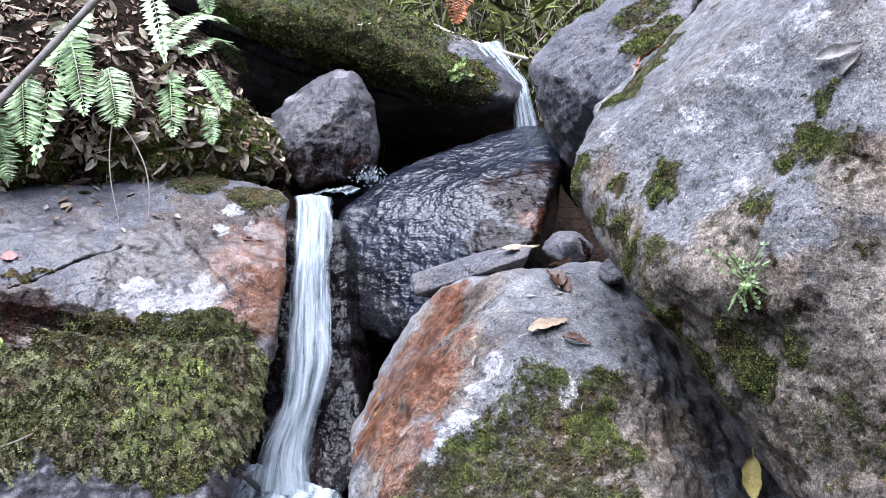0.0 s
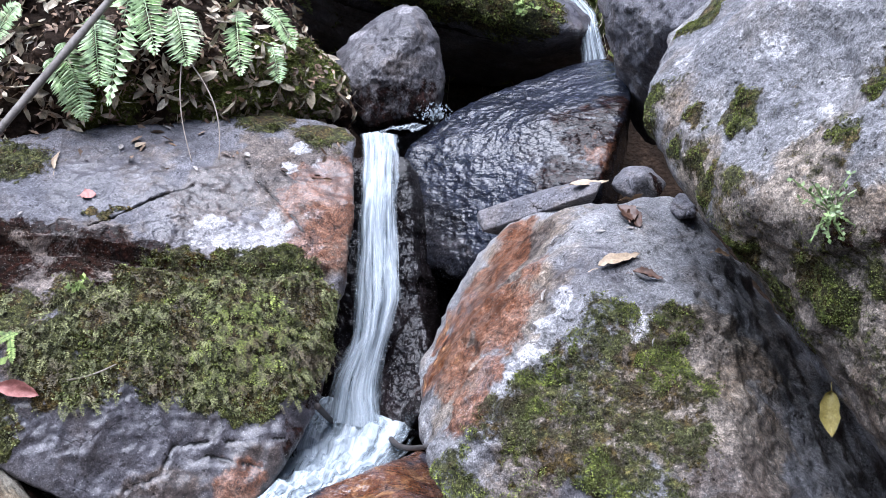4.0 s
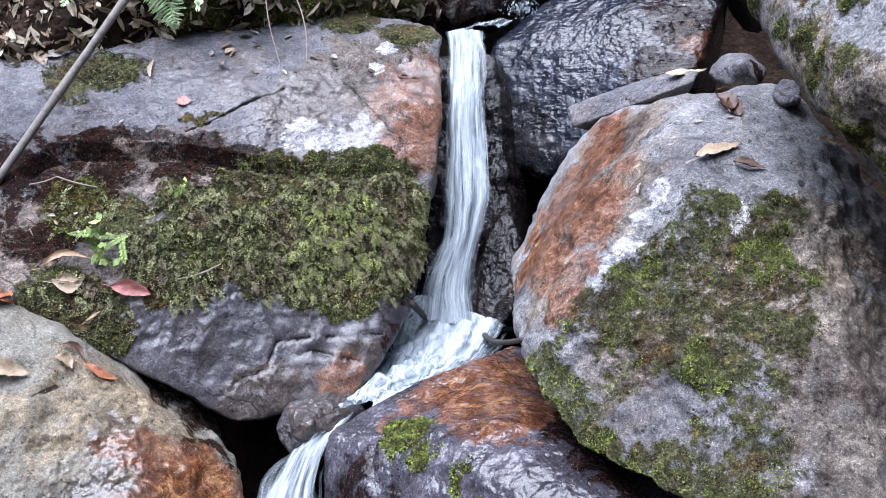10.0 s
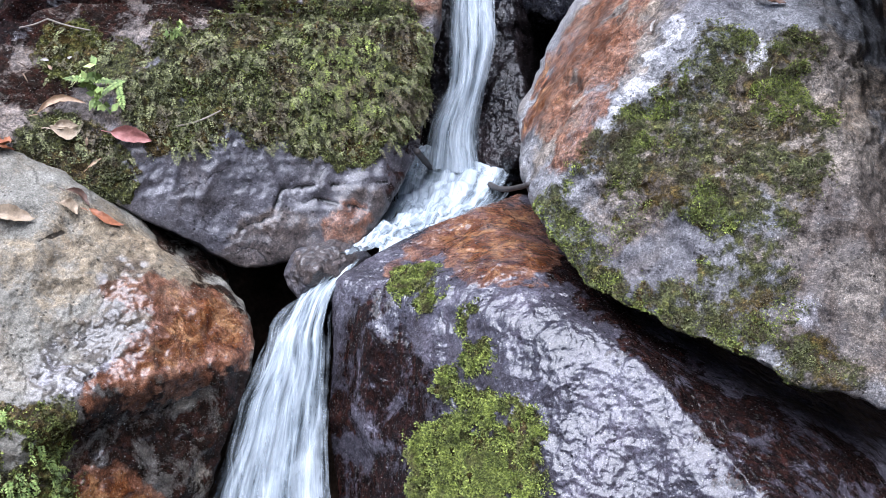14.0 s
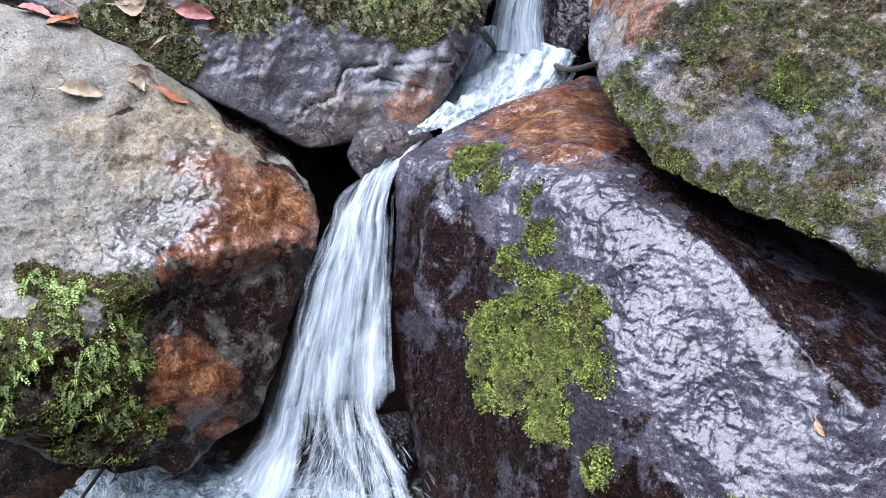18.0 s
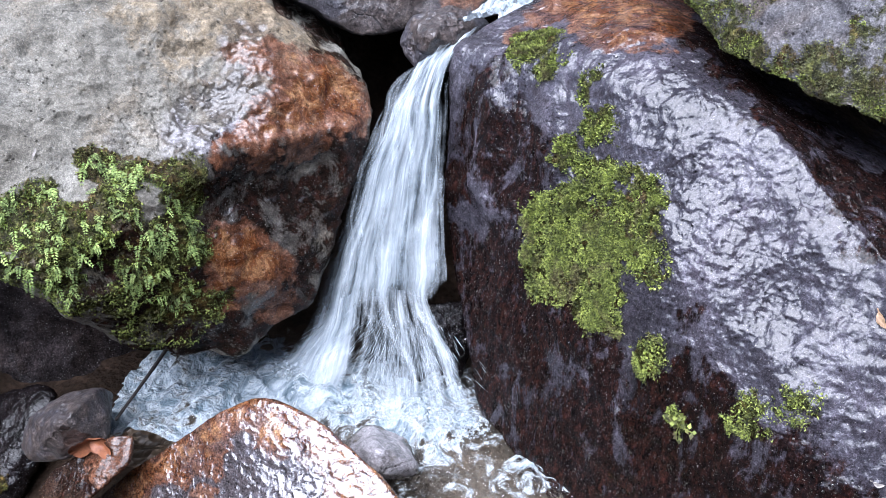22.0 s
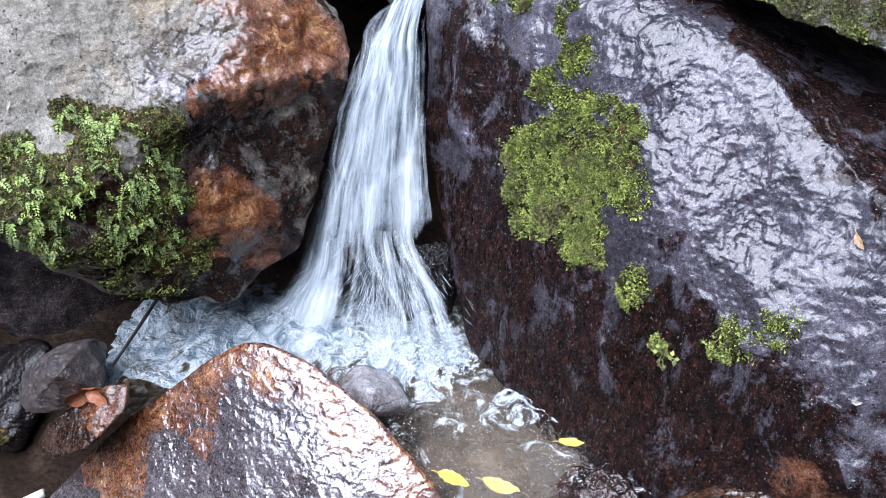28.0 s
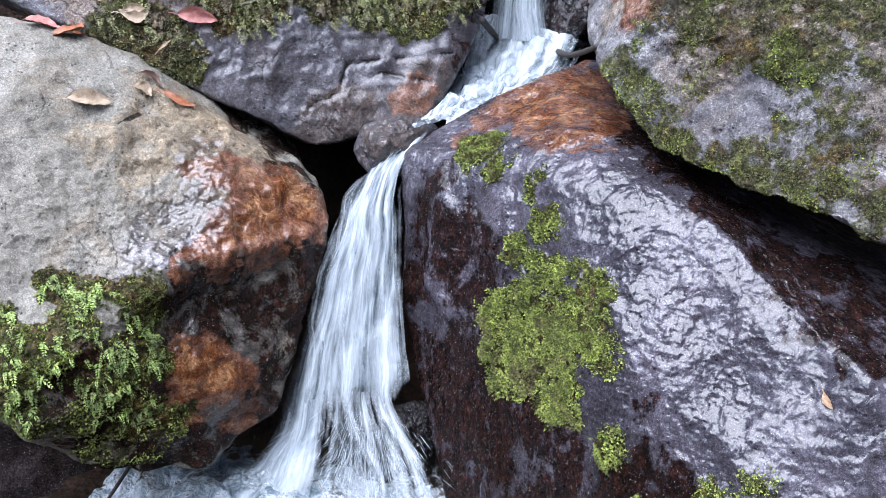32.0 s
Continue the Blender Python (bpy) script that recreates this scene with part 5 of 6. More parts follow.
def spread(key, channel, count, rng, least=0.45, where=None):
    """Random places on a boulder where it grows, with the surface's direction there."""
    r = ROCKS[key]
    v, t = r["v"], r["t"]
    a = v[t]
    area = np.linalg.norm(np.cross(a[:, 1] - a[:, 0], a[:, 2] - a[:, 0]), axis=1)
    q = r[channel][t].mean(1) if channel else np.ones(len(t))
    c = a.mean(1)
    wgt = area * np.clip(q - least, 0, 1)
    wgt = wgt * np.clip(r["clump"][t].mean(1), 0.2, 1) * (fractal(c, 40, 3, 77) > -0.45) * (c[:, 1] < r["mid"][1] + 0.35)
    if where is not None:
        wgt = wgt * where(c)
    i = rng.choice(len(t), count, p=wgt / wgt.sum())
    u = rng.dirichlet((1, 1, 1), count)
    return (a[i] * u[:, :, None]).sum(1), unit((r["n"][t[i]] * u[:, :, None]).sum(1))


def cover(key, count, size, material, label, name="moss", channel="moss", least=0.5, per=3, droop=0.0, slim=0.3, where=None, seed=5):
    """A mat of small shoots on a boulder."""
    rng = np.random.default_rng(seed)
    p, n = spread(key, channel, count, rng, least, where)
    p, n = np.repeat(p, per, 0), np.repeat(n, per, 0)
    k = len(p)
    way = unit(n * rng.uniform(0.2, 1.0, (k, 1)) + unit(rng.normal(size=(k, 3))) * 0.9 + np.array((0, 0, -droop)))
    side = unit(np.cross(way, unit(rng.normal(size=(k, 3)))))
    L = size * rng.uniform(0.5, 1.4, k)
    v, f = blades(p - n * 0.002, way, side, L, L * slim, 0.12)
    ob = new(name, mesh(name, v - ROCKS[key]["mid"], f, material, flat=True))
    ob.parent = ROCKS[key]["ob"]
    return tagged(ob, label, kind="stuff")


cover("centre", 40000, 0.0056, dull_moss, "dull olive moss on the boulder's front", least=0.3, per=2, where=lambda c: (fractal(c, 16, 3, 50) > 0.0) * 1.0)
cover("centre", 22000, 0.0058, bright_moss, "bright moss along the lower edge", seed=8, least=0.3, per=2, where=lambda c: ((c[:, 0] < 0.0) & (c[:, 2] < 1.25)) | (fractal(c, 8, 3, 3) > 0.3))
cover("slab", 56000, 0.0074, bright_moss, "cushion of bright green moss", least=0.25, per=2)
cover("left", 36000, 0.008, dull_moss, "hanging dull green moss", droop=0.6, least=0.35, per=2)
cover("left", 12000, 0.008, moss_mat, "dark green moss under the overhang", droop=0.8, seed=12, least=0.35, where=lambda c: c[:, 0] > -1.35)
cover("right", 22000, 0.005, moss_mat, "small tufts of moss", least=0.4, per=2)
cover("ochre", 11000, 0.007, bright_moss, "damp green moss", droop=0.4, least=0.3)
cover("bank", 7000, 0.016, moss_mat, "moss on the bank", slim=0.15)
cover("log", 9000, 0.011, moss_mat, "moss on the ledge", least=0.35)
cover("upper", 1500, 0.009, moss_mat, "thin moss")


def frond(name, base, tip, width, material, parent, sag=0.12, pairs=34, face=(0, -0.8, 0.6), seed=1, taper=0.75):
    """A fern frond: an arching stalk with two rows of leaflets."""
    rng = np.random.default_rng(seed)
    a, b = np.array(base, float), np.array(tip, float)
    s = np.linspace(0, 1, pairs)
    arch = np.linalg.norm(b - a) * sag
    spine = a + (b - a) * s[:, None] + np.outer(np.sin(np.pi * s), np.array((0, -0.35, 1.0))) * arch
    along_ = unit(np.gradient(spine, axis=0))
    side = unit(np.cross(along_, unit(np.array(face, float))))
    size = width / 2 * np.where(s < 0.15, 0.55 + 3 * s, 1) * (1 - np.clip((s - taper) / (1 - taper), 0, 1) ** 1.5 * 0.85) * rng.uniform(0.85, 1.1, pairs)
    V, F, k = [], [], 0
    for sgn in (1, -1):
        way = unit(side * sgn + along_ * 0.25 + np.array((0, 0, -0.22)) + 0.08 * rng.normal(size=(pairs, 3)))
        gap = np.linalg.norm(b - a) / pairs
        v, f = blades(spine, way, along_, size, np.full(pairs, gap * 0.78), 0.1)
        V.append(v), F.append(f + k)
        k += len(v)
    w = 0.0022
    stalk = np.concatenate([spine + side * w * (1.2 - s[:, None]), spine - side * w * (1.2 - s[:, None])])
    i = np.arange(pairs - 1)
    F.append(np.stack([i, i + 1, i + 1 + pairs, i + pairs], 1) + k)
    V.append(stalk)
    ob = new(name, mesh(name, np.concatenate(V) - PLACE[parent], np.concatenate(F), material, flat=True))
    ob.parent = parent
    return ob


PLACE = {}


def plant(name, at, label, category):
    ob = tagged(new(name), label, category)
    ob.location = at
    PLACE[ob] = np.array(at, float)
    return ob


def fern(at, fronds, label, material, width=0.15, **more):
    ob = plant("fern", at, label, "fern")
    for k, (a, b) in enumerate(fronds):
        frond("frond", a, b, width, material, ob, seed=k, **more)
    return ob


fern((-1.552, 3.011, 2.798), [((-1.552, 3.013, 2.832), (-1.52, 2.691, 2.211)), ((-1.561, 2.912, 2.72), (-1.39, 2.743, 2.39)), ((-1.615, 2.737, 2.52), (-1.56, 2.695, 2.268)),
     ((-1.401, 2.906, 2.596), (-1.309, 2.821, 2.368))], "pale green sword fern hanging from the bank", fern_mat)
fern((-1.275, 3.156, 2.698), [((-1.726, 3.829, 3.283), (-1.246, 3.037, 2.673)), ((-1.313, 3.131, 2.734), (-1.232, 3.702, 3.049)), ((-1.242, 3.239, 2.759), (-1.265, 4.133, 2.937)),
     ((-1.261, 3.128, 2.645), (-1.169, 2.97, 2.369))], "green sword fern with arching fronds", fern_mat, width=0.125)
fern((-1.163, 3.291, 2.696), [((-1.185, 3.234, 2.69), (-1.024, 3.143, 2.511)), ((-1.11, 3.112, 2.523), (-1.051, 3.058, 2.36)), ((-1.372, 3.661, 3.194), (-1.311, 3.673, 3.084))], "small sword fern on the edge of the bank", fern_mat, width=0.09)
fern((-1.654, 2.704, 2.393), [((-1.688, 2.662, 2.4), (-1.613, 2.713, 2.149)), ((-1.939, 2.681, 2.422), (-1.862, 2.688, 2.54)), ((-1.732, 2.658, 2.341), (-1.63, 2.722, 2.153)), ((-1.911, 2.674, 2.382), (-1.957, 2.571, 2.206))], "half dry sword fern low on the bank", fern_mat, width=0.115)
fern((-1.482, 2.167, 1.425), [((-1.512, 2.187, 1.463), (-1.64, 2.142, 1.473)), ((-1.487, 2.204, 1.471), (-1.536, 2.128, 1.419)), ((-1.508, 2.194, 1.471), (-1.46, 2.142, 1.393))], "small bright fern on the mossy boulder", green_mat, width=0.03, sag=0.05, pairs=16)


def frondlets(key, count, size, material, label, name, where, seed, droop=0.9, channel="moss"):
    """Many little drooping fern leaves growing together on a boulder."""
    rng = np.random.default_rng(seed)
    p, n = spread(key, channel, count, rng, 0.3, where)
    V, F, k = [], [], 0
    for a, m in zip(p, n):
        way = unit(m * 0.7 + np.array((rng.normal() * 0.5, 0, -droop)) + 0.3 * rng.normal(size=3))
        side = unit(np.cross(way, m + 0.2 * rng.normal(size=3)))
        L, j = size * rng.uniform(0.5, 1.3), 6
        s = np.linspace(0.1, 0.95, j)
        spine = a + m * 0.004 + np.outer(s, way) * L + np.outer(s * s, (0, 0, -0.3 * L))
        for sgn in (1, -1):
            v, f = blades(spine, unit(side * sgn + way * 0.6 + 0.15 * rng.normal(size=(j, 3))), np.repeat(way[None], j, 0), L * 0.42 * (1.1 - 0.7 * s), np.full(j, L * 0.09))
            V.append(v), F.append(f + k)
            k += len(v)
    ob = new(name, mesh(name, np.concatenate(V) - ROCKS[key]["mid"], np.concatenate(F), material, flat=True))
    ob.parent = ROCKS[key]["ob"]
    return tagged(ob, label, kind="stuff")


frondlets("left", 1100, 0.024, dull_moss, "drooping filmy ferns on the mossy face", "filmy_fern", lambda c: (c[:, 2] < 1.66) & (c[:, 2] > 1.25) & (c[:, 0] > -1.75), 21)
frondlets("left", 260, 0.028, moss_mat, "greener tuft of filmy fern", "filmy_fern", lambda c: np.linalg.norm(c - (-0.952, 2.495, 1.47), axis=1) < 0.17, 22)
frondlets("ochre", 170, 0.026, green_mat, "bright maidenhair fern on the boulder's side", "small_fern", lambda c: (np.linalg.norm(c - (-1.418, 1.403, 0.703), axis=1) < 0.14) | (np.linalg.norm(c - (-1.508, 1.314, 0.66), axis=1) < 0.16), 23)
frondlets("ochre", 90, 0.022, green_mat, "thin fern leaves on the damp side", "small_fern", lambda c: np.linalg.norm(c - (-1.339, 1.47, 0.544), axis=1) < 0.15, 24)


def herb(at, out, count, size, material, label, seed, spread_=0.09):
    """A small herb: thin stems with pairs of oval leaves."""
    rng = np.random.default_rng(seed)
    ob = plant("herb", at, label, "plant")
    a, m = np.array(at, float), unit(np.array(out, float))
    V, F, k = [], [], 0
    for _ in range(count):
        end = a + m * rng.uniform(0.02, 0.06) + spread_ * rng.normal(size=3) * (1, 0.3, 1)
        mid = (a + end) / 2 + m * 0.02
        sd = unit(np.cross(end - a, m)) * 0.0012
        stem = np.stack([a - sd, a + sd, mid + sd, mid - sd, end + sd, end - sd])
        new("stem", mesh("stem", stem - a, [(0, 1, 2, 3), (3, 2, 4, 5)], material, flat=True)).parent = ob
        for q in (0.5, 0.75, 1.0):
            c = a + (end - a) * q + m * 0.02 * (1 - q)
            for _ in range(2):
                way = unit(rng.normal(size=3) + m * 0.4)
                v, f = blades(c[None], way[None], unit(np.cross(way, m + 0.3 * rng.normal(size=3)))[None], np.array([size * rng.uniform(0.7, 1.3)]), np.array([size * 0.36]))
                V.append(v), F.append(f + k)
                k += 4
    leaves = new("leaves", mesh("leaves", np.concatenate(V) - a, np.concatenate(F), material, flat=True))
    leaves.parent = ob
    tagged(leaves, kind="stuff")
    return ob


herb((0.499, 1.631, 1.835), (-0.6, -0.7, 0.3), 26, 0.0105, herb_mat, "leafy light green herb on the leaning boulder", 31, 0.03)
herb((-1.384, 2.356, 1.619), (0, -0.9, -0.2), 5, 0.018, green_mat, "tiny yellow green herb hanging under the overhang", 32, 0.02)
herb((-0.187, 3.705, 2.844), (0, -0.9, 0.1), 6, 0.03, green_mat, "small green herb on the ledge", 33, 0.04)
herb((-1.108, 4.161, 2.926), (0, -0.9, 0.2), 3, 0.02, moss_mat, "single thin herb beside the hollow", 34, 0.05)
herb((-0.097, 1.518, 0.347), (-0.3, -0.8, 0.3), 8, 0.014, moss_mat, "tiny blue green herb on the wet slab", 35, 0.02)
herb((-1.536, 2.156, 1.423), (0, -0.9, 0.1), 6, 0.03, green_mat, "bright leafy herb low on the boulder", 36, 0.04)


# ---- fallen leaves and wood ----
def leaf_material(name, a, b):
    n = Nodes(name)
    c = n.ramp(n.noise(60, 6, 0.7), (0.3, a), (0.7, b))
    c = n.mix(0.6, c, n.ramp(n.noise(220, 3), (0.3, 0.65), (0.7, 1.2)), "MULTIPLY")
    return n.finish(c, 0.55, n.bump(n.noise(120, 4), 0.3, 0.002))


LEAF = {
    "cream": leaf_material("cream_leaf", (0.22, 0.16, 0.1), (0.4, 0.31, 0.21)),
    "white": leaf_material("bleached_leaf", (0.16, 0.14, 0.12), (0.36, 0.33, 0.3)),
    "brown": leaf_material("brown_leaf", (0.04, 0.02, 0.013), (0.13, 0.065, 0.04)),
    "tan": leaf_material("tan_leaf", (0.2, 0.11, 0.055), (0.38, 0.26, 0.15)),
    "pink": leaf_material("pink_leaf", (0.28, 0.1, 0.085), (0.42, 0.18, 0.15)),
    "orange": leaf_material("orange_leaf", (0.2, 0.065, 0.03), (0.36, 0.14, 0.06)),
    "yellow": leaf_material("yellow_leaf", (0.36, 0.28, 0.03), (0.52, 0.44, 0.08)),
    "olive": leaf_material("fading_leaf", (0.3, 0.24, 0.06), (0.46, 0.38, 0.13)),
}


def fallen_leaf(tint, a, b, wide=0.3, curl=0.25, label="", out=None):
    """A fallen leaf lying between two points: an oval blade with a midrib and a curl, and its stalk."""
    a, b = np.array(a, float), np.array(b, float)
    if tint == "white" and not label:
        a, b, wide = a * 0.8 + b * 0.2, a * 0.2 + b * 0.8, wide * 0.8
    L = np.linalg.norm(b - a)
    best, out_ = 9, np.array((0, -0.6, 0.8))
    for r in ROCKS.values():
        d = np.linalg.norm(r["v"] - (a + b) / 2, axis=1)
        if d.min() < best:
            best = d.min()
            out_ = r["n"][d < best + 0.015].mean(0)
            under = r["v"][d < max(best + 0.004, 0.45 * L)]
    m = unit(np.array(out, float) if out else out_)
    if best < 0.07 and out is None:
        rise = min(max(((under - (a + b) / 2) @ m).max(), -0.06), 0.06)
        a, b = a + m * (rise - 0.006), b + m * (rise - 0.006)
    x = (b - a) / L
    y = unit(np.cross(m, x))
    m = np.cross(x, y)
    s, u = np.linspace(0, 1, 13), np.linspace(-1, 1, 7)
    rng = np.random.default_rng(int(abs(a[0]) * 9999))
    half = wide / 2 * L * np.sin(np.pi * s**0.85) ** 0.8 * (1 + 0.09 * rng.normal(size=13).clip(-1, 1))
    skew = rng.normal(0, 0.12) * np.sin(np.pi * s) * L
    wave = rng.normal(0, 0.05, (13, 7)) * L * wide
    p = []
    for k in range(13):
        lift = 0.010 + curl * L * (0.5 * (s[k] - 0.5) ** 2 + 0.12 * math.sin(5 * s[k]))
        p.append(np.outer(np.full(7, (s[k] - 0.5) * L), x) + np.outer(u * half[k] + skew[k], y) + np.outer(lift + wave[k] + curl * half[k] * (0.9 * u * u - 0.15 * (np.abs(u) < 0.1)), m))
    p = np.concatenate(p)
    i = np.arange(91).reshape(13, 7)
    f = np.stack([i[:-1, :-1], i[:-1, 1:], i[1:, 1:], i[1:, :-1]], -1).reshape(-1, 4)
    ob = tagged(new("leaf", mesh("leaf", p, f, LEAF[tint])), label or f"fallen {tint} leaf lying on a boulder", "leaf", "fallen leaves")
    ob.location = (a + b) / 2
    st = np.concatenate([np.outer(np.array([-0.5, -0.62, -0.72]) * L, x) + np.outer(np.array([0.006, 0.008, 0.004]), m) + y * w for w in (-0.0012, 0.0012)])
    new("stalk", mesh("stalk", st, [(0, 1, 4, 3), (1, 2, 5, 4)], LEAF[tint])).parent = ob
    return ob


fallen_leaf("cream", (0.106, 2.238, 1.708), (0.218, 2.294, 1.75), 0.32, 0.3, "large cream leaf lying on the boulder's top")
fallen_leaf("brown", (0.196, 2.237, 1.703), (0.272, 2.224, 1.692), 0.4, 0.5, "curled dark brown leaf beside the cream leaf")
fallen_leaf("white", (0.094, 2.417, 1.818), (0.146, 2.399, 1.822), 0.3, 0.2)
fallen_leaf("brown", (0.17, 2.488, 1.88), (0.2, 2.409, 1.836), 0.6, 0.6)
fallen_leaf("brown", (0.204, 2.467, 1.875), (0.23, 2.412, 1.833), 0.6, 0.6)
fallen_leaf("white", (0.181, 2.396, 1.825), (0.22, 2.407, 1.83), 0.5, 0.3)
fallen_leaf("cream", (0.035, 2.718, 1.964), (0.16, 2.735, 1.985), 0.3, 0.3, "pinkish cream leaf tucked under the stone bar", (0, -0.5, 0.85))
fallen_leaf("tan", (0.175, 2.62, 1.955), (0.225, 2.64, 1.965), 0.5, 0.5)
fallen_leaf("white", (0.19, 2.512, 1.895), (0.255, 2.523, 1.89), 0.4, 0.3)
fallen_leaf("tan", (0.232, 2.759, 1.945), (0.266, 2.744, 1.962), 0.5, 0.4)
fallen_leaf("white", (-0.014, 2.257, 1.661), (-0.033, 2.219, 1.611), 0.45, 0.5)
fallen_leaf("orange", (-0.33, 2.551, 1.454), (-0.309, 2.557, 1.492), 0.35, 0.2)
fallen_leaf("tan", (0.43, 2.415, 1.77), (0.476, 2.448, 1.761), 0.5, 0.3)
fallen_leaf("white", (0.238, 2.099, 1.53), (0.247, 2.102, 1.561), 0.2, 0.2)
fallen_leaf("white", (0.477, 2.14, 1.456), (0.51, 2.158, 1.45), 0.5, 0.2)
fallen_leaf("white", (0.033, 2.312, 1.748), (0.056, 2.318, 1.754), 0.4, 0.2)
fallen_leaf("olive", (0.577, 1.86, 1.48), (0.572, 1.83, 1.39), 0.42, 0.6, "yellow leaf caught in the gap between boulders", (-0.3, -0.9, 0.3))
fallen_leaf("pink", (-1.535, 2.567, 1.877), (-1.49, 2.585, 1.879), 1.0, 0.05, "round pink leaf stuck to the boulder")
fallen_leaf("pink", (-1.501, 2.135, 1.327), (-1.398, 2.178, 1.301), 0.4, 0.4, "pinkish dry leaf on the mossy shelf")
fallen_leaf("cream", (-1.647, 2.067, 1.342), (-1.575, 2.121, 1.348), 0.4, 0.4)
fallen_leaf("tan", (-1.688, 2.083, 1.373), (-1.569, 2.139, 1.401), 0.16, 0.3)
fallen_leaf("cream", (-1.525, 1.912, 1.162), (-1.481, 1.924, 1.131), 0.6, 0.5)
fallen_leaf("orange", (-1.468, 1.952, 1.137), (-1.392, 1.988, 1.092), 0.3, 0.4, "reddish brown leaf at the edge of the buff boulder")
fallen_leaf("brown", (-1.529, 1.945, 1.189), (-1.472, 1.963, 1.146), 0.3, 0.5)
fallen_leaf("white", (-1.742, 2.175, 1.521), (-1.708, 2.187, 1.517), 0.6, 0.2)
fallen_leaf("white", (-1.677, 2.211, 1.527), (-1.65, 2.213, 1.534), 0.6, 0.2)
fallen_leaf("cream", (-1.632, 1.777, 1.156), (-1.547, 1.844, 1.131), 0.42, 0.4, "pale lobed leaf on the buff boulder")
fallen_leaf("white", (-1.62, 1.808, 1.168), (-1.564, 1.828, 1.136), 0.22, 0.4)
fallen_leaf("white", (-1.343, 2.184, 1.263), (-1.315, 2.195, 1.246), 0.6, 0.3)
fallen_leaf("tan", (-1.542, 2.071, 1.23), (-1.512, 2.102, 1.258), 0.15, 0.2)
fallen_leaf("orange", (-1.758, 2.01, 1.323), (-1.712, 2.009, 1.286), 0.5, 0.5)
fallen_leaf("pink", (-1.836, 1.903, 1.329), (-1.743, 1.942, 1.308), 0.4, 0.5)
fallen_leaf("orange", (-1.747, 1.923, 1.303), (-1.722, 2.015, 1.328), 0.5, 0.5)
fallen_leaf("cream", (-1.639, 2.069, 1.336), (-1.584, 2.117, 1.334), 0.4, 0.4)
fallen_leaf("white", (0.64, 1.689, 2.296), (0.696, 1.603, 2.305), 0.3, 0.5, "bleached curled leaf on the leaning boulder")
fallen_leaf("white", (0.667, 1.645, 2.253), (0.692, 1.607, 2.295), 0.35, 0.5, "bleached curled leaf on the leaning boulder")
fallen_leaf("white", (0.546, 1.949, 2.433), (0.585, 1.985, 2.475), 0.3, 0.2)
fallen_leaf("white", (0.485, 1.97, 2.374), (0.503, 1.963, 2.388), 0.4, 0.2)
fallen_leaf("white", (0.582, 2.339, 2.637), (0.622, 2.261, 2.646), 0.3, 0.2)
fallen_leaf("orange", (0.404, 2.4, 2.49), (0.464, 2.4, 2.56), 0.4, 0.5, "orange brown leaf caught in moss")
fallen_leaf("tan", (0.382, 2.42, 2.51), (0.417, 2.4, 2.48), 0.4, 0.5)
fallen_leaf("cream", (0.418, 2.36, 2.43), (0.436, 2.36, 2.47), 0.6, 0.4)
fallen_leaf("tan", (0.226, 1.553, 0.676), (0.243, 1.53, 0.654), 0.4, 0.3)
fallen_leaf("white", (0.253, 1.389, 0.406), (0.289, 1.386, 0.406), 0.5, 0.2)
fallen_leaf("white", (-1.595, 1.366, 0.812), (-1.591, 1.393, 0.847), 0.25, 0.2)
fallen_leaf("orange", (-1.583, 1.241, 0.044), (-1.484, 1.278, 0.081), 0.5, 0.6, "orange dead leaf between two stones")
fallen_leaf("orange", (-1.546, 1.255, 0.098), (-1.481, 1.238, 0.053), 0.4, 0.6)
fallen_leaf("white", (-1.383, 2.905, 2.138), (-1.459, 2.943, 2.173), 0.2, 0.3)
fallen_leaf("white", (-1.51, 2.753, 2.042), (-1.529, 2.802, 2.084), 0.5, 0.3)
fallen_leaf("cream", (-1.472, 2.791, 2.063), (-1.445, 2.815, 2.085), 0.6, 0.4)
fallen_leaf("white", (-1.245, 2.758, 2.004), (-1.206, 2.726, 1.978), 0.4, 0.3)
fallen_leaf("white", (-1.116, 2.913, 2.074), (-1.071, 2.855, 2.043), 0.5, 0.3)
fallen_leaf("cream", (-1.662, 2.62, 1.954), (-1.691, 2.693, 2.025), 0.15, 0.2)
fallen_leaf("white", (-1.671, 2.439, 1.799), (-1.658, 2.463, 1.823), 0.4, 0.2)
fallen_leaf("white", (-2.047, 2.592, 2.038), (-1.997, 2.614, 2.044), 0.8, 0.4, "pale round leaf on the shelf")
fallen_leaf("cream", (-2.085, 2.586, 2.056), (-2.036, 2.573, 2.01), 0.6, 0.4)
for a, b, tint in (((-0.318, 1.49, 0.02), (-0.255, 1.5, 0.02), "yellow"), ((-0.569, 1.31, 0.02), (-0.484, 1.29, 0.02), "yellow"), ((-0.46, 1.32, 0.015), (-0.369, 1.31, 0.015), "olive")):
    fallen_leaf(tint, (*a[:2], 0.02), (*b[:2], 0.02), 0.45, 0.1, f"{tint} leaf floating on the pool", (0, 0, 1))


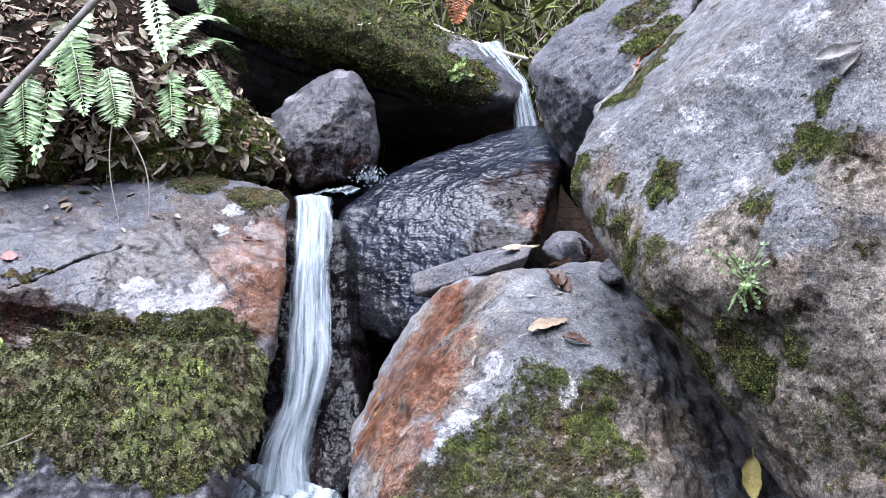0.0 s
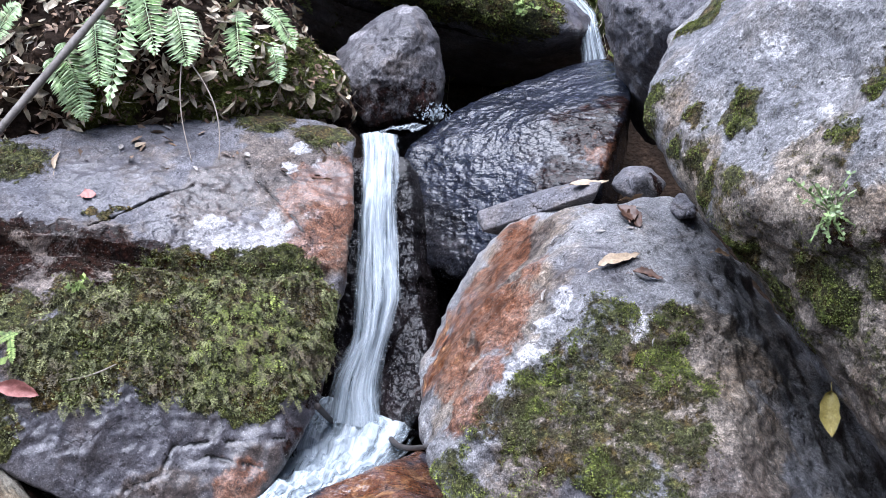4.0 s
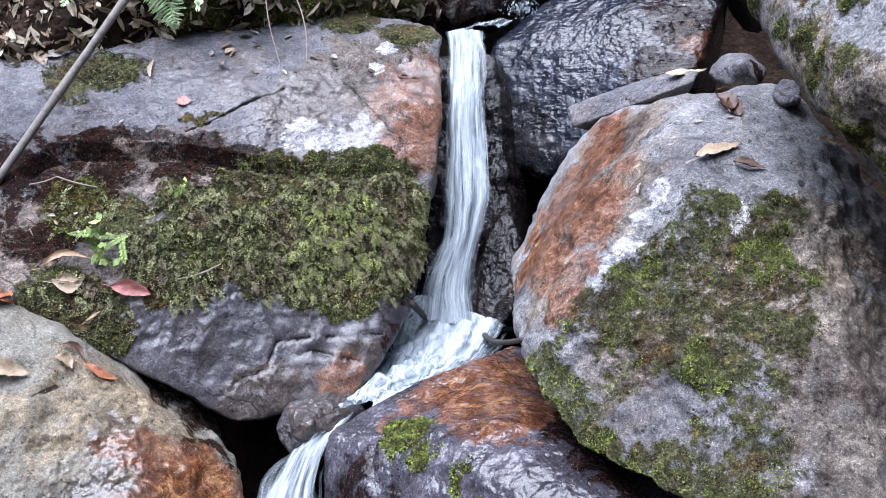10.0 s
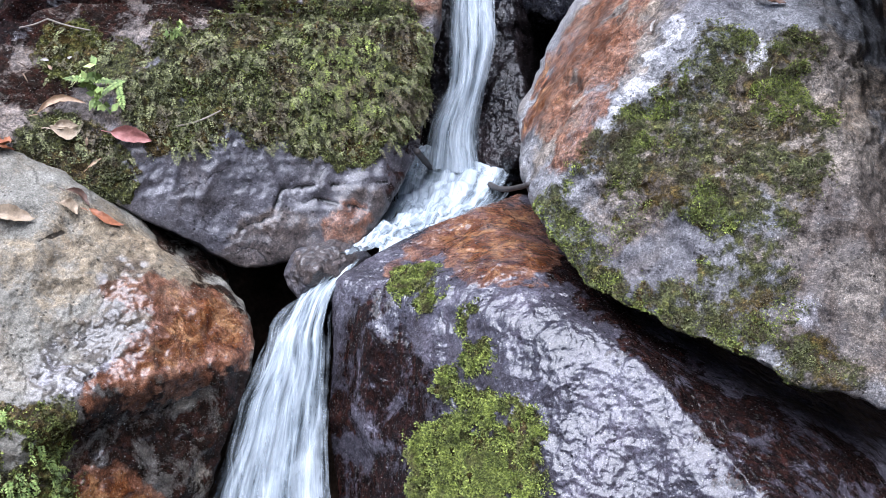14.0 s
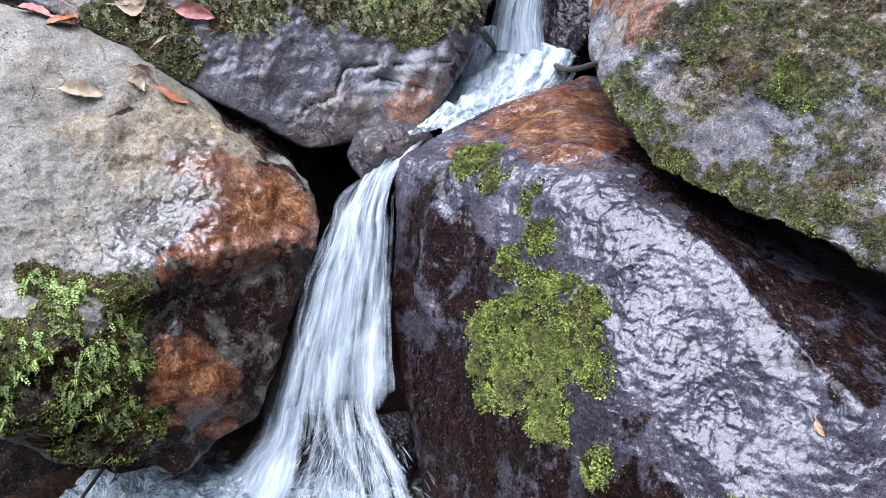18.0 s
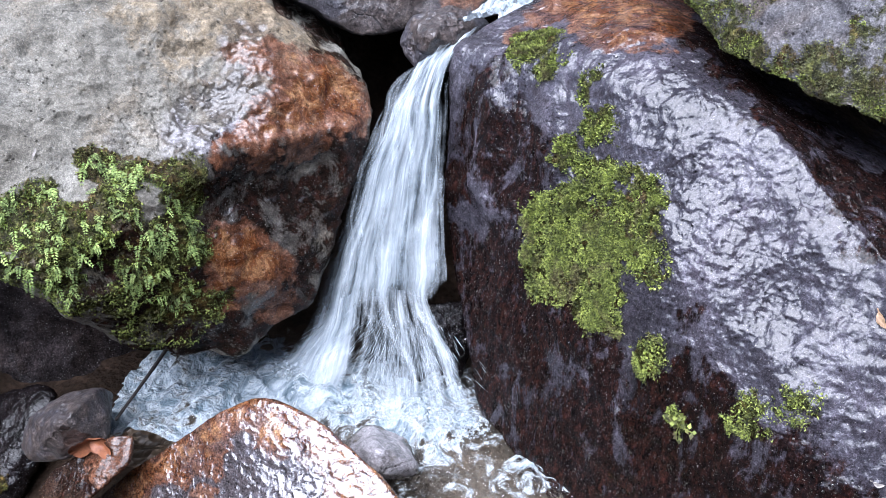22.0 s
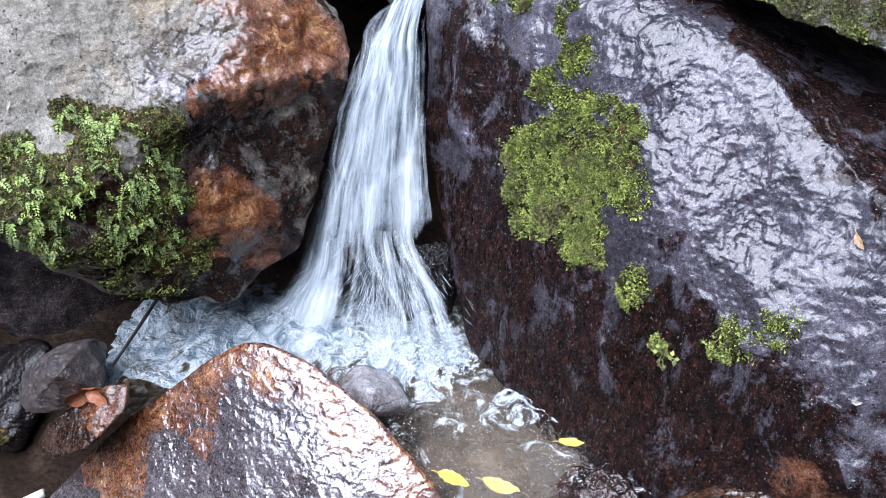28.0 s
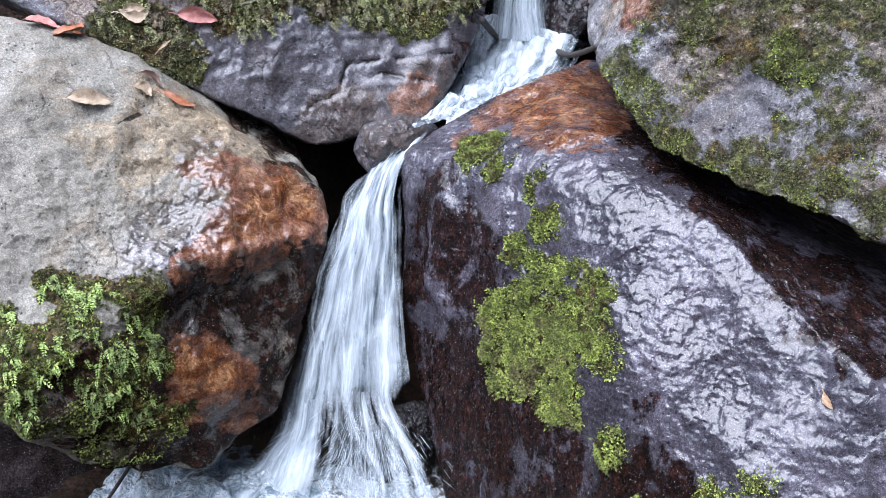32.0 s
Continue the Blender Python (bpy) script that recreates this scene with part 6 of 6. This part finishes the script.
def wood(name, tone, a, b, thick, label, bend=0.03, knots=3, seed=1, category="stick", thin=0.7):
    """A stick or pole: a round, slightly bent stem with knots."""
    rng = np.random.default_rng(seed)
    a, b = np.array(a, float), np.array(b, float)
    x = unit(b - a)
    y = unit(np.cross(x, (0.3, 0.5, 0.8)))
    z = np.cross(x, y)
    s = np.linspace(0, 1, 28)
    spine = a + np.outer(s, b - a) + np.outer(np.sin(np.pi * s) * bend * np.linalg.norm(b - a), z)
    r = thick / 2 * (1 - (1 - thin) * s)
    for q in rng.uniform(0.1, 0.9, knots):
        r = r * (1 + 0.18 * np.exp(-(((s - q) / 0.015) ** 2)))
    ang = np.linspace(0, 2 * np.pi, 11)[:-1]
    p = (spine[:, None] + r[:, None, None] * (np.cos(ang)[None, :, None] * y + np.sin(ang)[None, :, None] * z)).reshape(-1, 3)
    i = np.arange(280).reshape(28, 10)
    j = np.roll(i, -1, 1)
    f = np.stack([i[:-1], j[:-1], j[1:], i[1:]], -1).reshape(-1, 4).tolist()
    me = bpy.data.meshes.new(name)
    me.from_pydata((p - a).tolist(), [], f + [i[0, ::-1].tolist(), i[-1].tolist()])
    me.polygons.foreach_set("use_smooth", [True] * len(me.polygons))
    me.materials.append(tone)
    ob = tagged(new(name, me), label, category)
    ob.location = a
    return ob


def bark(name, a, b):
    n = Nodes(name)
    c = n.ramp(n.noise(30, 7, 0.7, warp=0.5), (0.3, a), (0.7, b))
    return n.finish(c, 0.7, n.bump(n.noise(60, 5, 0.7), 0.6, 0.004))


pipe_grey = bark("pipe_plastic", (0.42, 0.42, 0.38), (0.55, 0.55, 0.5))
grey_wood = bark("grey_wood", (0.075, 0.066, 0.056), (0.23, 0.205, 0.18))
pale_wood = bark("pale_wood", (0.35, 0.28, 0.2), (0.62, 0.55, 0.45))
black_wood = bark("black_wood", (0.012, 0.01, 0.01), (0.05, 0.04, 0.035))
vine = bark("vine", (0.16, 0.13, 0.1), (0.34, 0.29, 0.24))

wood("pole", grey_wood, (-1.35, 3.05, 3.12), (-1.97, 2.12, 1.49), 0.026, "long grey weathered pole leaning down the bank", 0.0, 6, 3, "pole", 0.95)
wood("twig", vine, (-1.832, 2.224, 1.609), (-1.742, 2.232, 1.635), 0.005, "thin bent twig on the boulder", 0.05, 1, 4)
wood("twig", vine, (-1.742, 2.232, 1.635), (-1.627, 2.267, 1.604), 0.005, "thin bent twig on the boulder", 0.03, 1, 5)
wood("root", vine, (-1.351, 2.872, 2.413), (-1.244, 2.75, 2.02), 0.005, "hanging root over the boulder", 0.05, 1, 6, "root")
wood("root", vine, (-1.33, 2.881, 2.396), (-1.166, 2.795, 2.033), 0.006, "hanging root over the boulder", -0.1, 1, 7, "root")
wood("stick", black_wood, (-1.6, 1.72, 0.09), (-1.546, 1.375, 0.06), 0.012, "black wet stick standing in the pool", 0.02, 2, 8)
wood("stick", black_wood, (-0.716, 2.558, 1.251), (-0.726, 2.928, 1.1), 0.022, "dark stick wedged in the cascade", 0.0, 2, 9)
wood("stick", black_wood, (-0.533, 2.81, 1.119), (-0.311, 2.158, 1.24), 0.02, "dark wet stick beside the cascade", 0.03, 2, 10)
wood("pipe", pipe_grey, (-2.08, 1.02, -0.457), (-1.81, 1.24, -0.372), 0.027, "pale grey plastic pipe running behind the boulder", 0.0, 0, 11, "pipe", 1.0)
wood("pipe", pipe_grey, (-2.08, 1, -0.501), (-1.81, 1.2, -0.41), 0.029, "pale grey plastic pipe running behind the boulder", 0.0, 0, 12, "pipe", 1.0)
wood("branch", pale_wood, (-0.376, 4.3, 3.29), (0.151, 4, 3.01), 0.022, "pale dead branch above the ledge", 0.03, 4, 13, "branch")
wood("stick", vine, (-1.336, 2.207, 1.343), (-1.234, 2.282, 1.385), 0.006, "thin dark stick on the mossy shelf", 0.05, 1, 14)


def litter(key, count, label, name="leaf_litter", size=0.05, where=None, seed=3, material=None, channel=None):
    rng = np.random.default_rng(seed)
    p, n = spread(key, channel, count, rng, 0.0, where)
    way = unit(np.cross(n, rng.normal(size=(count, 3))) + 0.25 * n * rng.normal(size=(count, 1)) + np.array((0, 0, -0.15)))
    side = unit(np.cross(way, n + 0.7 * rng.normal(size=(count, 3))))
    L = size * rng.uniform(0.5, 1.5, count)
    v, f = folded(p + n * 0.006, way, side, L, L * rng.uniform(0.1, 0.24, count), rng.uniform(0.1, 0.5, (count, 1)), rng.uniform(-0.2, 0.35, (count, 1)))
    return tagged(new(name, mesh(name, v, f, material or litter_mat, flat=True)), label, "leaf litter", kind="stuff")


litter("bank", 9000, "brown dead leaves covering the bank", size=0.028, where=lambda c: (c[:, 1] < 3.6).astype(float))
litter("bank", 2400, "dry grass blades and needles on the bank", "dry_grass", 0.06, seed=4, material=straw_mat)
litter("left", 160, "small dead leaves along the boulder's shelf", where=lambda c: ((c[:, 2] > 1.98) | ((c[:, 0] < -1.55) & (c[:, 2] < 1.5))).astype(float), seed=5, size=0.035)
litter("log", 60, "pale dead leaves on the ledge", where=lambda c: (c[:, 2] > 3.0).astype(float), seed=6, size=0.06, material=straw_mat)


def thicket(count, seed):
    """Stems and narrow leaves on the slope above the rocks."""
    rng = np.random.default_rng(seed)
    x, y = rng.uniform(-2.6, 1.6, count), rng.uniform(4.6, 7.0, count)
    base = np.stack([x, y, ground_height(x, y)], 1)
    way = unit(np.stack([rng.normal(0, 0.35, count), rng.normal(-0.1, 0.3, count), np.ones(count)], 1))
    L = rng.uniform(0.4, 1.5, count)
    side = unit(np.cross(way, rng.normal(size=(count, 3))))
    v, f = blades(base, way, side, L, np.full(count, 0.006), 0.05)
    tagged(new("thicket_stems", mesh("thicket_stems", v, f, straw_mat, flat=True)), "dry stems on the slope above", "undergrowth", kind="stuff")
    k = 9
    at = np.repeat(base, k, 0) + np.repeat(way * L[:, None], k, 0) * rng.uniform(0.1, 1, (count * k, 1))
    w2 = unit(rng.normal(size=(count * k, 3)) + np.array((0, -0.3, 0.1)))
    s2 = unit(np.cross(w2, rng.normal(size=(count * k, 3))))
    L2 = rng.uniform(0.08, 0.22, count * k)
    v, f = blades(at, w2, s2, L2, L2 * 0.11, 0.1)
    tagged(new("thicket_leaves", mesh("thicket_leaves", v, f, moss_mat, flat=True)), "narrow green leaves of undergrowth", "undergrowth", kind="stuff")


thicket(900, 41)
dead_fern = leafy("dead_fern", (0.3, 0.08, 0.03), (0.6, 0.22, 0.08), 0.6)
fern((-0.276, 4.9, 3.51), [((-0.256, 4.9, 3.51), (-0.283, 4.85, 3.73)), ((-0.256, 4.9, 3.51), (-0.18, 4.85, 3.67))], "dead orange fern above the ledge", dead_fern, width=0.13, sag=0.02, pairs=14)


# ---- water ----
def fall(name, rows, label, across=24, along=14, foam=0.75, bow=0.03, wob=0.012, churn=0.0, material=None, ragged=0.0, seed=3, part_at=None):
    """A sheet of falling water between two edges given from top to bottom."""
    r = np.array(rows, float)
    s = np.r_[0, np.cumsum(np.linalg.norm(np.diff((r[:, :3] + r[:, 3:]) / 2, axis=0), axis=1))]
    at = np.linspace(0, s[-1], along * (len(r) - 1) + 1)
    rr = np.stack([np.interp(at, s, r[:, k]) for k in range(6)], 1)
    for _ in range(8):
        rr[1:-1] = 0.25 * rr[:-2] + 0.5 * rr[1:-1] + 0.25 * rr[2:]
    if ragged:
        q = np.stack([at, 0 * at, 0 * at], 1)
        for k, sd in ((0, seed), (3, seed + 1)):
            rr[:, k] += ragged * fractal(q, 4, 3, sd)
    u = np.linspace(0, 1, across)
    p = rr[:, None, :3] * (1 - u)[None, :, None] + rr[:, None, 3:] * u[None, :, None]
    p[:, :, 1] -= (bow * np.sin(np.pi * u))[None]
    uv = np.stack(np.broadcast_arrays(u[None] * 0.3 + 0.006 * fractal(np.c_[at * 5, 0 * at, 0 * at], 1, 2, seed)[:, None], at[:, None]), -1).reshape(-1, 2)
    p = p.reshape(-1, 3)
    p[:, 1] += wob * fractal(np.c_[uv * (60, 5), np.zeros(len(uv))], 1, 3, seed)
    if churn:
        mid = np.sin(np.pi * np.tile(u, len(at)))
        p[:, 2] += mid * churn * (np.abs(fractal(p, 14, 4, seed, 0.6)) + 0.5)
        p[:, 1] += mid * 0.6 * churn * fractal(p, 12, 3, seed + 5)
    edge = np.minimum(u, 1 - u)
    d = np.broadcast_to(foam - 0.9 * np.clip(0.16 - edge, 0, 1) / 0.16 * 0.6, (len(at), across)).ravel()
    if part_at:
        low = np.clip((np.repeat(at / at[-1], across) - part_at) / 0.06, 0, 1)
        d = d - 0.62 * low * np.clip((np.tile(u, len(at)) - 0.3) / 0.12, 0, 1)
    i = np.arange(len(p)).reshape(len(at), across)
    f = np.stack([i[:-1, :-1], i[:-1, 1:], i[1:, 1:], i[1:, :-1]], -1).reshape(-1, 4)
    return tagged(new(name, mesh(name, p, f, material or falling, uv, foam=d)), label, "waterfall", kind="structure")


UPPER_FALL = [(-0.78, 3.25, 2.2, -0.63, 3.25, 2.2), (-0.75, 3.14, 2.13, -0.6, 3.14, 2.14), (-0.72, 3.03, 1.93, -0.58, 3.03, 1.94), (-0.71, 2.96, 1.73, -0.55, 2.96, 1.73), (-0.7, 2.91, 1.57, -0.54, 2.91, 1.57), (-0.69, 2.87, 1.41, -0.56, 2.87, 1.42), (-0.73, 2.83, 1.3, -0.58, 2.83, 1.28), (-0.76, 2.8, 1.17, -0.56, 2.8, 1.15)]
CASCADE = [(-0.81, 2.92, 1.22, -0.67, 2.92, 1.14), (-0.93, 2.8, 1.13, -0.42, 2.8, 1.16), (-0.93, 2.74, 1.09, -0.41, 2.74, 1.14), (-0.91, 2.66, 1.05, -0.44, 2.66, 1.1), (-0.9, 2.58, 1.01, -0.5, 2.58, 1.06), (-0.88, 2.47, 1, -0.56, 2.47, 1.04), (-0.88, 2.36, 0.99, -0.64, 2.36, 1.02), (-0.9, 2.22, 0.97, -0.72, 2.22, 1)]
LOWER_FALL = [(-0.96, 2.26, 0.93, -0.81, 2.26, 0.98), (-0.96, 2.12, 0.88, -0.82, 2.12, 0.94), (-0.99, 2.04, 0.8, -0.82, 2.04, 0.83), (-1.04, 1.99, 0.67, -0.81, 1.99, 0.7), (-1.08, 1.95, 0.55, -0.8, 1.95, 0.59), (-1.13, 1.91, 0.41, -0.79, 1.91, 0.47), (-1.17, 1.87, 0.28, -0.77, 1.87, 0.35), (-1.19, 1.82, 0.15, -0.73, 1.82, 0.25), (-1.24, 1.76, 0.07, -0.64, 1.76, 0.18), (-1.33, 1.68, -0.07, -0.6, 1.68, 0.06), (-1.34, 1.64, -0.16, -0.56, 1.64, -0.01)]
fall("water_upper_fall", UPPER_FALL, "white ribbon of falling water", bow=0.05, ragged=0.012)
fall("water_upper_veil", UPPER_FALL, "thin streaks over the upper fall", foam=0.35, bow=0.075, ragged=0.03, seed=5)
fall("water_cascade", CASCADE, "foaming water over small steps", across=48, along=20, foam=0.7, bow=0.0, churn=0.034, ragged=0.03)
fall("water_lower_fall", LOWER_FALL, "wide white veil of falling water", across=48, bow=0.05, ragged=0.02, foam=0.7, part_at=0.6)
fall("water_lower_veil", LOWER_FALL, "thin streaks over the lower fall", across=48, foam=0.3, bow=0.1, ragged=0.05, seed=7, part_at=0.6)
SPLASH = [(*(-1.01, 1.88, 0.298), *(-0.791, 1.9, 0.342)), (*(-1.01, 1.82, 0.216), *(-0.737, 1.84, 0.271)), (*(-1.05, 1.77, 0.101), *(-0.667, 1.78, 0.184)), (*(-1.09, 1.73, -0.0476), *(-0.585, 1.72, 0.0638))]
fall("water_splash", SPLASH, "strands of water fanning over the dark rock", across=48, foam=0.33, bow=0.03, ragged=0.02, seed=11)
fall("water_splash_veil", SPLASH, "thin strands of water over the dark rock", across=48, foam=0.18, bow=0.07, ragged=0.06, seed=12)
fall("water_feeder", [(-0.13, 4.12, 3.11, 0.01, 4.12, 3.14), (-0.02, 4.02, 2.97, 0.08, 4.02, 3.01), (0.07, 3.97, 2.87, 0.15, 3.97, 2.9), (0.07, 3.9, 2.79, 0.16, 3.9, 2.82), (0.08, 3.88, 2.64, 0.2, 3.88, 2.66)], "thin white water sliding off the ledge", foam=0.6, bow=0.01, ragged=0.015)
fall("water_runnel", [(-0.62, 3.36, 2.25, -0.52, 3.36, 2.25), (-0.7, 3.3, 2.22, -0.52, 3.3, 2.23), (-0.76, 3.2, 2.19, -0.53, 3.2, 2.2)], "white water running to the upper fall", foam=0.3, bow=0.0, churn=0.02)
fall("water_left_wing", [(*(-1.13, 1.87, 0.279), *(-1.05, 1.87, 0.294)), (*(-1.18, 1.83, 0.176), *(-1.04, 1.83, 0.184)), (*(-1.26, 1.79, 0.059), *(-1.04, 1.79, 0.0686)), (*(-1.42, 1.72, -0.021), *(-1.04, 1.72, -0.015))], "white water swinging aside at the fall's foot", foam=0.8, bow=0.04, ragged=0.03, seed=21)


def spray(count, seed):
    """Splashing strands and drops where the lower fall strikes the rock."""
    rng = np.random.default_rng(seed)
    top = np.array((-0.891, 1.86, 0.294))
    side = rng.normal(0, 0.55, count)
    base = top + np.stack([side * 0.12, -0.02 - 0.06 * rng.random(count), -rng.uniform(0.0, 0.2, count)], 1)
    way = unit(np.stack([side * 0.75 - 0.1, -rng.uniform(0.1, 0.5, count), -rng.uniform(0.5, 1.2, count)], 1))
    L = rng.uniform(0.02, 0.07, count)
    v, f = blades(base + way * rng.uniform(0, 0.15, (count, 1)), way, unit(np.cross(way, rng.normal(size=(count, 3)))), L, rng.uniform(0.0005, 0.0012, count))
    tagged(new("water_spray", mesh("water_spray", v, f, foam_mat, flat=True)), "white splashing strands of water", "spray", kind="stuff")


def foam_material():
    n = Nodes("foam")
    n.finish((0.52, 0.58, 0.62), 0.4, alpha=0.6)
    return n.mat


foam_mat = foam_material()


def tuft(at, size, count, seed):
    """A lacy burst of splashing water."""
    rng = np.random.default_rng(seed)
    way = unit(rng.normal(size=(count, 3)) * (0.8, 0.5, 0.5) + np.array((0, -0.3, 0.7)))
    L = size * rng.uniform(0.05, 0.22, count)
    base = np.array(at) + rng.normal(size=(count, 3)) * (0.55 * size, 0.2 * size, 0.25 * size)
    v, f = blades(base, way, unit(np.cross(way, rng.normal(size=(count, 3)))), L, L * rng.uniform(0.2, 0.4, count), 0.3)
    tagged(new("water_splash_tuft", mesh("water_splash_tuft", v, f, foam_mat, flat=True)), "white lacy splash of water", "splash", kind="stuff")


tuft((-0.524, 3.5, 2.33), 0.07, 260, 1)
for k, (at, size) in enumerate((((-0.848, 2.74, 1.12), 0.05), ((-0.718, 2.78, 1.15), 0.06), ((-0.575, 2.76, 1.15), 0.05), ((-0.749, 2.6, 1.06), 0.05), ((-0.63, 2.66, 1.09), 0.05), ((-1.18, 1.73, 0.0454), 0.07), ((-1.01, 1.71, 0.00957), 0.07), ((-0.76, 1.7, 0.0525), 0.07), ((-0.873, 1.68, 0.0173), 0.06), ((-0.653, 1.68, 0.0468), 0.06))):
    tuft(at, size, 500, 30 + k)
spray(900, 3)


def pool():
    """The pool's surface, stirred and white below the fall, clear towards its outlet."""
    xs, ys = np.linspace(-2.0, 0.35, 240), np.linspace(0.95, 2.2, 130)
    X, Y = np.meshgrid(xs, ys, indexing="ij")
    p = np.stack([X.ravel(), Y.ravel(), 0 * X.ravel()], 1)
    d = np.hypot((p[:, 0] + 0.98) / 0.42, (p[:, 1] - 1.72) / 0.2)
    left = np.clip(1.7 - np.hypot((p[:, 0] + 1.42) / 0.36, (p[:, 1] - 1.6) / 0.22), 0, 0.8)
    far = np.clip(1.5 - np.hypot((p[:, 0] + 0.66) / 0.28, (p[:, 1] - 1.66) / 0.14), 0, 0.4)
    foam = np.maximum(np.maximum(np.maximum(np.clip(1.15 - 0.8 * d, 0, 0.7), left), far), 0.12)
    p[:, 2] = 0.01 + (0.01 + 0.025 * foam) * fractal(p, 10, 4, 4) + 0.005 * fractal(p, 42, 2, 14) + 0.05 * np.clip(1.2 - d, 0, 1)
    p[:, 2] -= np.clip(1.5 - p[:, 1], 0, 1) * 0.12
    i = np.arange(len(p)).reshape(240, 130)
    f = np.stack([i[:-1, :-1], i[1:, :-1], i[1:, 1:], i[:-1, 1:]], -1).reshape(-1, 4)
    c = p[f].mean(1)
    rim = np.hypot((c[:, 0] + 0.66) / 1.08, (c[:, 1] - 1.58) / 0.6) + 0.07 * fractal(c * (1, 1, 0), 3, 3, 9)
    f = f[((c[:, 1] > 1.4) | (c[:, 0] > -0.74)) & (c[:, 0] > -1.7 + 0.3 * np.clip(1.6 - c[:, 1], 0, 1)) & (rim < 1)]
    ob = tagged(new("water_pool", mesh("water_pool", p, f, pool_mat, foam=foam)), "clear shallow pool with white foam", "pool", kind="structure")
    ob.visible_shadow = False
    n = Nodes("gravel")
    n.finish(n.mix(0.7, n.ramp(n.cells(38, "F1", 1), (0.0, (0.012, 0.009, 0.006)), (1.0, (0.12, 0.085, 0.055))), n.ramp(n.noise(8, 6), (0.3, 0.4), (0.7, 1.3)), "MULTIPLY"), 0.5, n.bump(n.cells(38, "F1"), 0.8, 0.02))
    bed = p.copy()
    bed[:, 2] = -0.1 + 0.03 * fractal(p * (1, 1, 0), 7, 4, 6) - 0.25 * np.clip(np.hypot((p[:, 0] + 0.66) / 1.08, (p[:, 1] - 1.58) / 0.6) - 0.75, 0, 1)
    tagged(new("stream_bed", mesh("stream_bed", bed, f, n.mat)), "tan gravel under the shallow pool", "stream bed", kind="structure")


pool()
